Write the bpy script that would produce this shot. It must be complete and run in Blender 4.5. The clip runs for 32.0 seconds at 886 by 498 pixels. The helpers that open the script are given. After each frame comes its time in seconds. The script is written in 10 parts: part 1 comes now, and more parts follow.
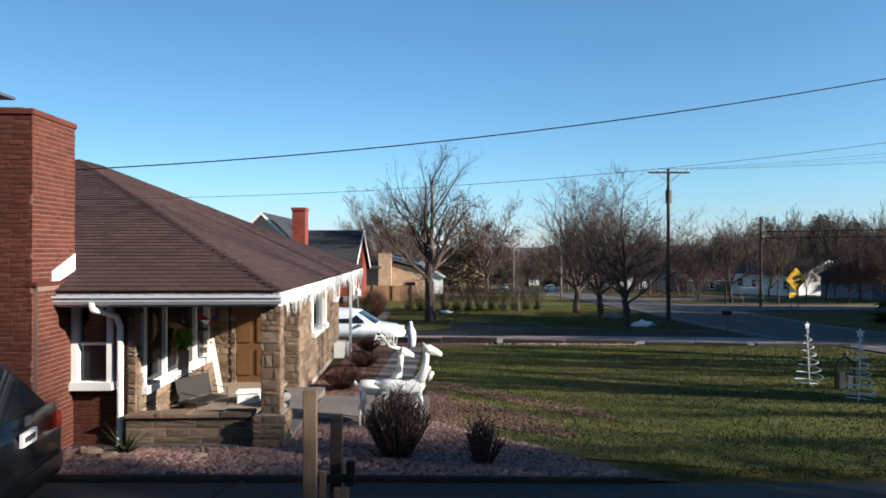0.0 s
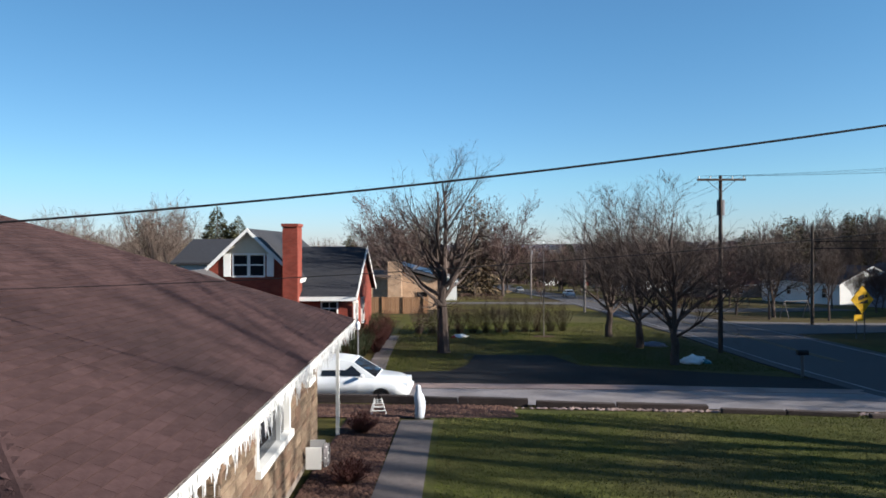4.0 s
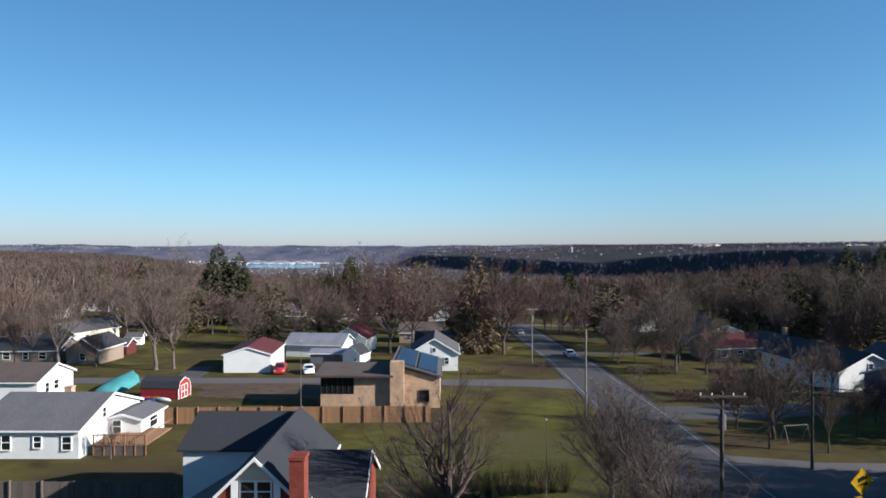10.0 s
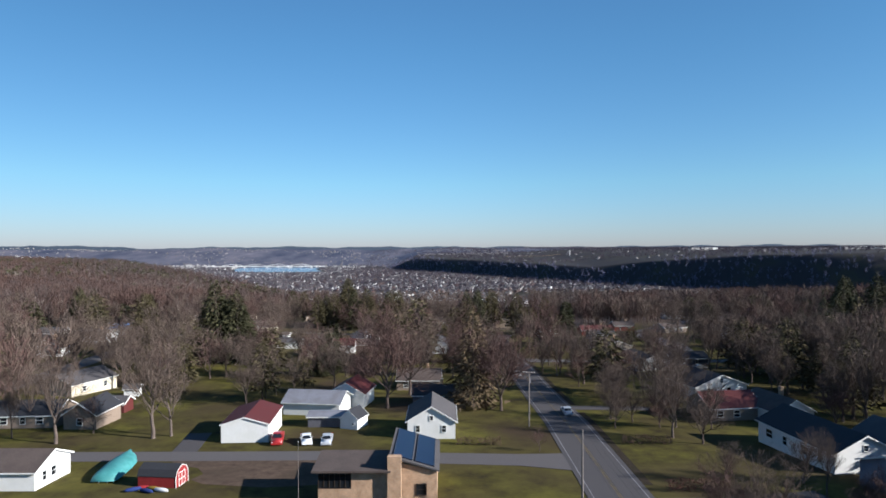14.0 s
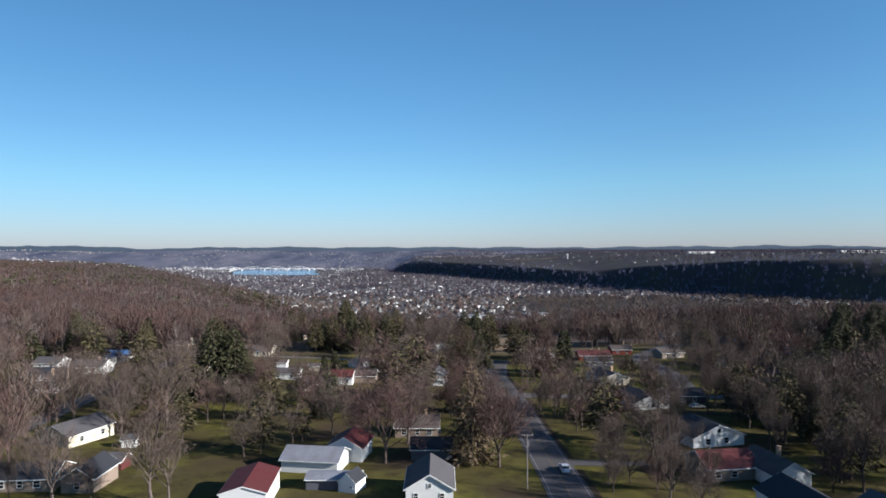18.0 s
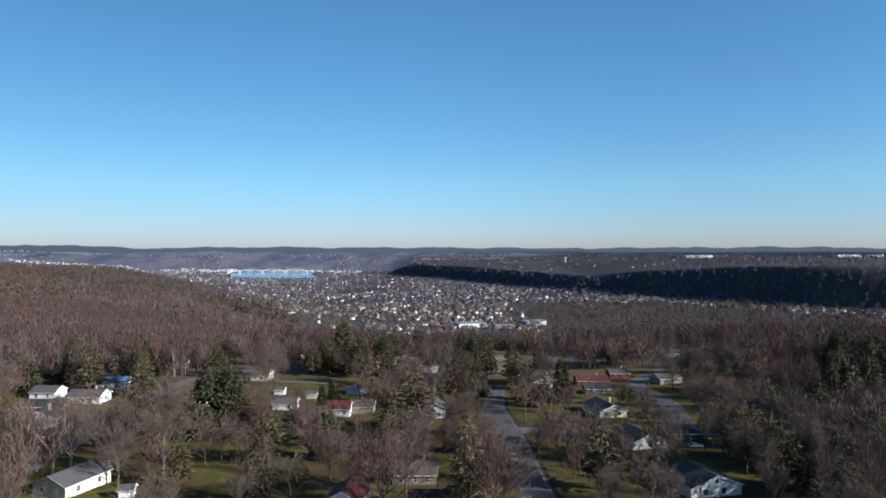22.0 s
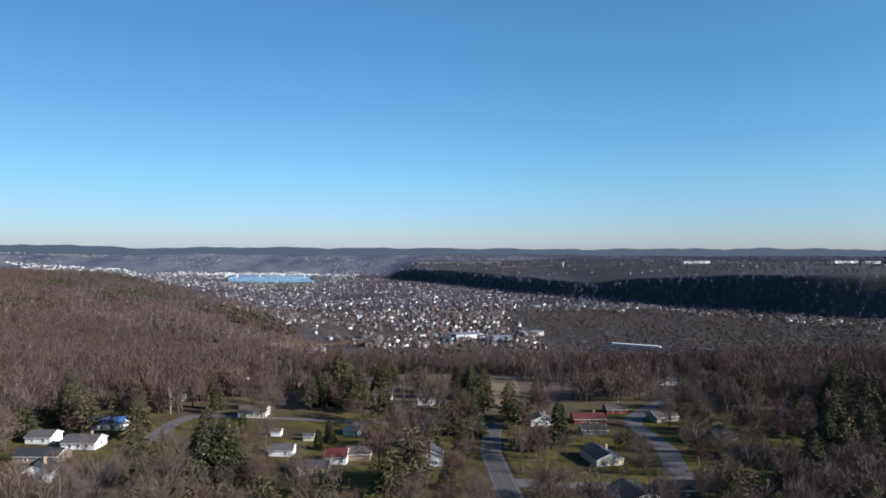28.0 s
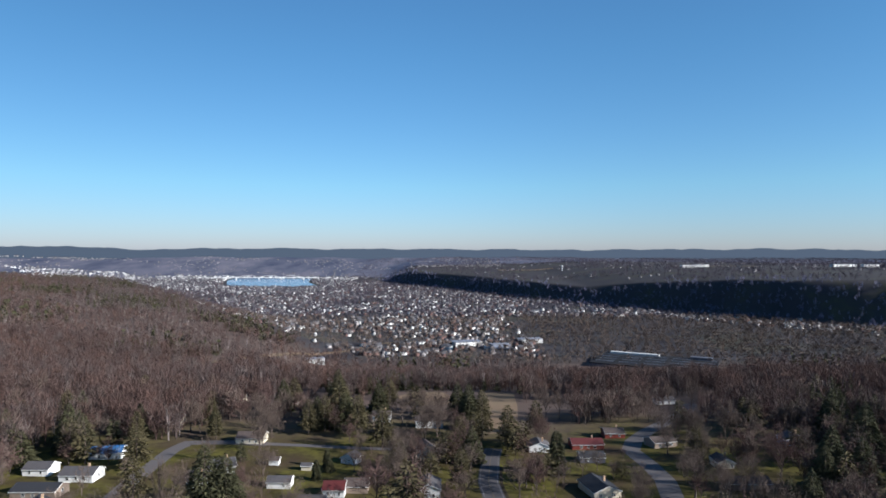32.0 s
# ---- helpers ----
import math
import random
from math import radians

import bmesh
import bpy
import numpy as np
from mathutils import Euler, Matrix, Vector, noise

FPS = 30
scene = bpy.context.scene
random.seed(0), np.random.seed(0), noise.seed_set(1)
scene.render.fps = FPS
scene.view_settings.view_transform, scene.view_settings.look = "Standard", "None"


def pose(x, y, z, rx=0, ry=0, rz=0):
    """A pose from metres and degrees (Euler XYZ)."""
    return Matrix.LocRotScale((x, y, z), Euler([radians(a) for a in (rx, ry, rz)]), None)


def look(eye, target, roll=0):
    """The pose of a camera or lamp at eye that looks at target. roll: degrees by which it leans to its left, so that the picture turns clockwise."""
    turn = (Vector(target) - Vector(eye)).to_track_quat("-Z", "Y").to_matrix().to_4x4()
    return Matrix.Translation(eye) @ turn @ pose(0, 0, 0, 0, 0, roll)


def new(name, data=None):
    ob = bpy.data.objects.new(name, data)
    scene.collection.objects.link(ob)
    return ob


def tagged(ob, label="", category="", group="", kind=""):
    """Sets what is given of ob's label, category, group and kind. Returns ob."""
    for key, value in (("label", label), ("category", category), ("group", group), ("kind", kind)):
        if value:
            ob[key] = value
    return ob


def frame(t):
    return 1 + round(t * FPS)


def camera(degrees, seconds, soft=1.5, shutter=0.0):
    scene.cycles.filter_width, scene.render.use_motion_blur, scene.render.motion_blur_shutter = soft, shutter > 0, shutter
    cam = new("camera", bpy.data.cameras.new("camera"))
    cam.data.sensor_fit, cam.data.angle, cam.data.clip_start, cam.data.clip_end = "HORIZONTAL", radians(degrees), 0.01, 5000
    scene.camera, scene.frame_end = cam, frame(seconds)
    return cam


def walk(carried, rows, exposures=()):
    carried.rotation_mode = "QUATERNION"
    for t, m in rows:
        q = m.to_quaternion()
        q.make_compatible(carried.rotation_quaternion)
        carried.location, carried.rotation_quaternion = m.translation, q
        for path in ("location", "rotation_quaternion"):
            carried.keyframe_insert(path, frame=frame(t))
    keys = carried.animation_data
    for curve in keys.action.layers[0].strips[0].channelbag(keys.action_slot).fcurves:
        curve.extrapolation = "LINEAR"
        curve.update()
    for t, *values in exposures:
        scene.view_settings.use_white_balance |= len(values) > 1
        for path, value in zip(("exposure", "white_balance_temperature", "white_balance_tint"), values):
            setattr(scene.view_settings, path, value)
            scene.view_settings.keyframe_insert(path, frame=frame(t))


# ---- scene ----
import collections
cam = camera(71.0, 32.0, 1.7)
# seconds, eye x y z, yaw, pitch, lean to the left
PATH = [
    (0.0, 0.420, -6.026, 4.658, -0.94, 0.20, 0.02),
    (0.5, 0.404, -5.698, 4.720, -0.94, 0.04, 0.24),
    (1.0, 0.401, -4.960, 4.684, -0.99, 0.18, 0.09),
    (1.5, 0.460, -3.848, 4.735, -0.85, 0.14, 0.04),
    (2.0, 0.439, -2.534, 4.734, -0.90, 0.15, -0.01),
    (2.5, 0.502, -1.355, 4.771, -0.79, 0.17, -0.08),
    (4.5, 0.315, -0.374, 6.952, 0.48, -0.53, 0.00),
    (5.0, 0.229, -0.316, 7.910, 0.43, -0.98, 0.20),
    (5.5, 0.142, -0.412, 8.475, 0.47, -0.83, 0.17),
    (6.0, 0.100, -0.437, 9.176, 0.44, -0.43, 0.22),
    (6.5, 0.078, -0.445, 9.497, 0.41, -0.40, 0.26),
    (7.0, 0.057, -0.469, 9.795, 0.39, -0.39, 0.34),
    (7.5, 0.078, -0.536, 10.901, 0.37, -0.35, 0.17),
    (8.0, 0.079, -0.528, 12.342, 0.35, -0.27, 0.17),
    (8.5, 0.075, -0.596, 13.810, 0.35, -0.19, 0.14),
    (9.0, 0.064, -0.646, 15.378, 0.29, -0.24, 0.03),
    (9.5, 0.094, -0.711, 17.068, 0.26, -0.27, -0.03),
    (10.0, 0.127, -0.785, 18.745, 0.23, -0.26, -0.04),
    (10.5, 0.157, -0.821, 20.203, 0.20, -0.24, -0.07),
    (11.0, 0.183, -0.852, 21.638, 0.18, -0.23, -0.09),
    (11.5, 0.203, -0.879, 23.136, 0.15, -0.22, -0.11),
    (12.0, 0.220, -0.901, 24.631, 0.13, -0.21, -0.12),
    (12.5, 0.232, -0.919, 26.123, 0.10, -0.20, -0.13),
    (13.0, 0.241, -0.934, 27.612, 0.08, -0.19, -0.14),
    (13.5, 0.247, -0.945, 29.099, 0.05, -0.19, -0.14),
    (14.0, 0.249, -0.952, 30.584, 0.02, -0.18, -0.14),
    (14.5, 0.249, -0.956, 32.066, -0.00, -0.17, -0.14),
    (16.5, 0.227, -0.944, 37.978, -0.10, -0.15, -0.11),
    (17.0, 0.218, -0.935, 39.452, -0.12, -0.14, -0.10),
    (17.5, 0.208, -0.924, 40.926, -0.15, -0.14, -0.08),
    (18.0, 0.197, -0.912, 42.398, -0.17, -0.14, -0.07),
    (18.5, 0.186, -0.897, 43.869, -0.20, -0.13, -0.05),
    (19.0, 0.175, -0.882, 45.340, -0.22, -0.13, -0.03),
    (19.5, 0.164, -0.865, 46.810, -0.24, -0.12, -0.01),
    (20.0, 0.155, -0.847, 48.280, -0.26, -0.12, 0.01),
    (20.5, 0.145, -0.829, 49.750, -0.29, -0.12, 0.03),
    (21.0, 0.138, -0.810, 51.219, -0.31, -0.11, 0.05),
    (21.5, 0.132, -0.790, 52.689, -0.33, -0.11, 0.07),
    (22.0, 0.127, -0.771, 54.160, -0.35, -0.10, 0.09),
    (22.5, 0.125, -0.751, 55.630, -0.37, -0.10, 0.11),
    (23.0, 0.125, -0.732, 57.102, -0.39, -0.10, 0.13),
    (23.5, 0.129, -0.713, 58.574, -0.41, -0.09, 0.15),
    (24.0, 0.135, -0.696, 60.047, -0.43, -0.09, 0.17),
    (24.5, 0.144, -0.679, 61.522, -0.45, -0.08, 0.18),
    (25.0, 0.158, -0.663, 62.997, -0.46, -0.08, 0.20),
    (25.5, 0.175, -0.648, 64.475, -0.48, -0.07, 0.21),
    (27.5, 0.291, -0.607, 70.402, -0.54, -0.05, 0.25),
    (28.0, 0.333, -0.603, 71.889, -0.55, -0.04, 0.25),
    (28.5, 0.381, -0.600, 73.378, -0.57, -0.03, 0.25),
    (29.0, 0.435, -0.601, 74.871, -0.58, -0.02, 0.25),
    (29.5, 0.495, -0.605, 76.366, -0.59, -0.01, 0.25),
    (30.0, 0.563, -0.611, 77.864, -0.60, -0.00, 0.24),
    (30.5, 0.637, -0.622, 79.365, -0.61, 0.01, 0.23),
    (31.0, 0.719, -0.635, 80.869, -0.62, 0.02, 0.21),
    (31.5, 0.808, -0.653, 82.377, -0.63, 0.03, 0.19),
    (32.0, 0.906, -0.675, 83.889, -0.63, 0.04, 0.17),
]
walk(cam, [(t, pose(x, y, z, 90 + pitch, -roll, yaw)) for t, x, y, z, yaw, pitch, roll in PATH],
     exposures=[(0, 1.64, 6250, 8), (2.5, 1.62, 6300, 8), (5, 1.4, 5950, 8), (8, 1.31, 5800, 8), (32, 1.3, 5700, 8)])

# ---- light ----
SUN_EL, SUN_AZ = radians(23.0), radians(107.0)   # azimuth clockwise from +y
world = bpy.data.worlds.new("world")
scene.world = world
world.use_nodes = True
wn, wl = world.node_tree.nodes, world.node_tree.links
wn.clear()
w_out = wn.new("ShaderNodeOutputWorld")
w_bg = wn.new("ShaderNodeBackground")
w_sky = wn.new("ShaderNodeTexSky")
w_sky.sky_type = "NISHITA"
w_sky.sun_disc = False
w_sky.sun_elevation, w_sky.sun_rotation = SUN_EL, SUN_AZ
w_sky.altitude, w_sky.air_density, w_sky.dust_density, w_sky.ozone_density = 300, 1.0, 0.25, 2.0
w_bg.inputs["Strength"].default_value = 0.07
# the low sky is a cooler, less green blue than the model gives
w_tc = wn.new("ShaderNodeTexCoord")
w_sep = wn.new("ShaderNodeSeparateXYZ")
wl.new(w_tc.outputs["Generated"], w_sep.inputs[0])
w_ramp = wn.new("ShaderNodeValToRGB")
for pos, tint in ((0.0, (0.515, 0.565, 0.83)), (0.10, (0.555, 0.735, 0.835)), (0.30, (0.52, 0.765, 0.86)), (1.0, (0.50, 0.725, 0.86))):
    el = w_ramp.color_ramp.elements[0] if pos == 0 else w_ramp.color_ramp.elements[-1] if pos == 1 else w_ramp.color_ramp.elements.new(pos)
    el.color = (*tint, 1)
wl.new(w_sep.outputs["Z"], w_ramp.inputs[0])
w_tone = wn.new("ShaderNodeMix")
w_tone.data_type, w_tone.blend_type = "RGBA", "MULTIPLY"
w_tone.inputs[0].default_value = 1.0
wl.new(w_sky.outputs[0], w_tone.inputs[6])
wl.new(w_ramp.outputs[0], w_tone.inputs[7])
wl.new(w_tone.outputs[2], w_bg.inputs["Color"])
# the real sky is more even from west to east than the model's
w_even = wn.new("ShaderNodeMapRange")
w_even.interpolation_type = "SMOOTHSTEP"
w_even.inputs[1].default_value, w_even.inputs[2].default_value, w_even.inputs[3].default_value, w_even.inputs[4].default_value = -0.75, 0.0, 0.054, 0.073
wl.new(w_sep.outputs["X"], w_even.inputs[0])
w_east = wn.new("ShaderNodeMapRange")
w_east.interpolation_type = "SMOOTHSTEP"
w_east.inputs[1].default_value, w_east.inputs[2].default_value, w_east.inputs[3].default_value, w_east.inputs[4].default_value = 0.0, 0.7, 1.0, 0.82
wl.new(w_sep.outputs["X"], w_east.inputs[0])
w_both = wn.new("ShaderNodeMath")
w_both.operation = "MULTIPLY"
wl.new(w_even.outputs[0], w_both.inputs[0])
wl.new(w_east.outputs[0], w_both.inputs[1])
wl.new(w_both.outputs[0], w_bg.inputs["Strength"])
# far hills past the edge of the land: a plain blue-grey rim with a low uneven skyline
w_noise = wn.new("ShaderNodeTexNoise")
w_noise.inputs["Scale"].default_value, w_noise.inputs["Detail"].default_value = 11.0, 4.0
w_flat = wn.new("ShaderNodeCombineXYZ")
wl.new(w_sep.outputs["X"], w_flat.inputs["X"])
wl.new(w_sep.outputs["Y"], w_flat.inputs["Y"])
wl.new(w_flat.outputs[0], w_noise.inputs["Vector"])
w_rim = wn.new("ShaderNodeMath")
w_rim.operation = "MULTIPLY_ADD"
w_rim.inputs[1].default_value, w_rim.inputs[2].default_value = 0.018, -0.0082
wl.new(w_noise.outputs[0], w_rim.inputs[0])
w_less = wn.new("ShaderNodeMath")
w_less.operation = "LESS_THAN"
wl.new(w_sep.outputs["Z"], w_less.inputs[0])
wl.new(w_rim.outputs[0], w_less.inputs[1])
# haze is put into this blue-grey; the rim glows as part of the world
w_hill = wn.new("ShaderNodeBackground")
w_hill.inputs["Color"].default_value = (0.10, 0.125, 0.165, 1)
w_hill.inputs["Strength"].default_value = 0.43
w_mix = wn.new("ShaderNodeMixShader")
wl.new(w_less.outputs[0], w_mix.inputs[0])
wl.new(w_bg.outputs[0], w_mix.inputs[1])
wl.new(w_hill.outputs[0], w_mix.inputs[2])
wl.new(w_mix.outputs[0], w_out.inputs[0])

sun_data = bpy.data.lights.new("sun", "SUN")
sun_data.energy, sun_data.angle, sun_data.color = 4.9, radians(0.53), (1.0, 0.895, 0.77)
sun = new("sun", sun_data)
sun_dir = Vector((math.sin(SUN_AZ) * math.cos(SUN_EL), math.cos(SUN_AZ) * math.cos(SUN_EL), math.sin(SUN_EL)))
sun.matrix_world = look(sun_dir * 300, (0, 0, 0))

# ---- materials ----
def mat(name, c1, c2, scale=6.0, rough=0.85, bump=0.2, big=None, big_scale=0.25, big_amount=0.35, metal=0.0, spread=0.0, stretch=(1, 1, 1), spec=0.3, bump_scale=None, alt=None):
    """A painted, grained surface: two colours mixed by fine noise, darkened or tinted by coarse noise, varied from piece to piece by spread."""
    # swatches scaled down to deepen the shade under a strong sun, white paint least
    dull = 0.84 if max(c2) > 0.6 else 0.44
    hue = (1.0, 0.965, 1.05) if dull < 0.8 else (1.0, 1.0, 1.0)
    c1, c2 = tuple(v * dull * q for v, q in zip(c1, hue)), tuple(v * dull * q for v, q in zip(c2, hue))
    big = None if big is None else tuple(v * dull * q for v, q in zip(big, hue))
    alt = None if alt is None else tuple(v * dull for v in alt)
    m = bpy.data.materials.new(name)
    m.use_nodes = True
    n, l = m.node_tree.nodes, m.node_tree.links
    b = n["Principled BSDF"]
    b.inputs["Roughness"].default_value, b.inputs["Metallic"].default_value = rough, metal
    b.inputs["Specular IOR Level"].default_value = spec
    tc = n.new("ShaderNodeTexCoord")
    mp = n.new("ShaderNodeMapping")
    mp.inputs["Scale"].default_value = stretch
    l.new(tc.outputs["Object"], mp.inputs[0])
    fine = n.new("ShaderNodeTexNoise")
    fine.inputs["Scale"].default_value, fine.inputs["Detail"].default_value, fine.inputs["Roughness"].default_value = scale, 6, 0.65
    l.new(mp.outputs[0], fine.inputs["Vector"])
    ramp = n.new("ShaderNodeMapRange")
    ramp.inputs[1].default_value, ramp.inputs[2].default_value = 0.3, 0.7
    l.new(fine.outputs[0], ramp.inputs[0])
    mix = n.new("ShaderNodeMix")
    mix.data_type = "RGBA"
    mix.inputs[6].default_value, mix.inputs[7].default_value = (*c1, 1), (*c2, 1)
    l.new(ramp.outputs[0], mix.inputs[0])
    col = mix.outputs[2]
    if big is not None:
        coarse = n.new("ShaderNodeTexNoise")
        coarse.inputs["Scale"].default_value, coarse.inputs["Detail"].default_value = big_scale, 4
        l.new(tc.outputs["Object"], coarse.inputs["Vector"])
        cr = n.new("ShaderNodeMapRange")
        cr.inputs[1].default_value, cr.inputs[2].default_value, cr.inputs[4].default_value = 0.42, 0.68, big_amount
        l.new(coarse.outputs[0], cr.inputs[0])
        mix2 = n.new("ShaderNodeMix")
        mix2.data_type = "RGBA"
        mix2.inputs[7].default_value = (*big, 1)
        l.new(cr.outputs[0], mix2.inputs[0])
        l.new(col, mix2.inputs[6])
        col = mix2.outputs[2]
    if spread:
        info = n.new("ShaderNodeObjectInfo")
        geo = n.new("ShaderNodeNewGeometry")
        add = n.new("ShaderNodeMath")
        l.new(info.outputs["Random"], add.inputs[0])
        l.new(geo.outputs["Random Per Island"], add.inputs[1])
        fr = n.new("ShaderNodeMath")
        fr.operation = "FRACT"
        l.new(add.outputs[0], fr.inputs[0])
        if alt is not None:
            other = n.new("ShaderNodeMath")
            other.operation = "MULTIPLY"
            other.inputs[1].default_value = 7.31
            l.new(fr.outputs[0], other.inputs[0])
            pick = n.new("ShaderNodeMath")
            pick.operation = "FRACT"
            l.new(other.outputs[0], pick.inputs[0])
            pr = n.new("ShaderNodeMapRange")
            pr.inputs[1].default_value, pr.inputs[2].default_value, pr.inputs[4].default_value = 0.35, 0.9, 0.85
            l.new(pick.outputs[0], pr.inputs[0])
            mix3 = n.new("ShaderNodeMix")
            mix3.data_type = "RGBA"
            mix3.inputs[7].default_value = (*alt, 1)
            l.new(pr.outputs[0], mix3.inputs[0])
            l.new(col, mix3.inputs[6])
            col = mix3.outputs[2]
        mr = n.new("ShaderNodeMapRange")
        mr.inputs[3].default_value, mr.inputs[4].default_value = 1 - spread, 1 + spread
        l.new(fr.outputs[0], mr.inputs[0])
        hsv = n.new("ShaderNodeHueSaturation")
        l.new(mr.outputs[0], hsv.inputs["Value"])
        l.new(col, hsv.inputs["Color"])
        col = hsv.outputs[0]
    l.new(col, b.inputs["Base Color"])
    if bump:
        bp = n.new("ShaderNodeBump")
        bp.inputs["Strength"].default_value, bp.inputs["Distance"].default_value = bump, 0.02
        if bump_scale:
            bn = n.new("ShaderNodeTexNoise")
            bn.inputs["Scale"].default_value, bn.inputs["Detail"].default_value = bump_scale, 5
            l.new(tc.outputs["Object"], bn.inputs["Vector"])
            l.new(bn.outputs[0], bp.inputs["Height"])
        else:
            l.new(fine.outputs[0], bp.inputs["Height"])
        l.new(bp.outputs[0], b.inputs["Normal"])
    return m


def glass_mat(name, tint, rough=0.04):
    m = bpy.data.materials.new(name)
    m.use_nodes = True
    b = m.node_tree.nodes["Principled BSDF"]
    b.inputs["Base Color"].default_value = (*tint, 1)
    b.inputs["Roughness"].default_value = rough
    b.inputs["Specular IOR Level"].default_value = 0.4
    return m


def brick_mat(name, c1, c2, mortar, width=0.21, height=0.068, rough=0.85):
    """Brickwork too far off to show single bricks: courses along the wall, by the larger of x and y."""
    m = bpy.data.materials.new(name)
    m.use_nodes = True
    n, l = m.node_tree.nodes, m.node_tree.links
    b = n["Principled BSDF"]
    b.inputs["Roughness"].default_value = rough
    b.inputs["Specular IOR Level"].default_value = 0.2
    tc = n.new("ShaderNodeTexCoord")
    sep = n.new("ShaderNodeSeparateXYZ")
    l.new(tc.outputs["Object"], sep.inputs[0])
    add = n.new("ShaderNodeMath")
    l.new(sep.outputs[0], add.inputs[0])
    l.new(sep.outputs[1], add.inputs[1])
    comb = n.new("ShaderNodeCombineXYZ")
    l.new(add.outputs[0], comb.inputs[0])
    l.new(sep.outputs[2], comb.inputs[1])
    br = n.new("ShaderNodeTexBrick")
    br.inputs["Scale"].default_value = 1.0
    br.inputs["Color1"].default_value, br.inputs["Color2"].default_value, br.inputs["Mortar"].default_value = (*c1, 1), (*c2, 1), (*mortar, 1)
    br.inputs["Brick Width"].default_value, br.inputs["Row Height"].default_value, br.inputs["Mortar Size"].default_value = width, height, 0.006
    l.new(comb.outputs[0], br.inputs["Vector"])
    noi = n.new("ShaderNodeTexNoise")
    noi.inputs["Scale"].default_value, noi.inputs["Detail"].default_value = 1.2, 6
    l.new(tc.outputs["Object"], noi.inputs["Vector"])
    mr = n.new("ShaderNodeMapRange")
    mr.inputs[1].default_value, mr.inputs[2].default_value, mr.inputs[3].default_value, mr.inputs[4].default_value = 0.3, 0.7, 0.78, 1.2
    l.new(noi.outputs[0], mr.inputs[0])
    hsv = n.new("ShaderNodeHueSaturation")
    l.new(mr.outputs[0], hsv.inputs["Value"])
    l.new(br.outputs["Color"], hsv.inputs["Color"])
    l.new(hsv.outputs[0], b.inputs["Base Color"])
    bp = n.new("ShaderNodeBump")
    bp.inputs["Strength"].default_value, bp.inputs["Distance"].default_value = 0.4, 0.01
    l.new(br.outputs["Fac"], bp.inputs["Height"])
    bp.invert = True
    l.new(bp.outputs[0], b.inputs["Normal"])
    return m


M = {}
M["grass"] = mat("grass", (0.075, 0.08, 0.014), (0.175, 0.165, 0.036), 3.0, 0.95, 0.6, (0.16, 0.13, 0.06), 0.09, 0.55, spec=0.1, bump_scale=30)
M["grass_mown"] = mat("grass_mown", (0.082, 0.1, 0.018), (0.185, 0.2, 0.05), 3.0, 0.95, 0.6, (0.17, 0.14, 0.065), 0.25, 0.5, spec=0.1, bump_scale=30)
M["land"] = mat("land", (0.062, 0.05, 0.026), (0.232, 0.222, 0.044), 0.2, 0.97, 0.3, (0.1, 0.07, 0.048), 0.05, 0.9, spec=0.05)
M["asphalt"] = mat("asphalt", (0.11, 0.105, 0.103), (0.16, 0.153, 0.147), 9, 0.9, 0.3, (0.14, 0.132, 0.125), 0.15, 0.5, spec=0.2, bump_scale=90)
M["black_asphalt"] = mat("black_asphalt", (0.016, 0.016, 0.018), (0.028, 0.028, 0.03), 12, 0.9, 0.3, (0.04, 0.04, 0.042), 0.3, 0.5, spec=0.15, bump_scale=90)
M["concrete"] = mat("concrete", (0.37, 0.35, 0.33), (0.5, 0.475, 0.45), 5, 0.9, 0.2, (0.18, 0.16, 0.14), 0.6, 0.5, bump_scale=60)
# concrete with the porch's shade put into the colour, darker than the driveway's
M["walk"] = mat("walk", (0.22, 0.19, 0.165), (0.32, 0.28, 0.245), 5, 0.9, 0.2, (0.17, 0.15, 0.135), 0.6, 0.5, bump_scale=60)
M["gravel"] = mat("gravel", (0.5, 0.36, 0.29), (0.59, 0.47, 0.4), 18, 0.9, 0.6, (0.18, 0.13, 0.11), 0.8, 0.5)
M["mulch"] = mat("mulch", (0.10, 0.055, 0.045), (0.20, 0.12, 0.10), 14, 0.95, 0.8, (0.07, 0.04, 0.035), 0.5, 0.6, spec=0.1)
M["line_white"] = mat("line_white", (0.4, 0.4, 0.39), (0.52, 0.52, 0.5), 8, 0.8, 0.1, (0.2, 0.2, 0.2), 0.5, 0.7)
M["line_yellow"] = mat("line_yellow", (0.28, 0.21, 0.08), (0.36, 0.27, 0.1), 8, 0.8, 0.1, (0.14, 0.13, 0.1), 0.7, 0.8)
M["bark"] = mat("bark", (0.13, 0.1, 0.082), (0.25, 0.2, 0.16), 9, 0.95, 0.8, (0.1, 0.084, 0.07), 0.8, 0.5, spec=0.1, stretch=(3, 3, 0.6))
M["bark_pale"] = mat("bark_pale", (0.19, 0.155, 0.125), (0.31, 0.26, 0.21), 8, 0.95, 0.6, (0.12, 0.09, 0.07), 0.8, 0.5, spec=0.1, stretch=(3, 3, 0.6))
M["twig"] = mat("twig", (0.155, 0.122, 0.096), (0.285, 0.226, 0.175), 0.6, 0.95, 0, spec=0.05, spread=0.25)
M["twig_red"] = mat("twig_red", (0.155, 0.1, 0.082), (0.25, 0.17, 0.14), 0.6, 0.95, 0, spec=0.05, spread=0.25)
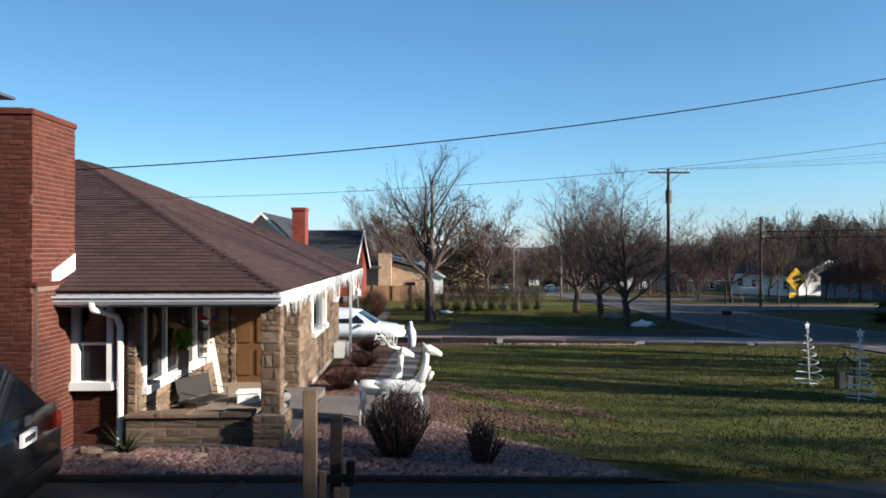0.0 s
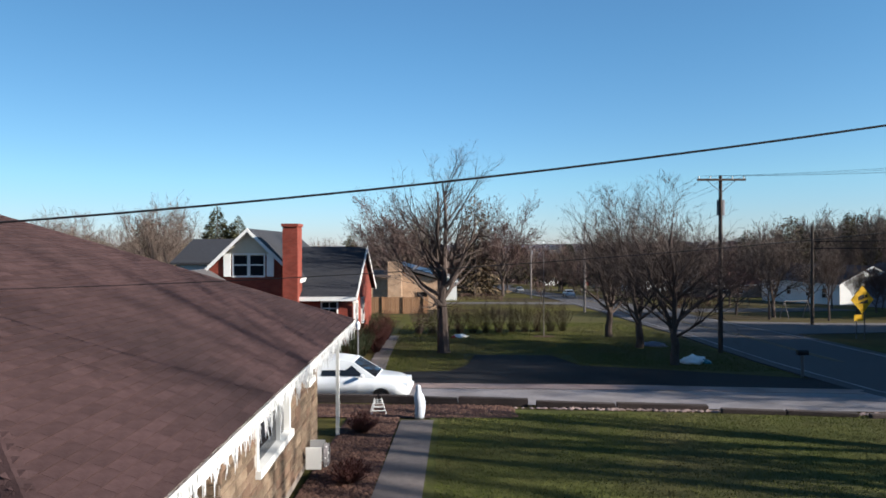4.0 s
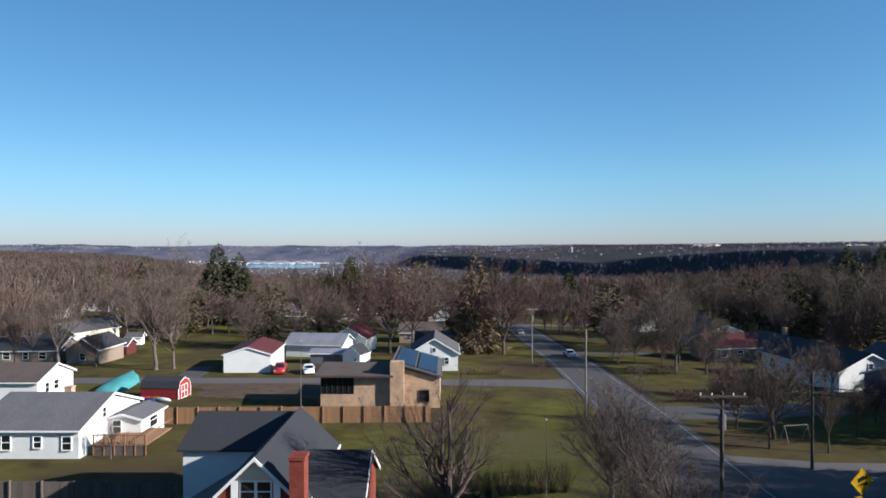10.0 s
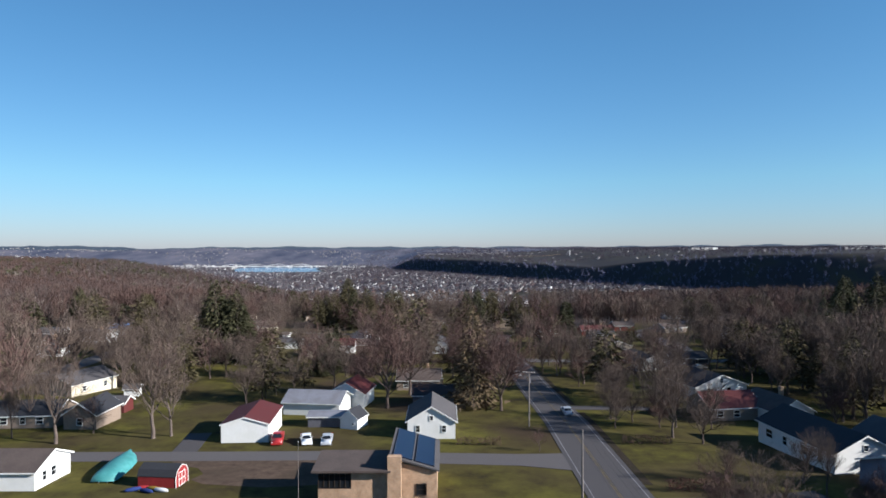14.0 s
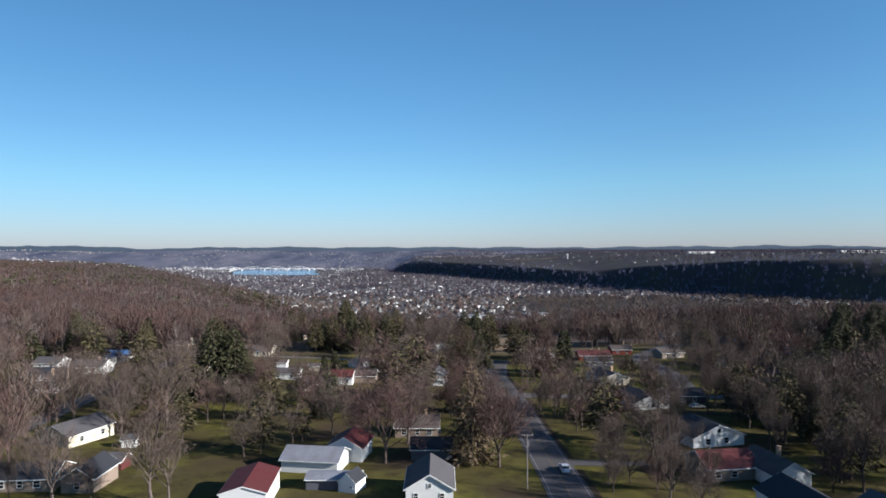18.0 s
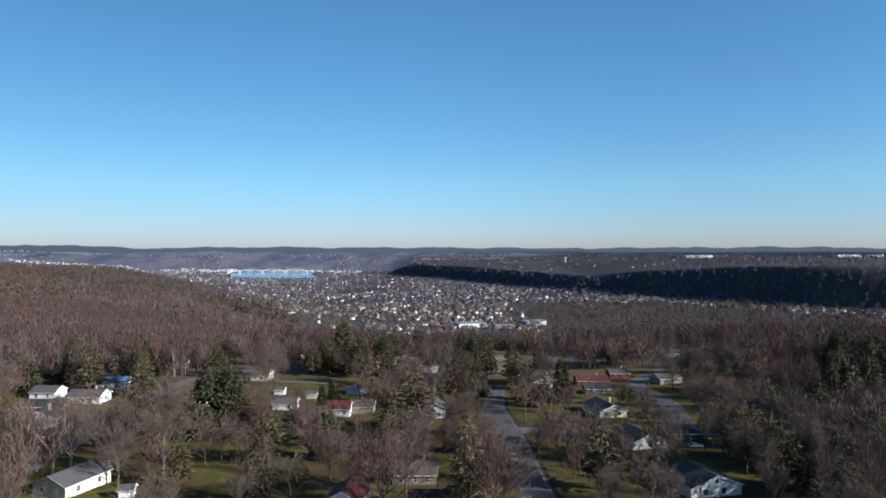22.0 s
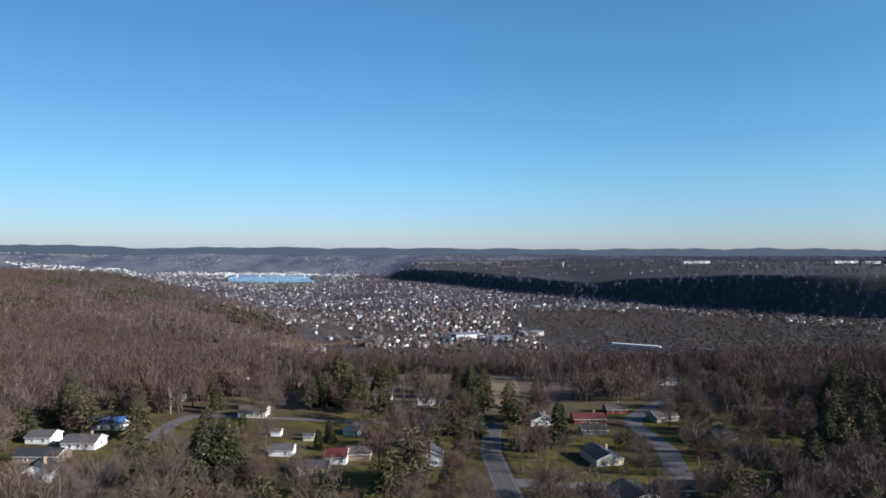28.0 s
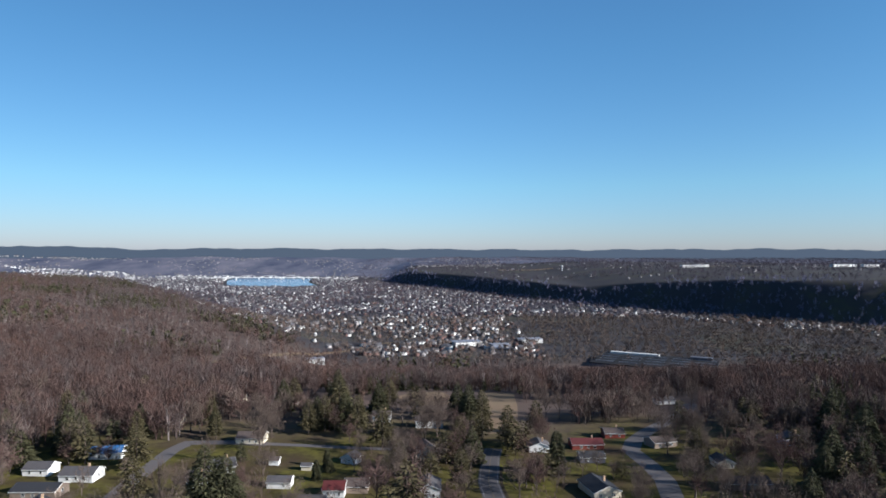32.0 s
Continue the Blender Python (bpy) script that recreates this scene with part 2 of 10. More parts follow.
M["wood_brown"] = mat("wood_brown", (0.105, 0.077, 0.066), (0.2, 0.15, 0.126), 0.3, 0.95, 0, (0.185, 0.108, 0.082), 0.011, 0.75, spec=0.05, spread=0.4)
M["wood_rust"] = mat("wood_rust", (0.135, 0.082, 0.062), (0.21, 0.14, 0.107), 0.3, 0.95, 0, (0.11, 0.09, 0.086), 0.014, 0.7, spec=0.05, spread=0.3)
M["wood_grey"] = mat("wood_grey", (0.12, 0.1, 0.088), (0.23, 0.19, 0.168), 0.3, 0.95, 0, (0.11, 0.08, 0.066), 0.009, 0.7, spec=0.05, spread=0.4)
M["needles"] = mat("needles", (0.06, 0.066, 0.03), (0.13, 0.128, 0.06), 1.2, 0.9, 0, spec=0.15, spread=0.35)
M["needles_olive"] = mat("needles_olive", (0.085, 0.078, 0.036), (0.165, 0.142, 0.07), 1.2, 0.9, 0, spec=0.1, spread=0.35)
M["larch_brown"] = mat("larch_brown", (0.17, 0.125, 0.07), (0.28, 0.215, 0.125), 1.2, 0.9, 0, spec=0.1, spread=0.35)
M["siding_white"] = mat("siding_white", (0.66, 0.66, 0.655), (0.75, 0.75, 0.745), 2, 0.6, 0.05, (0.6, 0.6, 0.57), 0.5, 0.4)
M["siding_cream"] = mat("siding_cream", (0.55, 0.49, 0.38), (0.64, 0.58, 0.46), 2, 0.6, 0.05, (0.48, 0.42, 0.32), 0.5, 0.4)
M["siding_blue"] = mat("siding_blue", (0.30, 0.36, 0.46), (0.36, 0.42, 0.52), 2, 0.6, 0.05, (0.25, 0.3, 0.38), 0.5, 0.4)
M["siding_grey"] = mat("siding_grey", (0.16, 0.17, 0.19), (0.22, 0.23, 0.25), 2, 0.6, 0.05, (0.13, 0.13, 0.15), 0.5, 0.4)
M["siding_tan"] = mat("siding_tan", (0.42, 0.33, 0.24), (0.5, 0.41, 0.3), 2, 0.7, 0.05, (0.36, 0.28, 0.2), 0.5, 0.4)
M["trim_white"] = mat("trim_white", (0.74, 0.74, 0.73), (0.82, 0.82, 0.8), 3, 0.5, 0.03, (0.62, 0.6, 0.56), 0.8, 0.35)
M["roof_grey"] = mat("roof_grey", (0.115, 0.11, 0.108), (0.19, 0.185, 0.18), 6, 0.92, 0.4, (0.1, 0.1, 0.1), 0.4, 0.5, stretch=(1, 1, 3))
M["roof_pale"] = mat("roof_pale", (0.15, 0.15, 0.152), (0.28, 0.28, 0.278), 5, 0.92, 0.4, (0.14, 0.14, 0.14), 0.4, 0.4, stretch=(1, 1, 3))
M["roof_dark"] = mat("roof_dark", (0.035, 0.04, 0.048), (0.07, 0.076, 0.085), 7, 0.9, 0.4, (0.05, 0.05, 0.05), 0.4, 0.5, stretch=(1, 1, 3))
M["roof_brown"] = mat("roof_brown", (0.13, 0.10, 0.082), (0.21, 0.17, 0.14), 6, 0.92, 0.4, (0.1, 0.08, 0.07), 0.4, 0.5, stretch=(1, 1, 3))
M["roof_red"] = mat("roof_red", (0.15, 0.026, 0.024), (0.21, 0.05, 0.042), 5, 0.7, 0.2, (0.15, 0.05, 0.045), 0.3, 0.5)
M["roof_metal"] = mat("roof_metal", (0.42, 0.44, 0.46), (0.55, 0.57, 0.59), 3, 0.45, 0.1, (0.3, 0.28, 0.26), 0.4, 0.5, metal=0.2)
M["glass_dark"] = glass_mat("glass_dark", (0.012, 0.014, 0.018))
M["panel_blue"] = glass_mat("panel_blue", (0.008, 0.014, 0.035), 0.35)
M["brick_red"] = brick_mat("brick_red", (0.145, 0.026, 0.018), (0.19, 0.042, 0.028), (0.14, 0.06, 0.046))
M["brick_tan"] = brick_mat("brick_tan", (0.34, 0.22, 0.14), (0.42, 0.285, 0.19), (0.34, 0.27, 0.2))
M["soil"] = mat("soil", (0.12, 0.088, 0.062), (0.25, 0.185, 0.13), 0.8, 0.97, 0.5, (0.11, 0.09, 0.06), 0.2, 0.6, spec=0.05)
M["fence_new"] = mat("fence_new", (0.44, 0.24, 0.11), (0.55, 0.32, 0.16), 5, 0.8, 0.2, (0.36, 0.2, 0.1), 0.6, 0.4, spread=0.15, stretch=(4, 4, 0.4))
M["fence_old"] = mat("fence_old", (0.20, 0.165, 0.13), (0.29, 0.245, 0.2), 5, 0.9, 0.3, (0.14, 0.12, 0.1), 0.6, 0.5, spread=0.18, stretch=(4, 4, 0.4))
M["pole_wood"] = mat("pole_wood", (0.10, 0.075, 0.055), (0.17, 0.13, 0.1), 6, 0.9, 0.4, (0.07, 0.055, 0.045), 0.5, 0.4, stretch=(4, 4, 0.3))
M["pole_grey"] = mat("pole_grey", (0.32, 0.29, 0.25), (0.42, 0.38, 0.33), 6, 0.9, 0.3, (0.25, 0.22, 0.2), 0.5, 0.4, stretch=(4, 4, 0.3))
M["steel"] = mat("steel", (0.35, 0.36, 0.37), (0.45, 0.46, 0.47), 8, 0.4, 0.05, metal=0.8)
M["black"] = mat("black", (0.012, 0.012, 0.013), (0.022, 0.022, 0.023), 8, 0.5, 0.05)
M["rubber"] = mat("rubber", (0.015, 0.015, 0.015), (0.025, 0.025, 0.025), 12, 0.85, 0.1)
# far twigs greyed towards mauve: distance haze put into the base colour
M["twig_far_hazed"] = mat("twig_far_hazed", (0.105, 0.095, 0.112), (0.175, 0.155, 0.178), 2, 0.95, 0, spec=0.05, spread=0.35)
M["water"] = glass_mat("water", (0.15, 0.2, 0.27), 0.2)

# ---- building helpers ----
def link(name, bm, material, parent=None, label="", smooth=False):
    me = bpy.data.meshes.new(name)
    bm.to_mesh(me)
    bm.free()
    if smooth:
        me.shade_smooth()
    me.materials.append(material)
    ob = new(name, me)
    if parent is not None:
        ob.parent = parent
    if label:
        ob["label"] = label
    return ob


def part(name, bm, material, parent, label="", smooth=False):
    return link(name, bm, material, parent, label, smooth)


def from_arrays(name, verts, faces, material, parent=None, smooth=False):
    me = bpy.data.meshes.new(name)
    me.from_pydata([tuple(v) for v in verts], [], [tuple(f) for f in faces])
    if smooth:
        me.shade_smooth()
    me.materials.append(material)
    ob = new(name, me)
    if parent is not None:
        ob.parent = parent
    return ob


def quick_mesh(name, verts, loops, sizes, material):
    """A large mesh from numpy arrays: verts (n, 3), loops: vertex of every corner, sizes: corners of each face."""
    me = bpy.data.meshes.new(name)
    me.vertices.add(len(verts))
    me.vertices.foreach_set("co", np.ascontiguousarray(verts, dtype=np.float32).ravel())
    me.loops.add(len(loops))
    me.loops.foreach_set("vertex_index", np.ascontiguousarray(loops, dtype=np.int32))
    starts = np.concatenate([[0], np.cumsum(sizes)[:-1]]).astype(np.int32)
    me.polygons.add(len(sizes))
    me.polygons.foreach_set("loop_start", starts)
    me.update(calc_edges=True)
    me.materials.append(material)
    return me


def thing(name, x, y, z, turn=0.0, label="", category="", group=""):
    ob = new(name)
    ob.empty_display_size = 0.3
    ob.matrix_basis = pose(x, y, z, 0, 0, turn)
    return tagged(ob, label, category, group)


def box(bm, x0, x1, y0, y1, z0, z1):
    v = [bm.verts.new(p) for p in ((x0, y0, z0), (x1, y0, z0), (x1, y1, z0), (x0, y1, z0), (x0, y0, z1), (x1, y0, z1), (x1, y1, z1), (x0, y1, z1))]
    for f in ((3, 2, 1, 0), (4, 5, 6, 7), (0, 1, 5, 4), (1, 2, 6, 5), (2, 3, 7, 6), (3, 0, 4, 7)):
        bm.faces.new([v[i] for i in f])
    return v


def boxm(*dims, bevel=0.0):
    bm = bmesh.new()
    for d in dims:
        box(bm, *d)
    if bevel:
        bmesh.ops.bevel(bm, geom=bm.edges[:], offset=bevel, segments=2, affect="EDGES")
    return bm


def slab(bm, pts, normal_shift):
    """A plate: the polygon pts and the same shifted, with sides."""
    s = Vector(normal_shift)
    a = [bm.verts.new(p) for p in pts]
    b = [bm.verts.new(Vector(p) + s) for p in pts]
    n = len(pts)
    bm.faces.new(b)
    bm.faces.new(a[::-1])
    for i in range(n):
        bm.faces.new((a[i], a[(i + 1) % n], b[(i + 1) % n], b[i]))


def tube(bm, pts, radii, n=6, cap=True):
    """A tapered tube along pts."""
    rings = []
    for i, p in enumerate(pts):
        p = Vector(p)
        d = Vector(pts[min(i + 1, len(pts) - 1)]) - Vector(pts[max(i - 1, 0)])
        if d.length < 1e-9:
            d = Vector((0, 0, 1))
        d.normalize()
        side = d.cross(Vector((0.31, 0.95, 0.07))).normalized()
        up = d.cross(side)
        r = radii[i] if hasattr(radii, "__len__") else radii
        rings.append([bm.verts.new(p + (side * math.cos(a) + up * math.sin(a)) * r) for a in (2 * math.pi * k / n for k in range(n))])
    for a, b in zip(rings, rings[1:]):
        for k in range(n):
            bm.faces.new((a[k], a[(k + 1) % n], b[(k + 1) % n], b[k]))
    if cap:
        bm.faces.new(rings[0][::-1])
        bm.faces.new(rings[-1])


def tubem(pts, radii, n=6):
    bm = bmesh.new()
    tube(bm, pts, radii, n)
    return bm


def lathe(profile, n=16):
    """A turned body from (radius, z) pairs."""
    bm = bmesh.new()
    rings = [[bm.verts.new((r * math.cos(2 * math.pi * k / n), r * math.sin(2 * math.pi * k / n), z)) for k in range(n)] for r, z in profile]
    for a, b in zip(rings, rings[1:]):
        for k in range(n):
            bm.faces.new((a[k], a[(k + 1) % n], b[(k + 1) % n], b[k]))
    bm.faces.new(rings[0][::-1])
    bm.faces.new(rings[-1])
    return bm


# ---- the lie of the land ----
def smooth01(v):
    v = np.clip(v, 0, 1)
    return v * v * (3 - 2 * v)


GY = [-5000, -60, 3, 18, 24, 32, 45, 110, 215, 300, 360, 420, 470, 530, 650, 800, 950, 6000]
GZ = [2.5, 2.0, 1.7, 0.9, 0.35, 0, -0.3, -3.2, -8.6, -12, -15, -20, -23, -37, -60, -78, -84, -84]


def ground(x, y):
    """Height of the land at x, y (numbers or arrays)."""
    x, y = np.asarray(x, float), np.asarray(y, float)
    z = np.interp(y, GY, GZ)
    a = np.clip((y - 90) / 120, 0, 1) * np.clip((700 - y) / 300, 0, 1)
    z = z + a * 0.03 * (np.maximum(0, -x - 30) + np.maximum(0, np.minimum(x, 250) - 75))
    # wooded shoulder that stays high on the left and ends at a crest
    crest_y = np.interp(x, [-5000, -1570, -1095, -690, -390, -230, -150], [2300, 2200, 2060, 1560, 1180, 990, 900])
    crest_z = np.interp(x, [-5000, -1570, -1095, -690, -390, -230, -150], [-2, -14, -22, -34, -50, -66, -82])
    near_z = np.interp(x, [-800, -300, -100], [4, -4, -15])
    t = np.clip((y - 330) / np.maximum(crest_y - 330, 1), 0, 1)
    shoulder = near_z + (crest_z - near_z) * t + 5 * np.sin(x / 130.0) * t * (1 - t) * 2
    fall = smooth01((y - crest_y) / 350)
    shoulder = shoulder * (1 - fall) - 84 * fall
    k = smooth01((-x - 100) / 120) * smooth01((y - 330) / 120)
    z = z * (1 - k) + np.maximum(z, shoulder) * k
    # bluff across the valley on the right, with a plateau behind it
    bx = np.array([2600, 1500, 963, 472, 150, -138, -300])
    by = np.array([700, 960, 1332, 1860, 2420, 2930, 3300])
    front = np.interp(x, bx[::-1], by[::-1], left=3600)
    front = front + 12 * np.sin(x / 190.0) + 12 * np.sin(x / 83.0 + 1) + 7 * np.sin(x / 37.0)
    top = np.interp(x, [-400, -138, 200, 480, 620, 800, 1100, 1600, 2600], [-30, -22, -26, -34, -12, 8, 20, 26, 30])
    s = smooth01((y - front) / 105) * smooth01((x + 330) / 230)
    far = np.clip((y - front - 110) / 2500, 0, 1)
    up = -84 + (top + 84) * s + (16 - top) * far * s
    z = np.where((y > front) & (x > -420), np.maximum(z, up), z)
    # hills at the end of the valley
    rim = smooth01((np.hypot(x, y) - 3700) / 1150)
    bumps = 15 + 4 * np.sin(x / 330.0) + 3 * np.sin(x / 140.0 + 2) + 12 * np.exp(-((x + 3000) / 260.0) ** 2) + 3 * np.sin(x / 71.0)
    z = z + np.where(y > 0, rim * np.maximum(0, bumps - z), rim * 30)
    return z


def gz(x, y):
    return float(ground(x, y))

# ---- ground, roads ----
def land_material():
    m = M["land"].copy()
    m.name = "land_cover"
    n, l = m.node_tree.nodes, m.node_tree.links
    b = n["Principled BSDF"]
    col = b.inputs["Base Color"].links[0].from_socket
    tc = n.new("ShaderNodeTexCoord")
    sep = n.new("ShaderNodeSeparateXYZ")
    l.new(tc.outputs["Object"], sep.inputs[0])
    noi = n.new("ShaderNodeTexNoise")
    noi.inputs["Scale"].default_value = 0.008
    l.new(tc.outputs["Object"], noi.inputs["Vector"])
    ad = n.new("ShaderNodeMath")
    ad.operation = "MULTIPLY_ADD"
    ad.inputs[1].default_value = 160
    l.new(noi.outputs[0], ad.inputs[0])
    l.new(sep.outputs["Y"], ad.inputs[2])
    mr = n.new("ShaderNodeMapRange")
    mr.inputs[1].default_value, mr.inputs[2].default_value = 380, 460
    l.new(ad.outputs[0], mr.inputs[0])
    fn = n.new("ShaderNodeTexNoise")
    fn.inputs["Scale"].default_value, fn.inputs["Detail"].default_value, fn.inputs["Roughness"].default_value = 0.02, 8, 0.7
    l.new(tc.outputs["Object"], fn.inputs["Vector"])
    fm = n.new("ShaderNodeMix")
    fm.data_type = "RGBA"
    fm.inputs[6].default_value, fm.inputs[7].default_value = (0.062, 0.046, 0.04, 1), (0.11, 0.082, 0.07, 1)
    l.new(fn.outputs[0], fm.inputs[0])
    mx = n.new("ShaderNodeMix")
    mx.data_type = "RGBA"
    l.new(mr.outputs[0], mx.inputs[0])
    l.new(col, mx.inputs[6])
    # past the woods: the valley floor and the plateau, olive grass, streets and dull fields
    vr = n.new("ShaderNodeMapRange")
    vr.inputs[1].default_value, vr.inputs[2].default_value = 940, 1060
    west = n.new("ShaderNodeMapRange")
    west.inputs[1].default_value, west.inputs[2].default_value, west.inputs[3].default_value, west.inputs[4].default_value = -1750, -150, -2000, 0
    l.new(sep.outputs["X"], west.inputs[0])
    past = n.new("ShaderNodeMath")
    l.new(ad.outputs[0], past.inputs[0])
    l.new(west.outputs[0], past.inputs[1])
    l.new(past.outputs[0], vr.inputs[0])
    vn = n.new("ShaderNodeTexNoise")
    vn.inputs["Scale"].default_value, vn.inputs["Detail"].default_value, vn.inputs["Roughness"].default_value = 0.007, 9, 0.75
    l.new(tc.outputs["Object"], vn.inputs["Vector"])
    vc = n.new("ShaderNodeValToRGB")
    for pos, c in ((0.3, (0.032, 0.031, 0.036)), (0.5, (0.042, 0.04, 0.044)), (0.62, (0.05, 0.048, 0.036)), (0.72, (0.085, 0.076, 0.058))):
        el = vc.color_ramp.elements[0] if pos == 0.3 else vc.color_ramp.elements[-1] if pos == 0.72 else vc.color_ramp.elements.new(pos)
        el.position, el.color = pos, (*c, 1)
    l.new(vn.outputs[0], vc.inputs[0])
    vx = n.new("ShaderNodeMix")
    vx.data_type = "RGBA"
    l.new(vr.outputs[0], vx.inputs[0])
    l.new(fm.outputs[2], vx.inputs[6])
    l.new(vc.outputs[0], vx.inputs[7])
    l.new(vx.outputs[2], mx.inputs[7])
    l.new(mx.outputs[2], b.inputs["Base Color"])
    return m


def build_ground():
    near, mid, far = 1.5 * 1.036 ** np.arange(0, 300), 850 * 1.0105 ** np.arange(0, 135), 3480 * 1.035 ** np.arange(0, 11)
    radii = np.concatenate([near[near < 845], mid[mid < 3470], far[far < 4900], [4930.0]])
    angles = np.radians(np.concatenate([np.arange(-58, 58, 0.55), np.arange(58, 302, 5.0)]))
    rr, aa = np.meshgrid(radii, angles, indexing="ij")
    x, y = rr * np.sin(aa), rr * np.cos(aa)
    z = ground(x, y)
    nr, na = x.shape
    verts = np.stack([x, y, z], -1).reshape(-1, 3)
    verts = np.vstack([verts, [[0, 0, gz(0, 0)]]])
    i, j = np.meshgrid(np.arange(nr - 1), np.arange(na), indexing="ij")
    k = (j + 1) % na
    quads = np.stack([i * na + j, i * na + k, (i + 1) * na + k, (i + 1) * na + j], -1).reshape(-1, 4)[:, ::-1]
    tris = np.stack([np.full(na, nr * na), (np.arange(na) + 1) % na, np.arange(na)], -1)[:, ::-1]
    loops = np.concatenate([quads.ravel(), tris[:, ::-1].ravel()])
    sizes = np.concatenate([np.full(len(quads), 4), np.full(len(tris), 3)])
    me = quick_mesh("ground", verts, loops, sizes, land_material())
    me.shade_smooth()
    return tagged(new("ground", me), "sloping winter ground of grass and bare soil", "ground", kind="structure")


build_ground()


def strip(name, pts, widths, material, lift, label, category, step=2.0, kind="structure", side=0.0, depth=0.05):
    """A ribbon laid on the land along pts, as wide as widths, with a skirt at its edges."""
    pts = [Vector((p[0], p[1], 0)) for p in pts]
    if not hasattr(widths, "__len__"):
        widths = [widths] * len(pts)
    line = []
    for a, b, wa, wb in zip(pts, pts[1:], widths, widths[1:]):
        n = max(1, int((b - a).length / step))
        line += [(a.lerp(b, q / n), wa + (wb - wa) * q / n) for q in range(n)]
    line.append((pts[-1], widths[-1]))
    verts, faces = [], []
    cols = 7
    for i, (p, w) in enumerate(line):
        d = line[min(i + 1, len(line) - 1)][0] - line[max(i - 1, 0)][0]
        d.normalize()
        s = Vector((d.y, -d.x, 0))
        for c in range(cols):
            u = min(max((c - 1) / (cols - 3), 0), 1)
            q = p + s * (side + (u - 0.5) * w)
            drop = -depth - 0.25 if c in (0, cols - 1) else 0.0
            verts.append((q.x, q.y, gz(q.x, q.y) + lift + drop))
    for i in range(len(line) - 1):
        for c in range(cols - 1):
            a = i * cols + c
            faces.append((a, a + 1, a + cols + 1, a + cols))
    return tagged(from_arrays(name, verts, faces, material, smooth=False), label, category, kind=kind)


ROAD = [(20.2, -40), (20.6, 10), (21.0, 32), (21.6, 50), (23.0, 74), (24.2, 120), (23.8, 158), (24.2, 200), (22.3, 250), (26.0, 283), (29, 298)]
strip("road", ROAD, 8.6, M["asphalt"], 0.06, "weathered grey two-lane asphalt road", "road")
for off in (-3.55, 3.55):
    strip("road_line", ROAD, 0.13, M["line_white"], 0.075, "worn white edge line of the road", "road marking", side=off, depth=0.0)
for off in (-0.14, 0.14):
    strip("road_line", ROAD[2:], 0.1, M["line_yellow"], 0.075, "faded yellow centre line of the road", "road marking", side=off, depth=0.0)
M["street"] = mat("street", (0.16, 0.15, 0.142), (0.23, 0.218, 0.205), 9, 0.9, 0.3, (0.2, 0.19, 0.175), 0.15, 0.5, spec=0.2, bump_scale=90)
strip("side_street", [(-110, 98.5), (-72, 97.3), (-20, 98.0), (12, 95.6), (20.5, 94.5)], [5, 5, 5, 6, 9], M["street"], 0.05, "narrow pale grey side street", "road")
strip("side_street", [(25, 51), (34, 50.5), (60, 50), (110, 48)], [13, 9, 8, 8], M["street"], 0.05, "pale grey street meeting the main road", "road")
strip("side_street", [(24, 213), (45, 210.5), (88, 206), (130, 203)], [9, 6, 6, 6], M["street"], 0.05, "pale grey side street between lawns", "road")
strip("side_street", [(86, 209), (89, 228), (94, 250), (94.5, 272), (93.5, 293), (100, 309), (113.5, 328), (134, 351), (152, 373), (166, 400)], 8.5, M["street"], 0.05, "curving pale grey street between houses", "road")
strip("side_street", [(-80, 301), (-58, 300), (-14, 297), (24, 298)], 4.5, M["street"], 0.05, "narrow grey street behind sheds", "road")

strip("side_street", [(-108, 150), (-113, 202), (-117, 235), (-118.5, 256), (-120, 285), (-118, 299), (-100, 302), (-80, 301)], 7, M["street"], 0.05, "pale grey street between lawns", "road")


def build_backdrop():
    """The last ridges at the end of the valley, their blue haze painted and glowing: a plain backdrop just above the
    land.
    """
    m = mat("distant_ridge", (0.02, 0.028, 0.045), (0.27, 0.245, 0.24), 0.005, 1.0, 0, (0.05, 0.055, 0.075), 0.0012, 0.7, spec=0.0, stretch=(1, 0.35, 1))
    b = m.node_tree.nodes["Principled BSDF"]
    # distance haze put in as a faint blue emission
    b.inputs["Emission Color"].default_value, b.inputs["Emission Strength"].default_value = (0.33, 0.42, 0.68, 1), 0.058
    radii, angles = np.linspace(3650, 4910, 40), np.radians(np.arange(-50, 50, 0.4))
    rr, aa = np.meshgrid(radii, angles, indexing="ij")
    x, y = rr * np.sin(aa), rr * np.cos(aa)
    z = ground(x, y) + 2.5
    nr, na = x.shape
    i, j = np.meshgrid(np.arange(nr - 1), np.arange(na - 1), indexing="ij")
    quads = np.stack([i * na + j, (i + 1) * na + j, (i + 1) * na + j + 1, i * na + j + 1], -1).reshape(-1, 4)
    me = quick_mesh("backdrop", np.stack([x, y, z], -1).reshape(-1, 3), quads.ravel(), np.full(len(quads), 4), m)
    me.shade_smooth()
    tagged(new("backdrop", me), "wooded ridges at the horizon with painted blue haze", "backdrop", kind="structure")


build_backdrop()
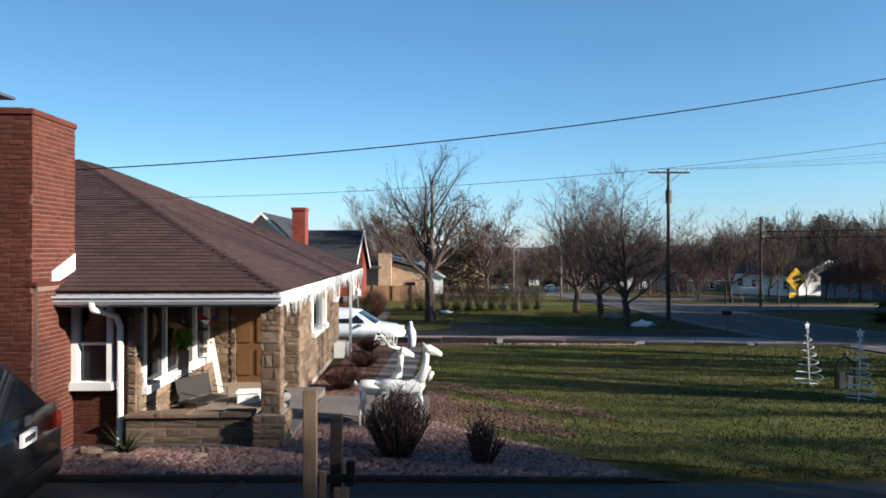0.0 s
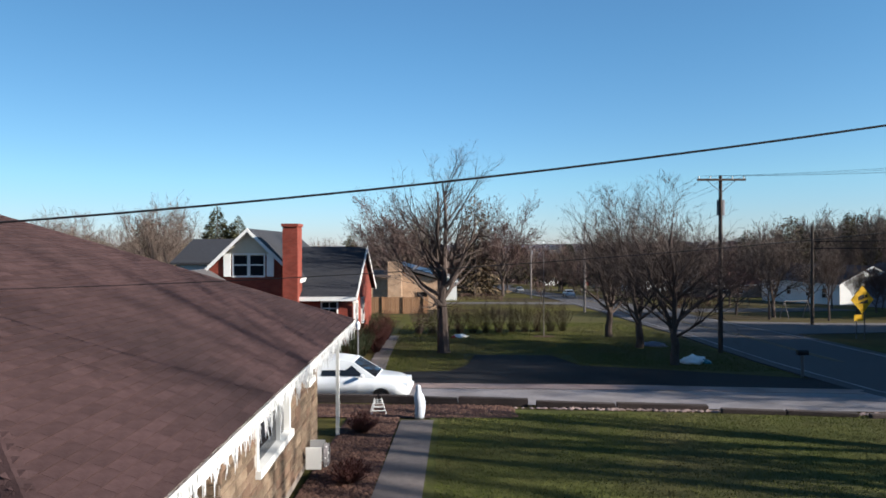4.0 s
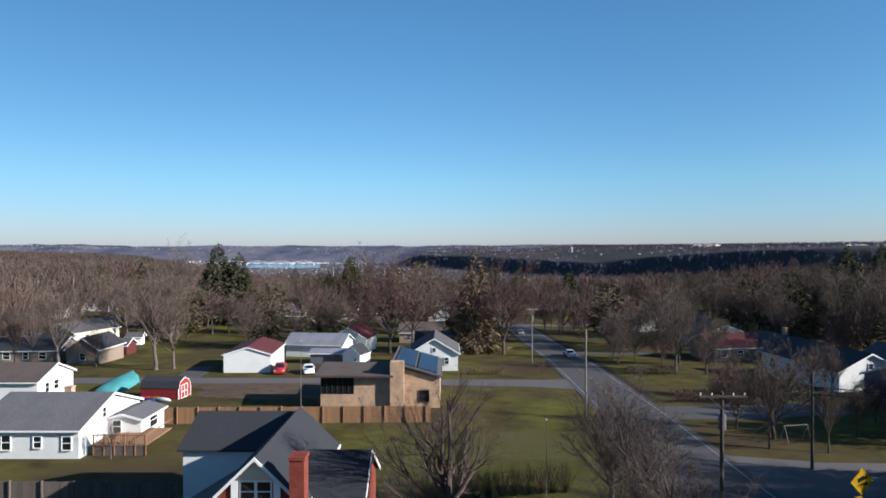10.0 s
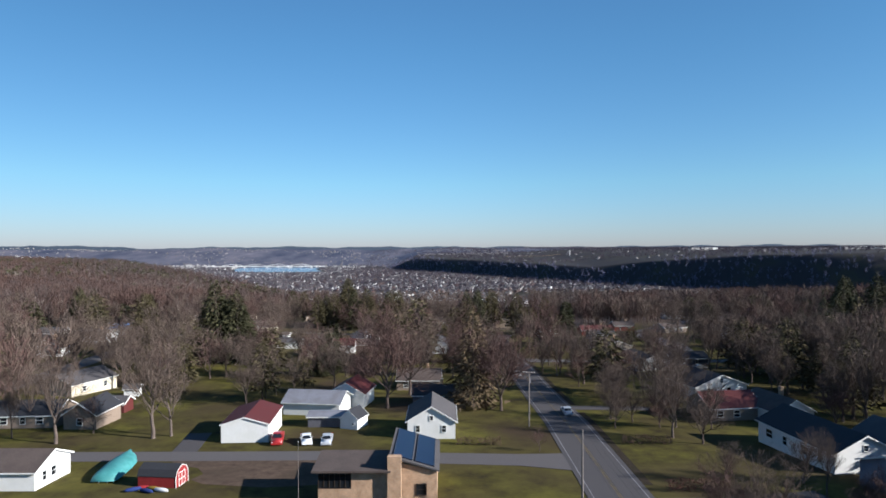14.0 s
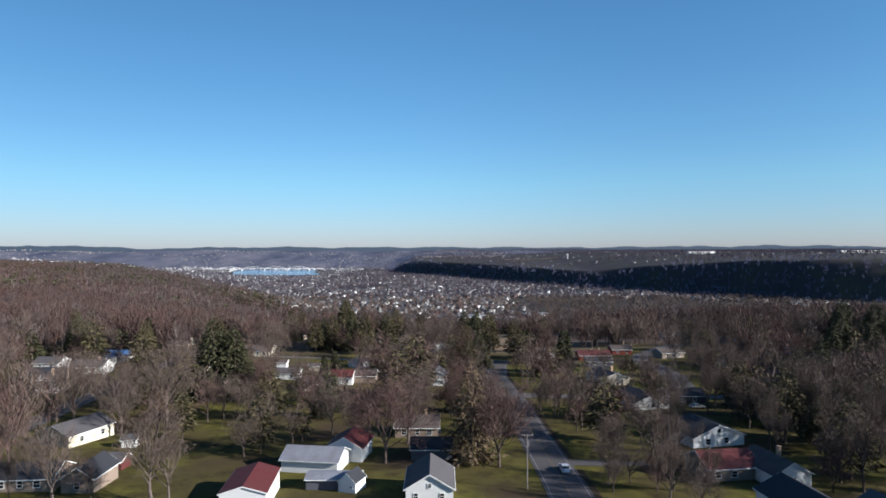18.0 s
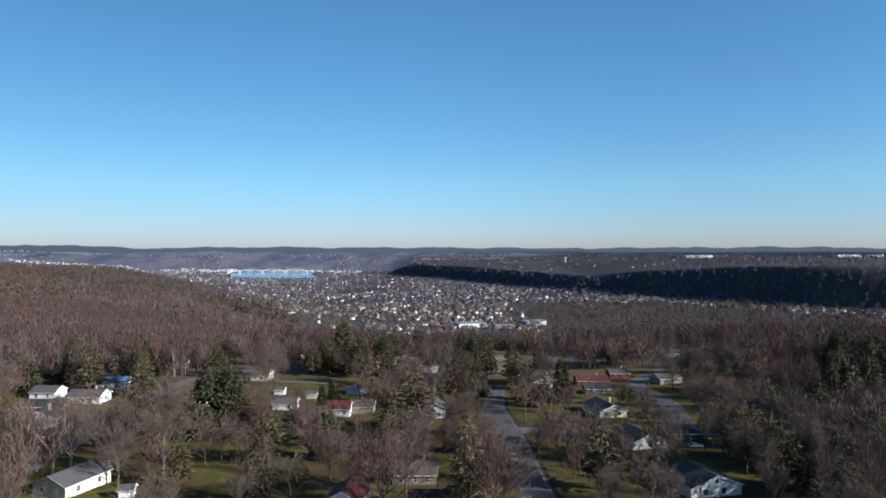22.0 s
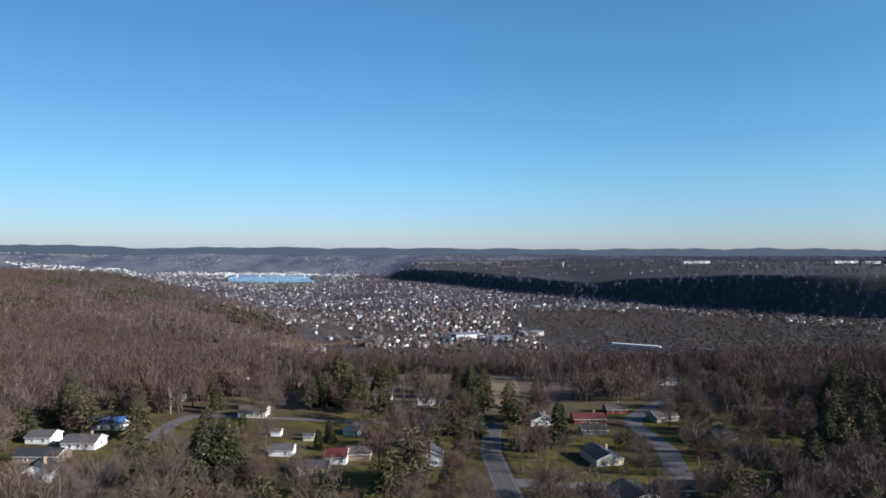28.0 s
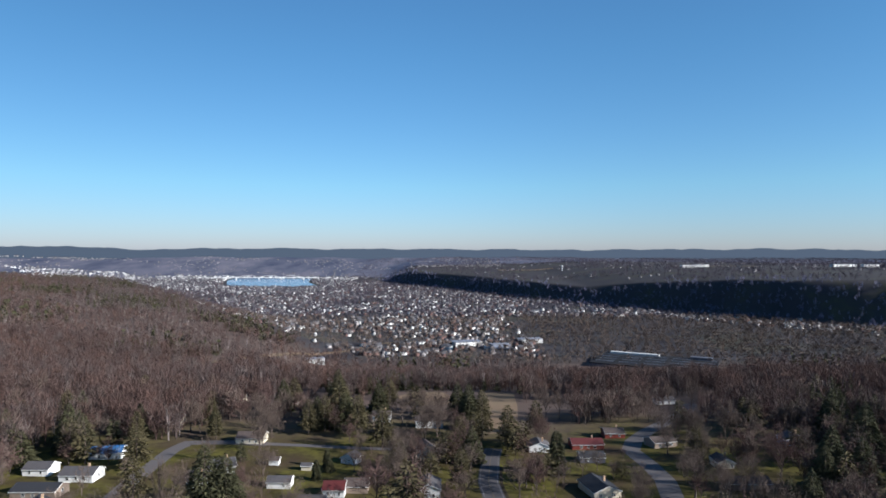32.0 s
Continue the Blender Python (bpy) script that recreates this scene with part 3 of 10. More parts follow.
# ---- houses ----
def window_at(house, x, y, z, w, h, turn, frame_mat, shutters=None, bars=True, depth=0.09):
    """A framed window, proud of the wall, looking along -y before the turn; x, y, z is the middle of its sill."""
    win = part("window", boxm((-w / 2 - 0.07, -w / 2, -depth, 0.02, -0.07, h + 0.07), (w / 2, w / 2 + 0.07, -depth, 0.02, -0.07, h + 0.07),
                              (-w / 2, w / 2, -depth, 0.02, h, h + 0.07), (-w / 2 - 0.05, w / 2 + 0.05, -depth - 0.04, 0.02, -0.09, 0.0)), frame_mat, house)
    win.matrix_basis = pose(x, y, z, 0, 0, turn)
    part("pane", boxm((-w / 2, w / 2, -depth * 0.35, 0.01, 0, h)), M["glass_dark"], win)
    if bars:
        part("sash", boxm((-w / 2, w / 2, -depth * 0.7, 0.0, h * 0.48, h * 0.52 + 0.02)), frame_mat, win)
    if shutters:
        for s in (-1, 1):
            sx = s * (w / 2 + 0.07 + 0.17)
            part("shutter", boxm((sx - 0.16, sx + 0.16, -0.05, 0.01, -0.06, h + 0.06)), shutters, win)
    return win


def gable_house(name, x, y, turn, w, d, h, rise, wall, roof, label, along="x", over=0.35, windows=(), doors=(), chimney=None, trim=None, group="", base=None, sink=0.6, category="house"):
    """A house with a pitched roof: w along x, d along y, ridge along the given axis. windows: (face, place along it, sill, width, height), face one of s n e w."""
    trim = trim or M["trim_white"]
    z = gz(x, y) if base is None else base
    ob = thing(name, x, y, z, turn, label, category, group)
    bm = bmesh.new()
    L, S = (w, d) if along == "x" else (d, w)     # ridge length, span

    def p(u, v, q):
        return (u, v, q) if along == "x" else (v, u, q)
    for e in (-1, 1):
        v = [bm.verts.new(p(e * L / 2, a, b)) for a, b in ((-S / 2, -sink), (S / 2, -sink), (S / 2, h), (0, h + rise), (-S / 2, h))]
        bm.faces.new(v if (e > 0) == (along == "x") else v[::-1])
    for e in (-1, 1):
        v = [bm.verts.new(p(a, e * S / 2, b)) for a, b in ((-L / 2, -sink), (L / 2, -sink), (L / 2, h), (-L / 2, h))]
        bm.faces.new(v if (e < 0) == (along == "x") else v[::-1])
    bmesh.ops.remove_doubles(bm, verts=bm.verts[:], dist=0.001)
    part("wall", bm, wall, ob)
    k = rise / (S / 2)
    for e in (-1, 1):
        bm = bmesh.new()
        pts = [p(-L / 2 - over, e * (S / 2 + over), h - over * k + 0.03), p(L / 2 + over, e * (S / 2 + over), h - over * k + 0.03), p(L / 2 + over, 0, h + rise + 0.03), p(-L / 2 - over, 0, h + rise + 0.03)]
        slab(bm, pts, (0, 0, 0.14))
        bmesh.ops.recalc_face_normals(bm, faces=bm.faces[:])
        part("roof", bm, roof, ob)
        bm = bmesh.new()
        for s in (-1, 1):
            u0, u1 = s * (L / 2 + over), s * (L / 2 + over + 0.035)
            slab(bm, [p(u0, e * (S / 2 + over + 0.02), h - over * k - 0.09), p(u0, 0, h + rise - 0.08), p(u0, 0, h + rise + 0.15), p(u0, e * (S / 2 + over + 0.02), h - over * k + 0.15)], Vector(p(u1 - u0, 0, 0)))
        a, b = p(-L / 2 - over, e * (S / 2 + over), h - over * k - 0.05), p(L / 2 + over, e * (S / 2 + over + 0.09), h - over * k + 0.1)
        box(bm, min(a[0], b[0]), max(a[0], b[0]), min(a[1], b[1]), max(a[1], b[1]), a[2], b[2])
        bmesh.ops.recalc_face_normals(bm, faces=bm.faces[:])
        part("fascia", bm, trim, ob)
    face = {"s": (0, -d / 2, 0), "n": (0, d / 2, 180), "e": (w / 2, 0, 90), "w": (-w / 2, 0, -90)}
    for f, u, sill, ww, hh, *opt in windows:
        fx, fy, ft = face[f]
        ca, sa = math.cos(radians(ft)), math.sin(radians(ft))
        window_at(ob, fx + u * ca, fy + u * sa, sill, ww, hh, ft, trim, *opt)
    for f, u, ww, hh, m in doors:
        fx, fy, ft = face[f]
        ca, sa = math.cos(radians(ft)), math.sin(radians(ft))
        dr = part("door", boxm((-ww / 2, ww / 2, -0.05, 0.02, 0.02, hh)), m, ob)
        dr.matrix_basis = pose(fx + u * ca, fy + u * sa, 0.0, 0, 0, ft)
        part("door_frame", boxm((-ww / 2 - 0.09, -ww / 2, -0.08, 0.02, 0.0, hh + 0.09), (ww / 2, ww / 2 + 0.09, -0.08, 0.02, 0, hh + 0.09), (-ww / 2, ww / 2, -0.08, 0.02, hh, hh + 0.09)), trim, dr)
    if chimney:
        cx, cy, cw, top = chimney
        part("chimney", boxm((cx - cw / 2, cx + cw / 2, cy - cw / 2, cy + cw / 2, h * 0.7, top), (cx - cw / 2 - 0.05, cx + cw / 2 + 0.05, cy - cw / 2 - 0.05, cy + cw / 2 + 0.05, top - 0.15, top - 0.02)), M["brick_tan"], ob)
    return ob

# ---- trees ----
class Sticks:
    """Gathers tapered branches as tubes and twigs as slim triangles."""
    def __init__(self):
        self.v, self.f = [], []

    def limb(self, pts, radii, n):
        base = len(self.v)
        for i, p in enumerate(pts):
            d = (pts[min(i + 1, len(pts) - 1)] - pts[max(i - 1, 0)]).normalized()
            s = d.orthogonal().normalized()
            u = d.cross(s)
            self.v += [p + (s * math.cos(a) + u * math.sin(a)) * radii[i] for a in (2 * math.pi * k / n for k in range(n))]
        for i in range(len(pts) - 1):
            for k in range(n):
                a, b = base + i * n + k, base + i * n + (k + 1) % n
                self.f.append((a, b, b + n, a + n))

    def shard(self, a, b, width, rng):
        s = (b - a).cross(Vector((rng.uniform(-1, 1), rng.uniform(-1, 1), rng.uniform(-1, 1)))).normalized() * width / 2
        i = len(self.v)
        self.v += [a - s, a + s, b]
        self.f.append((i, i + 1, i + 2))

    def mesh(self, name, material):
        me = bpy.data.meshes.new(name)
        me.from_pydata([tuple(p) for p in self.v], [], self.f)
        me.materials.append(material)
        return me


def bare_tree(seed, height, trunk, limbs, splits, flare, rise, bark, twig, width=0.03, trunk_r=0.022, lean=0.0, tubes=2):
    """A leafless tree: clear trunk as a share of the height, number of limbs, children per level, outward flare and upward rise; branches past the level of tubes are slim shards. Returns trunk and crown meshes."""
    rng = random.Random(seed)
    wood, fine = Sticks(), Sticks()
    up = Vector((0, 0, 1))

    def grow(p, d, length, r, level):
        n = 5 if level <= 1 else 4 if level <= tubes else 1
        pts, cur = [p], d.copy()
        for i in range(n):
            cur = (cur + Vector((rng.uniform(-1, 1), rng.uniform(-1, 1), rng.uniform(-0.6, 0.6))) * 0.17 + up * rise * 0.13).normalized()
            pts.append(pts[-1] + cur * length / n)
        end = 0.22
        radii = [r * (1 - (1 - end) * i / n) for i in range(n + 1)]
        if level <= 1:
            wood.limb(pts, radii, 6)
        elif level <= tubes:
            fine.limb(pts, radii, 3)
        else:
            fine.shard(pts[0], pts[-1], max(width, r * 1.6), rng)
        if level >= len(splits):
            return
        count = splits[level]
        for c in range(count):
            t = 0.18 + 0.82 * (c + rng.random()) / count
            i = min(int(t * n), n - 1)
            q = pts[i].lerp(pts[i + 1], min(1.0, t * n - i))
            along = (pts[i + 1] - pts[i]).normalized()
            a = rng.uniform(0, 2 * math.pi)
            s = along.orthogonal().normalized()
            s = s * math.cos(a) + along.cross(s) * math.sin(a)
            tilt = rng.uniform(0.5, 1.0) * flare
            nd = (along * math.cos(tilt) + s * math.sin(tilt) + up * 0.12 * rise).normalized()
            grow(q, nd, length * (0.68 - 0.3 * t) * rng.uniform(0.75, 1.25), r * (1 - (1 - end) * t) * rng.uniform(0.5, 0.7), level + 1)

    th, r0 = height * trunk, height * trunk_r
    pts = [Vector((lean * t * th + rng.uniform(-0.015, 0.015) * height * t, rng.uniform(-0.015, 0.015) * height * t, -0.3 + t * (th + 0.3))) for t in (0, 0.12, 0.4, 0.7, 1)]
    wood.limb(pts, [r0 * 1.6, r0 * 1.12, r0 * 0.98, r0 * 0.9, r0 * 0.82], 9)
    leaders = 1 if rise > 0.7 else 2
    for k in range(leaders):
        d = Vector((rng.uniform(-0.3, 0.3), rng.uniform(-0.3, 0.3), 1)).normalized()
        grow(pts[-1], d, height * (1 - trunk) * rng.uniform(0.85, 1.0), r0 * 0.62, 1)
    for k in range(limbs):
        a = 2.4 * k + rng.uniform(-0.4, 0.4)
        t = (k + 0.5) / limbs
        z = th * 0.82 + (height * 0.62 - th * 0.82) * t * 0.75
        p = pts[-1] + Vector((0, 0, z - th)) if z > th else pts[-2].lerp(pts[-1], max(0.0, (z - pts[-2].z) / (pts[-1].z - pts[-2].z)))
        tilt = (1.15 - 0.5 * t) * flare * rng.uniform(0.8, 1.15)
        d = Vector((math.cos(a) * math.sin(tilt), math.sin(a) * math.sin(tilt), math.cos(tilt))).normalized()
        grow(p, d, height * (0.52 - 0.2 * t) * rng.uniform(0.8, 1.2), r0 * rng.uniform(0.34, 0.5), 1)
    k = height / sorted(q.z for q in fine.v)[int(len(fine.v) * 0.992)]
    wood.v, fine.v = [q * k for q in wood.v], [q * k for q in fine.v]
    return wood.mesh("trunk", bark), fine.mesh("crown", twig)


def conifer(seed, height, radius, needles, sprays=4200, droop=0.35, low=0.04, shape=0.8, ragged=0.12, size=1.0):
    """An evergreen: a tapering body of overlapping drooping sprays, uneven in outline, thinner at the tip."""
    rng = random.Random(seed)
    wood, leaf = Sticks(), Sticks()
    wood.limb([Vector((0, 0, -0.3)), Vector((0, 0, height * 0.5)), Vector((0, 0, height * 0.98))], [height * 0.018, height * 0.011, 0.02], 6)
    ph = [rng.uniform(0, 6.28) for _ in range(4)]
    for i in range(sprays):
        t = 1 - (1 - low) * rng.random() ** (1 / (1 + shape))
        a = rng.uniform(0, 2 * math.pi)
        lump = 1 + ragged * (math.sin(5 * a + t * 37 + ph[0]) + math.sin(3 * a - t * 53 + ph[1]) + 0.7 * math.sin(9 * a + t * 90 + ph[2]))
        full = radius * (1 - t) ** shape * lump + 0.12
        r = full * rng.uniform(0.12, 1.0) ** 0.5
        out, side = Vector((math.cos(a), math.sin(a), 0)), Vector((-math.sin(a), math.cos(a), 0))
        q = out * r + Vector((0, 0, t * height - droop * 0.5 * r))
        ln = (0.4 + 0.17 * full) * rng.uniform(0.7, 1.3) * size
        tip = q + (out * rng.uniform(0.5, 1.0) + side * rng.uniform(-0.6, 0.6) + Vector((0, 0, rng.uniform(-1.0, 0.25) * (0.4 + droop)))) * ln
        leaf.shard(q, tip, ln * 0.42, rng)
    for i in range(10):
        z = height * (1 - 0.012 * i)
        leaf.shard(Vector((0, 0, z - 0.5)), Vector((rng.uniform(-0.2, 0.2), rng.uniform(-0.2, 0.2), z + 0.1)), 0.25, rng)
    return wood.mesh("trunk", M["bark"]), leaf.mesh("crown", needles)


TREES = {
    "yard": [bare_tree(13, 12, 0.3, 9, (0, 7, 6, 5, 3), 0.92, 0.5, M["bark"], M["bark"], 0.017, 0.033, tubes=3)],
    "spread": [bare_tree(21 + i, 9.6, 0.2, 12, (0, 8, 7, 5, 3), 0.9, 0.55, M["bark"], M["bark"], 0.017, 0.025) for i in range(2)],
    "maple": [bare_tree(31 + i, 12, 0.2, 10, (0, 7, 6, 4, 2), 0.85, 0.5, M["bark"], M["twig"], 0.045, 0.02) for i in range(3)],
    "pale": [bare_tree(41 + i, 15, 0.24, 9, (0, 7, 6, 4, 2), 0.72, 0.75, M["bark_pale"], M["twig"], 0.045, 0.019) for i in range(3)],
    "rust": [bare_tree(51 + i, 12, 0.16, 11, (0, 8, 7, 4, 2), 0.85, 0.5, M["bark"], M["twig_red"], 0.05, 0.018) for i in range(2)],
    "slim": [bare_tree(61 + i, 14, 0.28, 8, (0, 7, 6, 4, 2), 0.55, 0.9, M["bark"], M["twig"], 0.045, 0.014) for i in range(3)],
    "small": [bare_tree(71 + i, 5, 0.2, 8, (0, 6, 5, 4), 0.85, 0.6, M["bark"], M["twig_red"], 0.02, 0.018) for i in range(2)],
    "spruce": [conifer(81 + i, 18, 4.6, M["needles"], 5200, 0.4, 0.04, 0.85, 0.11) for i in range(2)],
    "pine": [conifer(91 + i, 17, 4.0, M["needles_olive"], 2300, 0.1, 0.2, 0.45, 0.26) for i in range(2)],
    "larch": [conifer(98, 20, 4.3, M["larch_brown"], 2300, 0.3, 0.03, 0.6, 0.2)],
    "bole": [bare_tree(15 + i, 18, 0.4, 7, (0, 5, 4, 3), 0.75, 0.6, M["bark"], M["bark"], 0.035, 0.022) for i in range(2)],
    "cedar": [conifer(95, 10, 1.5, M["needles"], 3000, 0.1, 0.02, 0.42, 0.1)],
}
# the same kinds with far fewer twigs, for those that stand far off
FAR_TREES = {
    "maple": [bare_tree(131 + i, 12, 0.2, 8, (0, 6, 5, 3), 0.85, 0.5, M["bark"], M["twig"], 0.11, 0.02, tubes=1) for i in range(3)],
    "pale": [bare_tree(141 + i, 15, 0.24, 8, (0, 6, 5, 3), 0.72, 0.75, M["bark_pale"], M["twig"], 0.11, 0.019, tubes=1) for i in range(2)],
    "rust": [bare_tree(151 + i, 12, 0.16, 9, (0, 6, 5, 3), 0.85, 0.5, M["bark"], M["twig_red"], 0.12, 0.018, tubes=1) for i in range(2)],
    "slim": [bare_tree(161 + i, 14, 0.28, 7, (0, 6, 5, 3), 0.55, 0.9, M["bark"], M["twig"], 0.11, 0.014, tubes=1) for i in range(2)],
    "small": [bare_tree(171, 5, 0.2, 7, (0, 5, 4), 0.85, 0.6, M["bark"], M["twig_red"], 0.06, 0.018, tubes=1)],
    "spruce": [conifer(181, 18, 4.6, M["needles"], 800, 0.4, 0.04, 0.85, 0.12, 2.0)],
    "pine": [conifer(191, 17, 4.0, M["needles_olive"], 600, 0.1, 0.2, 0.45, 0.26, 1.8)],
    "cedar": [conifer(195, 10, 1.5, M["needles"], 420, 0.1, 0.02, 0.42, 0.1, 2.0)],
}
HEIGHT = {"yard": 12, "spread": 9.6, "maple": 12, "pale": 15, "rust": 12, "slim": 14, "small": 5, "spruce": 18, "pine": 17, "larch": 20, "bole": 18, "cedar": 10}
TREE_LABEL = {
    "yard": "tall bare shade tree with dark bark on a lawn", "spread": "broad bare tree with a low fork beside a driveway", "maple": "bare grey-brown tree in a yard",
    "pale": "tall bare tree with pale bark", "rust": "bare tree with dense reddish twigs", "slim": "slender bare tree with upright limbs",
    "small": "small bare ornamental tree on grass", "spruce": "tall dark green spruce", "pine": "olive-green pine with a ragged crown", "larch": "tall olive-brown conifer beside the road", "bole": "tall bare tree with heavy limbs", "cedar": "dense dark green cedar with a narrow crown"}
tree_rng = random.Random(5)


def tree(kind, x, y, height=None, turn=None, group="trees of the neighbourhood", wide=1.0):
    k = tree_rng.randrange(len(TREES[kind]))
    trunk, crown = TREES[kind][k]
    s = (height or HEIGHT[kind]) / HEIGHT[kind]
    ob = thing("tree", x, y, gz(x, y), tree_rng.uniform(0, 360) if turn is None else turn, TREE_LABEL[kind], "tree", group)
    ob.scale = (s * wide, s * wide, s)
    for nm, me in (("trunk", trunk), ("crown", crown)):
        o = new(nm, me)
        o.parent = ob
    return ob


tree_masses = collections.defaultdict(list)


def far_tree(kind, x, y, height, wide=1.0):
    """A tree too far off to count singly: noted here, joined with its like by join_trees()."""
    tree_masses[kind].append((tree_rng.randrange(len(FAR_TREES[kind])), x, y, height / HEIGHT[kind], wide, tree_rng.uniform(0, 2 * math.pi)))


def join_trees():
    for kind, rows in tree_masses.items():
        for part_i in (0, 1):
            vs, fs, sizes, base = [], [], [], 0
            for k, x, y, s, wide, a in rows:
                me = FAR_TREES[kind][k][part_i]
                co = np.empty(len(me.vertices) * 3, np.float32)
                me.vertices.foreach_get("co", co)
                co = co.reshape(-1, 3)
                c, sn, w = math.cos(a), math.sin(a), s * wide
                vs.append(np.stack([(co[:, 0] * c - co[:, 1] * sn) * w + x, (co[:, 0] * sn + co[:, 1] * c) * w + y, co[:, 2] * s + gz(x, y)], -1))
                lp = np.empty(len(me.loops), np.int32)
                me.loops.foreach_get("vertex_index", lp)
                ls = np.empty(len(me.polygons), np.int32)
                me.polygons.foreach_get("loop_total", ls)
                fs.append(lp + base)
                sizes.append(ls)
                base += len(co)
            m = FAR_TREES[kind][0][part_i].materials[0]
            tagged(new("far_trees", quick_mesh("far_trees", np.vstack(vs), np.concatenate(fs), np.concatenate(sizes), m)), "far-off stand of trees, " + TREE_LABEL[kind], "trees", kind="stuff")


def woods(name, label, spots, heights, template, material, seed, wide=(0.8, 1.2)):
    """Many far trees as one mesh: a template of triangles set down at each spot."""
    rng = np.random.default_rng(seed)
    tv, tf = template
    n = len(spots)
    a = rng.uniform(0, 2 * np.pi, n)
    h = np.asarray(heights)
    w = h * rng.uniform(*wide, n)
    ca, sa = np.cos(a)[:, None], np.sin(a)[:, None]
    x = (tv[None, :, 0] * ca - tv[None, :, 1] * sa) * w[:, None] + spots[:, 0:1]
    y = (tv[None, :, 0] * sa + tv[None, :, 1] * ca) * w[:, None] + spots[:, 1:2]
    z = tv[None, :, 2] * h[:, None] + ground(spots[:, 0], spots[:, 1])[:, None]
    verts = np.stack([x, y, z], -1).reshape(-1, 3)
    loops = (tf[None] + (np.arange(n) * len(tv))[:, None, None]).ravel()
    me = quick_mesh(name, verts, loops, np.full(n * len(tf), 3), material)
    return tagged(new(name, me), label, "woods", kind="stuff")


def stem_template(seed, limbs=8):
    """The pale trunk and limbs of a unit-high tree, as slim triangles."""
    rng = np.random.default_rng(seed)
    v, f = [], []
    for i in range(limbs + 2):
        a, low, t = rng.uniform(0, 6.28), rng.uniform(0.25, 0.55), rng.uniform(0.1, 0.24)
        p, q, wd = ((0, 0, -0.05), (rng.normal() * 0.04, rng.normal() * 0.04, 0.8), 0.026) if i < 2 else ((0, 0, low), (t * np.cos(a), t * np.sin(a), low + rng.uniform(0.22, 0.4)), 0.013)
        side = np.array([np.cos(a + 1.57 * i), np.sin(a + 1.57 * i), 0]) * wd / 2
        k = len(v)
        v.extend([np.array(p) - side, np.array(p) + side, np.array(q)])
        f.append((k, k + 1, k + 2))
    return np.array(v), np.array(f)


def shard_template(seed, shards, width, kind="bare"):
    """A unit-high tree of loose slim triangles: a stem and upward-fanning twigs, or drooping needles."""
    rng = np.random.default_rng(seed)
    v, f = [], []

    def tri(a, b, wd):
        d = np.array(b) - np.array(a)
        s = np.cross(d, rng.normal(size=3))
        s = s / (np.linalg.norm(s) + 1e-9) * wd / 2
        i = len(v)
        v.extend([np.array(a) - s, np.array(a) + s, np.array(b)])
        f.append((i, i + 1, i + 2))
    tri((0, 0, -0.05), (rng.normal() * 0.03, rng.normal() * 0.03, 0.85), 0.022)
    tri((0.01, 0, -0.05), (rng.normal() * 0.05, rng.normal() * 0.05, 0.6), 0.028)
    for _ in range(shards):
        a = rng.uniform(0, 2 * np.pi)
        if kind == "bare":
            t = rng.uniform(0.3, 0.93)
            r0 = 0.25 * np.sqrt(max(0.02, 1 - ((t - 0.62) / 0.42) ** 2)) * np.sqrt(rng.random())
            d = rng.normal(size=3) * 0.32 + np.array([np.cos(a) * 0.5, np.sin(a) * 0.5, 1.0])
            d = d / np.linalg.norm(d) * rng.uniform(0.1, 0.27)
            p = np.array([r0 * np.cos(a), r0 * np.sin(a), t])
            tri(p - d * 0.5, p + d * 0.5, width * rng.uniform(0.6, 1.4))
        else:
            t = rng.uniform(0.05, 0.95)
            r1 = 0.24 * (1 - t) ** 0.8 + 0.03
            tri((0, 0, t + 0.03), (r1 * np.cos(a), r1 * np.sin(a), t - 0.04), width * 1.8 * (1.2 - t))
    return np.array(v), np.array(f)

# ---- the stone house by the driveway ----
M["shingle"] = mat("shingle", (0.085, 0.05, 0.046), (0.14, 0.088, 0.08), 7, 0.95, 0.5, (0.058, 0.04, 0.038), 0.35, 0.6, spec=0.1, spread=0.16, bump_scale=60)
M["brick"] = mat("brick", (0.135, 0.036, 0.021), (0.2, 0.06, 0.034), 14, 0.85, 0.4, (0.115, 0.03, 0.02), 2.0, 0.4, spread=0.22, spec=0.2)
M["mortar"] = mat("mortar", (0.27, 0.17, 0.13), (0.34, 0.23, 0.18), 20, 0.95, 0.3)
M["stone"] = mat("stone", (0.34, 0.255, 0.155), (0.49, 0.385, 0.255), 9, 0.9, 0.6, (0.21, 0.13, 0.09), 2.2, 0.55, spread=0.3, spec=0.15, bump_scale=22, alt=(0.27, 0.165, 0.115))
M["stone_joint"] = mat("stone_joint", (0.48, 0.41, 0.31), (0.58, 0.5, 0.4), 20, 0.95, 0.3)
M["gutter"] = mat("gutter", (0.55, 0.57, 0.62), (0.65, 0.67, 0.71), 3, 0.35, 0.03, (0.45, 0.46, 0.5), 0.7, 0.4, metal=0.15)
M["soffit"] = mat("soffit", (0.5, 0.5, 0.5), (0.6, 0.6, 0.6), 3, 0.7, 0.05, (0.4, 0.4, 0.4), 0.6, 0.3)
M["door_wood"] = mat("door_wood", (0.16, 0.075, 0.028), (0.33, 0.17, 0.065), 6, 0.5, 0.2, (0.22, 0.1, 0.03), 1.0, 0.5, stretch=(6, 6, 0.5))
SH = thing("stone_house", -1.86, 3.17, 1.7, 1.3, "single-storey stone and brick house with a brown hip roof", "house")
EAVE = 2.31      # above the house's ground
HW, HD, HR = 12.4, 13.6, 2.78


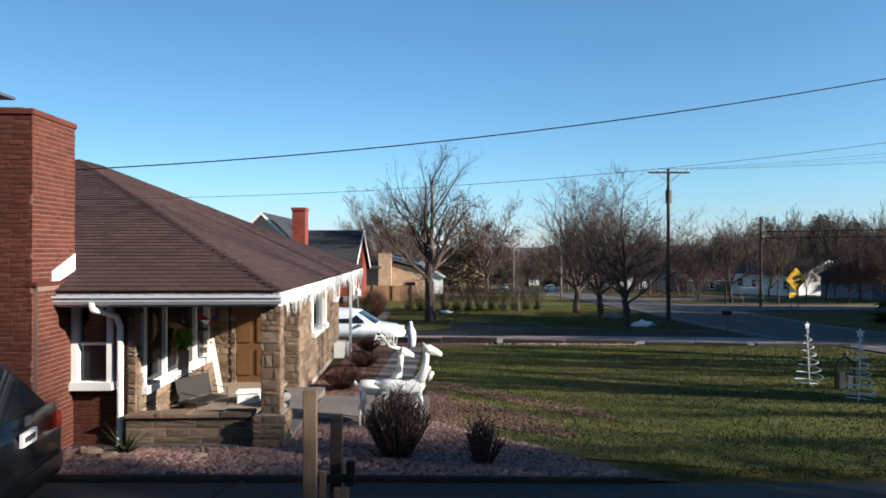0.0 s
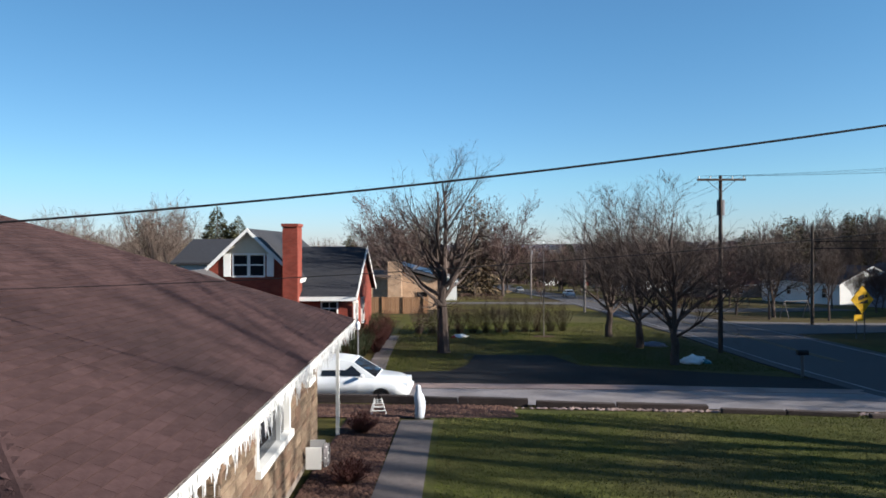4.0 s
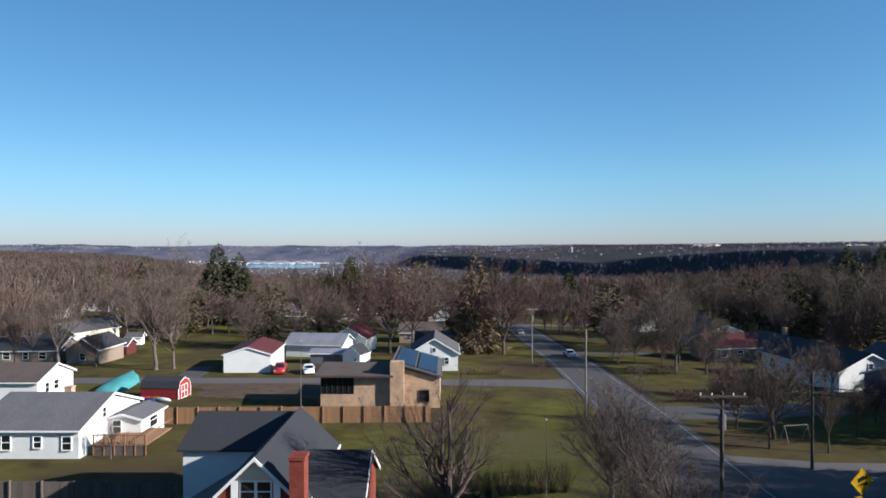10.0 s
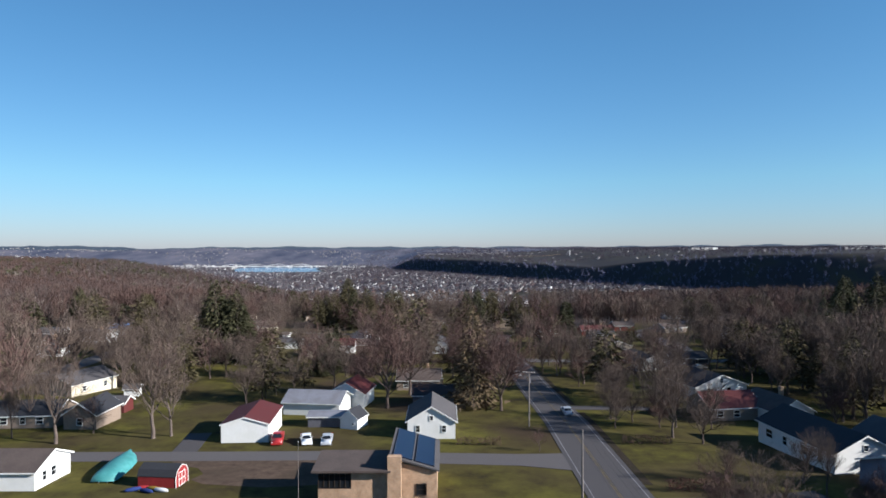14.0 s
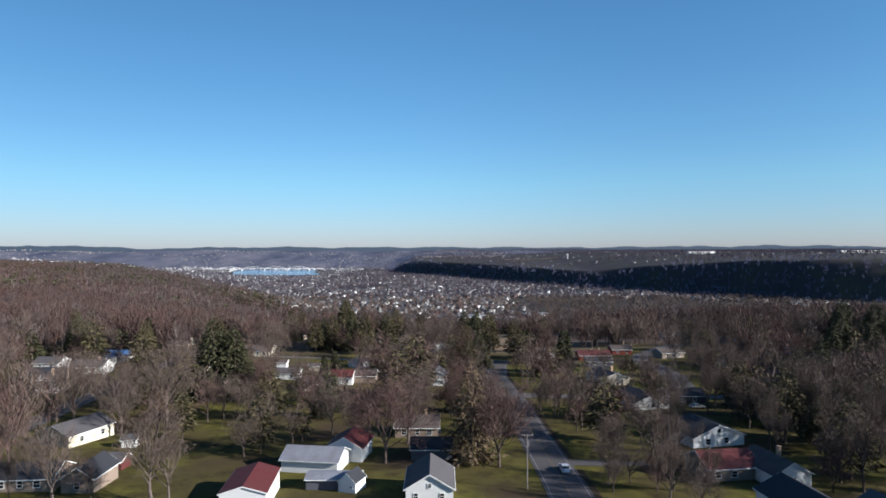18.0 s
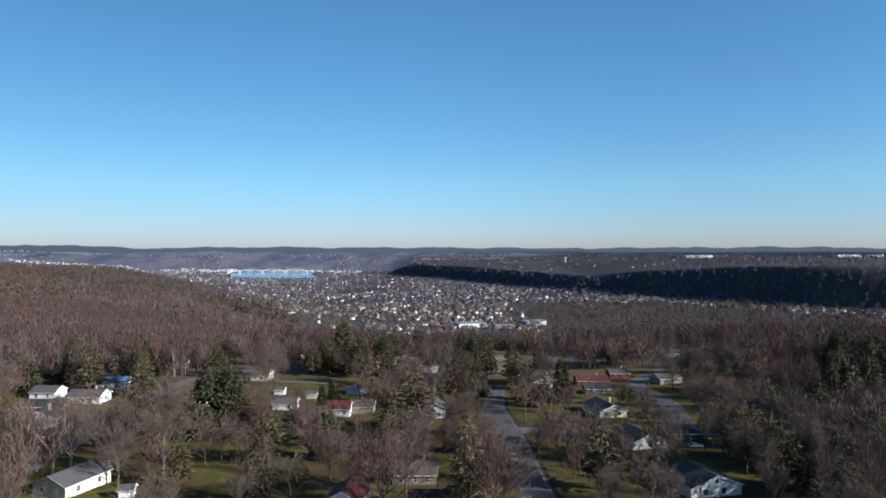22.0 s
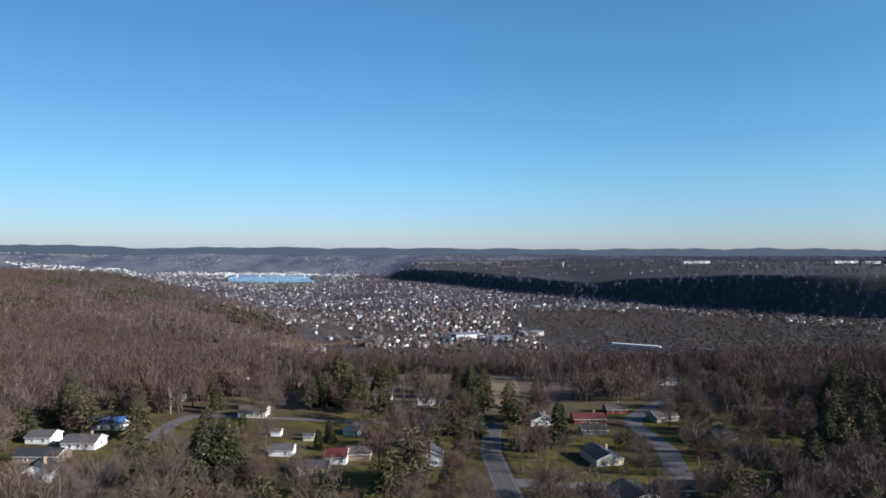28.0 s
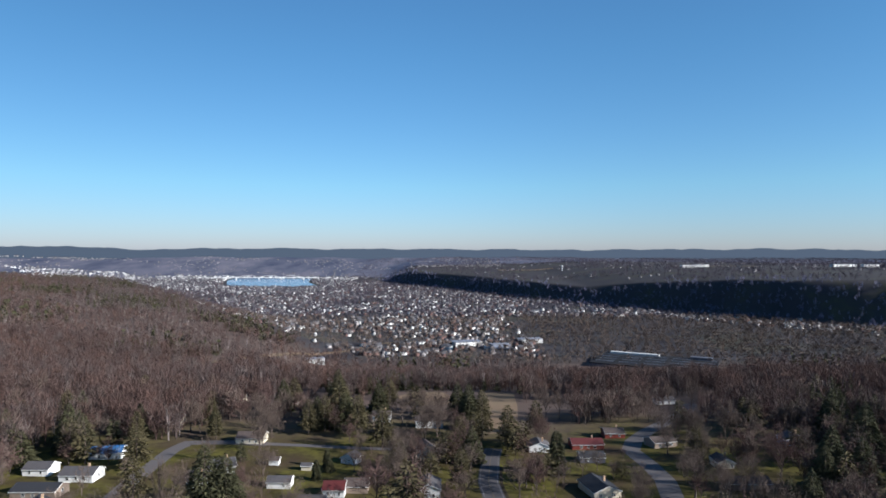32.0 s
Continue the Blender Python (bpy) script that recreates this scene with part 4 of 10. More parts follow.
def sh_wall(name, bm, material, label=""):
    return part(name, bm, material, SH, label)


def hip_roof():
    x0, x1, y0, y1, z = -HW, 0.0, 0.0, HD, EAVE
    xm, ya, yb = -HW / 2, HW / 2, HD - HW / 2
    planes = {
        "front": [(x0, y0, z), (x1, y0, z), (xm, ya, z + HR)],
        "right": [(x1, y0, z), (x1, y1, z), (xm, yb, z + HR), (xm, ya, z + HR)],
        "back": [(x1, y1, z), (x0, y1, z), (xm, yb, z + HR)],
        "left": [(x0, y1, z), (x0, y0, z), (xm, ya, z + HR), (xm, yb, z + HR)]}
    bm = bmesh.new()
    for pts in planes.values():
        slab(bm, pts, (0, 0, 0.06))
    bmesh.ops.recalc_face_normals(bm, faces=bm.faces[:])
    roof = sh_wall("roof", bm, M["shingle"])
    return roof, planes


ROOF, ROOF_PLANES = hip_roof()
sh_wall("soffit", boxm((-HW + 0.02, -0.02, 0.02, HD - 0.02, EAVE - 0.06, EAVE - 0.02)), M["soffit"], "white boarded soffit")
sh_wall("fascia", boxm((-0.05, -0.0, 0.0, HD, EAVE - 0.17, EAVE + 0.03)), M["trim_white"], "white fascia board")
sh_wall("fascia", boxm((-HW, 0.0, -0.0, 0.05, EAVE - 0.17, EAVE + 0.03)), M["trim_white"], "white fascia board")


def gutter_run():
    bm = bmesh.new()
    prof = [(-0.0, -0.13), (-0.075, -0.13), (-0.10, -0.08), (-0.10, -0.05), (-0.125, -0.03), (-0.125, 0.0), (-0.115, 0.0), (-0.09, -0.05), (-0.07, -0.12), (-0.01, -0.12), (-0.0, -0.0)]
    a = [bm.verts.new((-4.3 - 1.2, y, EAVE + z)) for y, z in prof]
    b = [bm.verts.new((0.06, y, EAVE + z)) for y, z in prof]
    for i in range(len(prof) - 1):
        bm.faces.new((a[i], b[i], b[i + 1], a[i + 1]))
    bm.faces.new(a)
    bm.faces.new(b[::-1])
    bmesh.ops.recalc_face_normals(bm, faces=bm.faces[:])
    return sh_wall("gutter", bm, M["gutter"], "pale grey metal gutter")


gutter_run()
# walls: brick front bay, recessed porch, stone side, with a dark room behind the windows
FY, LX, BY, SX, SEND = 0.47, -2.29, 4.2, -0.5, 10.6     # front wall, porch side wall, porch back wall, side wall, its end
front_wall = sh_wall("wall", boxm((-3.5, LX, FY, FY + 0.2, -0.3, 0.9), (-3.5, -3.13, FY, FY + 0.2, 0.9, EAVE), (-2.65, LX, FY, FY + 0.2, 0.9, EAVE), (-3.13, -2.65, FY, FY + 0.2, 2.12, EAVE), (-12.0, -3.5, FY, FY + 0.2, -0.3, EAVE)), M["mortar"], "red brick front wall")
porch_wall = sh_wall("wall", boxm((LX - 0.2, LX, FY + 0.2, BY, -0.3, 0.75), (LX - 0.2, LX, FY + 0.2, 0.75, 0.75, EAVE), (LX - 0.2, LX, 3.75, BY, 0.75, EAVE), (LX - 0.2, LX, 0.75, 3.75, 2.16, EAVE)), M["stone_joint"], "stone wall under a large window")
door_wall = sh_wall("wall", boxm((LX, -1.95, BY, BY + 0.2, -0.3, EAVE), (-1.02, SX, BY, BY + 0.2, -0.3, EAVE), (-1.95, -1.02, BY, BY + 0.2, 2.16, EAVE)), M["stone_joint"], "stone wall round the front door")
side_wall = sh_wall("wall", boxm((SX - 0.2, SX, BY + 0.2, SEND, -0.3, 0.95), (SX - 0.2, SX, BY + 0.2, 5.75, 0.95, EAVE), (SX - 0.2, SX, 7.95, 9.5, 0.95, EAVE), (SX - 0.2, SX, 5.75, 7.95, 2.05, EAVE), (SX - 0.2, SX, 10.1, SEND, 0.95, EAVE), (SX - 0.2, SX, 9.5, 10.1, 2.05, EAVE), (SX - 0.2, SX, 9.5, 10.1, 0.95, 1.5)), M["stone_joint"], "pale stone side wall")
sh_wall("wall", boxm((-12.0, SX, SEND, SEND + 0.2, -0.3, EAVE)), M["stone_joint"], "stone rear wall")
sh_wall("inner_wall", boxm((-6.0, -5.9, FY + 0.2, SEND, 0, EAVE), (-5.9, -0.75, FY + 0.25, SEND, 0.1, 0.15)), M["siding_tan"], "plain inner wall and floor")
sh_wall("porch_floor", boxm((LX, 0.06, 0.2, BY, -0.3, 0.04)), M["walk"], "grey concrete porch floor")
sh_wall("post", boxm((-0.42, -0.33, HD - 0.5, HD - 0.41, -1.2, EAVE - 0.02)), M["trim_white"], "thin white porch post")

# bricks, stones and shingles: shared pieces, scaled to size
def piece_mesh(name, material, seed, rough=0.06, inset=0.14):
    """A unit block (x and z -0.5..0.5, front at y=-0.5) with a chamfered, uneven front."""
    rng = random.Random(seed)
    bm = bmesh.new()
    back = [bm.verts.new(p) for p in ((-0.5, 0.5, -0.5), (0.5, 0.5, -0.5), (0.5, 0.5, 0.5), (-0.5, 0.5, 0.5))]
    mid = [bm.verts.new((p[0] * rng.uniform(0.97, 1), -0.2, p[1] * rng.uniform(0.95, 1))) for p in ((-0.5, -0.5), (0.5, -0.5), (0.5, 0.5), (-0.5, 0.5))]
    fr = [bm.verts.new((p[0] * (1 - inset * 0.5 * rng.uniform(0.5, 1.2)), -0.5 + rng.uniform(0, rough * 3), p[1] * (1 - inset * rng.uniform(0.6, 1.3)))) for p in ((-0.5, -0.5), (0.5, -0.5), (0.5, 0.5), (-0.5, 0.5))]
    c = bm.verts.new((rng.uniform(-0.2, 0.2), -0.5 - rng.uniform(0, rough * 3), rng.uniform(-0.2, 0.2)))
    for i in range(4):
        j = (i + 1) % 4
        bm.faces.new((back[j], back[i], mid[i], mid[j]))
        bm.faces.new((mid[j], mid[i], fr[i], fr[j]))
        bm.faces.new((fr[j], fr[i], c))
    bmesh.ops.recalc_face_normals(bm, faces=bm.faces[:])
    me = bpy.data.meshes.new(name)
    bm.to_mesh(me)
    bm.free()
    me.materials.append(material)
    return me


BRICK = [piece_mesh("brick", M["brick"], 200 + i, 0.02, 0.06) for i in range(2)]
STONE = [piece_mesh("stone", M["stone"], 210 + i, 0.05, 0.10) for i in range(5)]
piece_rng = random.Random(77)


def lay(parent, name, meshes, origin, along, turn, length, height, rows, lengths, depth, joint, skip=lambda u, z: False, limit=300, proud=0.5):
    """Courses of pieces over a wall: origin is its lower start, along its direction in plan; rows gives course heights, lengths piece lengths."""
    z, made = 0.0, 0
    rest_v, rest_f = [], []
    ax, ay = along
    while z < height - 0.02:
        h = min(rows(), height - z)
        u = -piece_rng.random() * lengths() * 0.7
        while u < length - 0.01:
            w = lengths()
            a, b = max(u, 0.0), min(u + w, length)
            u += w
            if b - a < 0.035 or skip((a + b) / 2, z + h / 2):
                continue
            d = depth * (piece_rng.uniform(0.94, 1.06) if name == "brick" else piece_rng.uniform(0.75, 1.2))
            m = Matrix.Translation((origin[0] + ax * (a + b) / 2, origin[1] + ay * (a + b) / 2, origin[2] + z + h / 2)) @ pose(0, 0, 0, 0, 0, turn) @ Matrix.Diagonal((b - a - joint, d, h - joint, 1))
            me = piece_rng.choice(meshes)
            if made < limit:
                ob = new(name, me)
                ob.parent = parent
                ob.matrix_basis = m
            else:
                k = len(rest_v)
                rest_v += [m @ v.co for v in me.vertices]
                rest_f += [tuple(k + i for i in p.vertices) for p in me.polygons]
            made += 1
        z += h
    if rest_f:
        ob = from_arrays(name, rest_v, rest_f, meshes[0].materials[0], parent)
        tagged(ob, kind="stuff")
    return made


brick_row, brick_len = (lambda: 0.068), (lambda: 0.213)
stone_row, stone_len = (lambda: piece_rng.choice((0.055, 0.07, 0.09, 0.11, 0.14, 0.17))), (lambda: piece_rng.uniform(0.2, 0.6))
# chimney: core, cap, bricks on the seen faces, metal flue cap
CH = part("chimney", boxm((-5.6, -3.263, -0.457, 0.6, -0.3, 4.86), (-5.6, -3.203, -0.43, 0.6, -0.3, 2.5)), M["mortar"], SH, "broad red brick chimney")
lay(CH, "brick", BRICK, (-4.55, -0.44, 0.0), (1, 0), 0, 1.3, 4.84, brick_row, brick_len, 0.05, 0.010, limit=150)
lay(CH, "brick", BRICK, (-3.28, -0.45, 0.0), (0, 1), 90, 1.06, 4.84, brick_row, brick_len, 0.05, 0.010, limit=130)
lay(CH, "brick", BRICK, (-3.22, -0.43, -0.1), (0, 1), 90, 0.89, 2.5, brick_row, brick_len, 0.05, 0.010, limit=0)
part("shoulder", boxm((-3.34, -3.19, -0.47, 0.6, 2.46, 2.52), bevel=0.01), M["brick"], CH)
part("cap", boxm((-5.64, -3.235, -0.482, 0.63, 4.84, 4.93), bevel=0.012), M["brick"], CH, "projecting brick cap course")
bm = bmesh.new()
slab(bm, [(-3.255, -0.02, 2.46), (-3.255, 0.58, 2.66), (-3.255, 0.58, 2.92), (-3.255, -0.02, 2.66)], (0.02, 0, 0))
bmesh.ops.recalc_face_normals(bm, faces=bm.faces[:])
part("flashing", bm, M["gutter"], CH, "pale metal flashing")
FL = part("flue_cap", boxm((-4.75, -4.02, -0.2, 0.3, 4.94, 5.01), (-4.6, -4.2, -0.1, 0.2, 5.01, 5.23)), M["black"], CH, "black flue cap")
part("flue_lid", boxm((-4.75, -4.0, -0.25, 0.35, 5.23, 5.27)), M["steel"], FL)
part("flue_tile", boxm((-3.98, -3.6, -0.1, 0.25, 4.94, 5.03), bevel=0.02), M["fence_old"], CH, "weathered clay flue tile")
# brick front bay
lay(front_wall, "brick", BRICK, (-3.24, FY + 0.016, -0.1), (1, 0), 0, 0.86, 0.98, brick_row, brick_len, 0.05, 0.010, limit=80)
lay(front_wall, "brick", BRICK, (-3.24, FY + 0.016, 0.88), (1, 0), 0, 0.1, 1.42, brick_row, brick_len, 0.05, 0.010, limit=30)
lay(front_wall, "brick", BRICK, (-2.62, FY + 0.016, 0.88), (1, 0), 0, 0.24, 1.42, brick_row, brick_len, 0.05, 0.010, limit=60)
lay(front_wall, "brick", BRICK, (-3.14, FY - 0.018, 0.78), (1, 0), 0, 0.5, 0.11, lambda: 0.11, lambda: 0.075, 0.07, 0.010)
# stones
lay(side_wall, "stone", STONE, (SX - 0.006, BY, -0.15), (0, 1), 90, SEND - BY + 0.2, 2.42, stone_row, stone_len, 0.045, 0.006, lambda u, z: 1.5 < u < 3.8 and 1.02 < z < 2.22 or 5.25 < u < 5.95 and 1.6 < z < 2.2, 300)
lay(door_wall, "stone", STONE, (-1.0, BY + 0.006, 0.0), (1, 0), 0, 0.52, 2.3, stone_row, lambda: piece_rng.uniform(0.12, 0.32), 0.05, 0.007)
lay(door_wall, "stone", STONE, (LX, BY + 0.006, 0.0), (1, 0), 0, 0.46, 2.3, stone_row, lambda: piece_rng.uniform(0.12, 0.32), 0.05, 0.007)
lay(porch_wall, "stone", STONE, (LX - 0.006, FY + 0.1, -0.1), (0, 1), 90, BY - FY - 0.1, 2.4, stone_row, stone_len, 0.05, 0.007, lambda u, z: 0.15 < u < 3.26 and z > 0.8, 200)
lay(porch_wall, "stone", STONE, (LX - 0.09, FY - 0.012, -0.1), (1, 0), 0, 0.13, 2.4, stone_row, lambda: 0.22, 0.07, 0.012)
PIL = part("pillar", boxm((-0.29, -0.03, 0.22, 0.48, -0.3, EAVE - 0.06)), M["stone_joint"], SH, "square pillar of tan and pink stones")
for o, al, tn in (((-0.31, 0.228, -0.1), (1, 0), 0), ((-0.038, 0.2, -0.1), (0, 1), 90)):
    lay(PIL, "stone", STONE, o, al, tn, 0.3, 2.36, lambda: piece_rng.choice((0.06, 0.08, 0.11, 0.15, 0.19)), lambda: piece_rng.choice((0.1, 0.15, 0.3)), 0.055, 0.008)
PLINTH = part("plinth", boxm((-0.40, 0.07, 0.13, 0.6, -0.35, 0.5), bevel=0.02), M["stone_joint"], SH, "stone pillar base")
for o, al, tn in (((-0.41, 0.15, -0.3), (1, 0), 0), ((0.05, 0.13, -0.3), (0, 1), 90)):
    lay(PLINTH, "stone", STONE, o, al, tn, 0.49, 0.8, lambda: piece_rng.choice((0.08, 0.12)), lambda: piece_rng.uniform(0.18, 0.36), 0.07, 0.009)
PW = part("porch_parapet", boxm((LX - 0.05, -0.42, 0.3, 0.52, -0.3, 0.44)), M["stone_joint"], SH, "low stone wall in front of the porch")
lay(PW, "stone", STONE, (LX - 0.06, 0.318, -0.3), (1, 0), 0, 1.94, 0.74, lambda: piece_rng.choice((0.06, 0.08, 0.1, 0.13)), lambda: piece_rng.uniform(0.25, 0.75), 0.06, 0.008)
for i in range(4):
    part("coping", boxm((LX - 0.07 + i * 0.48, LX + 0.4 + i * 0.48, 0.24, 0.56, 0.44, 0.49 + 0.02 * (i % 2)), bevel=0.012), M["stone"], PW)


# windows of the stone house
def wide_window(x, y, z, w, h, turn, bars):
    win = part("window", boxm((-w / 2 - 0.09, -w / 2, -0.06, 0.14, -0.09, h + 0.09), (w / 2, w / 2 + 0.09, -0.06, 0.14, -0.09, h + 0.09), (-w / 2, w / 2, -0.06, 0.14, h, h + 0.09), (-w / 2 - 0.11, w / 2 + 0.11, -0.12, 0.14, -0.12, 0.0)), M["trim_white"], SH)
    win.matrix_basis = pose(x, y, z, 0, 0, turn)
    for b in bars:
        part("mullion", boxm((b - 0.035, b + 0.035, -0.03, 0.1, 0, h)), M["trim_white"], win)
    edges = [-w / 2] + [b for b in bars] + [w / 2]
    for a, b in zip(edges, edges[1:]):
        part("pane", boxm((a + 0.03, b - 0.03, 0.04, 0.05, 0, h)), M["glass_dark"], win)
    return win


wide_window(LX - 0.02, 2.27, 0.82, 2.9, 1.32, 90, (-0.6, 0.85))
wide_window(SX - 0.02, 6.85, 1.0, 2.02, 1.02, 90, (0.45,))
wide_window(SX - 0.02, 9.8, 1.55, 0.5, 0.5, 90, ())
w = wide_window(-2.89, FY - 0.02, 0.97, 0.44, 1.13, 0, ())
part("sash", boxm((-0.22, 0.22, 0.0, 0.05, 0.55, 0.59)), M["trim_white"], w)
door = part("door", boxm((-1.92, -1.05, BY + 0.03, BY + 0.1, 0.14, 2.14)), M["door_wood"], SH, "varnished orange-brown wooden front door")
for x0, z0, z1 in ((-1.82, 0.3, 0.85), (-1.4, 0.3, 0.85), (-1.82, 1.0, 1.95), (-1.4, 1.0, 1.95)):
    part("panel", boxm((x0, x0 + 0.3, BY + 0.005, BY + 0.04, z0, z1), bevel=0.01), M["door_wood"], door)
part("door_frame", boxm((-1.98, -1.92, BY - 0.02, BY + 0.12, 0.12, 2.2), (-1.05, -0.99, BY - 0.02, BY + 0.12, 0.12, 2.2), (-1.92, -1.05, BY - 0.02, BY + 0.12, 2.14, 2.2)), M["black"], door, "dark storm door frame")
part("door_handle", tubem([(-1.12, BY - 0.03, 1.05), (-1.12, BY - 0.03, 1.2)], 0.015, 6), M["steel"], door)
# downspout
part("downspout", tubem([(-2.66, -0.07, EAVE - 0.1), (-2.65, -0.07, EAVE - 0.19), (-2.5, 0.34, EAVE - 0.34), (-2.47, 0.4, EAVE - 0.5), (-2.47, 0.4, 0.25), (-2.46, 0.34, -0.02)], 0.048, 8), M["trim_white"], SH, "white metal downspout")


# shingles in courses on the two seen slopes, with hip caps
def shingle_slope(a, b, c, d, seed):
    """Tabs over the slope a-b (eaves) to d-c (top): a list of lower corner, width, height, thickness, with the slope's axes."""
    rng = random.Random(seed)
    a, b, c, d = Vector(a), Vector(b), Vector(c), Vector(d)
    n = (b - a).cross(d - a).normalized()
    rise = ((a + b) / 2 - (c + d) / 2).length
    rows = int(rise / 0.135)
    tabs = []
    along = (b - a).normalized()
    for r in range(rows):
        t0 = r / rows
        l0, r0 = a.lerp(d, t0), b.lerp(c, t0)
        ln = (r0 - l0).length
        x = -rng.random() * 0.3
        while x < ln:
            x0, x1 = max(x, 0), min(x + 0.305, ln)
            x += 0.31
            if x1 - x0 > 0.04:
                tabs.append((l0 + along * x0 + n * 0.07, x1 - x0, rise / rows * 1.2, rng.uniform(0.013, 0.019)))
    return tabs, n, along, n.cross(along)


tab_me = bpy.data.meshes.new("shingle")
tab_me.from_pydata([(0, 0, 0.016), (0.305, 0, 0.016), (0.305, 0.163, 0.002), (0, 0.163, 0.002), (0, 0, -0.005), (0.305, 0, -0.005)], [], [(0, 1, 2, 3), (4, 5, 1, 0), (0, 3, 4), (1, 5, 2)])
tab_me.materials.append(M["shingle"])
all_v, all_f, singles = [], [], 0
for key, seed in (("front", 1), ("right", 2)):
    pts = ROOF_PLANES[key]
    quad = (pts[0], pts[1], pts[2], pts[3]) if len(pts) == 4 else (pts[0], pts[1], pts[2], pts[2])
    tabs, n, along, up = shingle_slope(*quad, seed)
    rot = Matrix((along, up, n)).transposed().to_4x4()
    for p, w, h, th in tabs:
        if singles < 280 and w > 0.3 and abs(p.y) < 2.6 and p.x > -3.0:
            ob = new("shingle", tab_me)
            ob.parent = ROOF
            ob.matrix_basis = Matrix.Translation(p) @ rot
            singles += 1
            continue
        k = len(all_v)
        all_v += [p + n * th, p + along * w + n * th, p + along * w + up * h + n * 0.002, p + up * h + n * 0.002, p - n * 0.005, p + along * w - n * 0.005]
        all_f += [(k, k + 1, k + 2, k + 3), (k + 4, k + 5, k + 1, k), (k, k + 3, k + 4), (k + 1, k + 5, k + 2)]
tagged(from_arrays("shingle", all_v, all_f, M["shingle"], ROOF), "courses of weathered brown asphalt shingles", kind="stuff")
cap_v, cap_f = [], []
hip_rng = random.Random(4)
for p0, p1 in (((0, 0, EAVE), (-HW / 2, HW / 2, EAVE + HR)), ((0, HD, EAVE), (-HW / 2, HD - HW / 2, EAVE + HR)), ((-HW / 2, HW / 2, EAVE + HR), (-HW / 2, HD - HW / 2, EAVE + HR)), ((-HW, 0, EAVE), (-HW / 2, HW / 2, EAVE + HR))):
    p0, p1 = Vector(p0) + Vector((0, 0, 0.1)), Vector(p1) + Vector((0, 0, 0.1))
    d = (p1 - p0).normalized()
    s = d.cross(Vector((0, 0, 1))).normalized()
    steps = int((p1 - p0).length / 0.14)
    for i in range(steps):
        q = p0.lerp(p1, i / steps)
        k = len(cap_v)
        lift = Vector((0, 0, 0.006 + hip_rng.uniform(0, 0.004)))
        for e, li in ((q, lift), (q + d * 0.17, lift * 0.3)):
            cap_v += [e - s * 0.1 + Vector((0, 0, -0.045)) + li, e + li, e + s * 0.1 + Vector((0, 0, -0.045)) + li]
        cap_f += [(k, k + 1, k + 4, k + 3), (k + 1, k + 2, k + 5, k + 4)]
tagged(from_arrays("hip_cap", cap_v, cap_f, M["shingle"], ROOF), "overlapping hip and ridge cap shingles", kind="stuff")

# icicle lights along the eaves
M["ice"] = mat("ice", (0.55, 0.56, 0.58), (0.7, 0.71, 0.72), 12, 0.25, 0.1, spread=0.2)
IL = thing("icicle_lights", 0, 0, 0, 0, "string of white icicle lights hung along the eaves", "lights")
IL.matrix_basis = SH.matrix_basis.copy()
part("wire", tubem([(0.03, 0.0, EAVE + 0.02), (0.035, HD * 0.5, EAVE + 0.01), (0.03, HD, EAVE + 0.02)], 0.01, 5), M["trim_white"], IL)
strand = []
for i in range(5):
    bm = bmesh.new()
    rng = random.Random(60 + i)
    ln = (0.12, 0.18, 0.27, 0.37, 0.22)[i]
    tube(bm, [(0, 0, 0), (rng.uniform(-0.02, 0.02), rng.uniform(-0.02, 0.02), -ln * 0.5), (0, 0, -ln)], [0.011, 0.008, 0.002], 5)
    for k in range(2):
        z = -ln * (k + 0.3) / 3
        tube(bm, [(0, 0, z), (rng.uniform(-0.02, 0.02), rng.uniform(-0.03, 0.03), z - 0.04)], [0.007, 0.002], 4)
    me = bpy.data.meshes.new("strand")
    bm.to_mesh(me)
    bm.free()
    me.materials.append(M["ice"])
    strand.append(me)
ir = random.Random(8)
for i in range(280):
    ob = new("strand", ir.choice(strand))
    ob.parent = IL
    ob.matrix_basis = pose(0.02 + ir.uniform(-0.02, 0.03), 0.15 + (HD - 0.2) * (i + ir.random() * 0.9) / 280, EAVE - ir.uniform(-0.02, 0.08), ir.uniform(-8, 8), 0, ir.uniform(0, 360))

# ---- the red brick house next door ----
RH = thing("brick_house", 0, 0, 0, 0, "red brick house with white-trimmed gables and a tall chimney", "house")
RT, RBK = M["trim_white"], M["brick_red"]


def rh(name, bm, m, label=""):
    bmesh.ops.recalc_face_normals(bm, faces=bm.faces[:])
    return part(name, bm, m, RH, label)


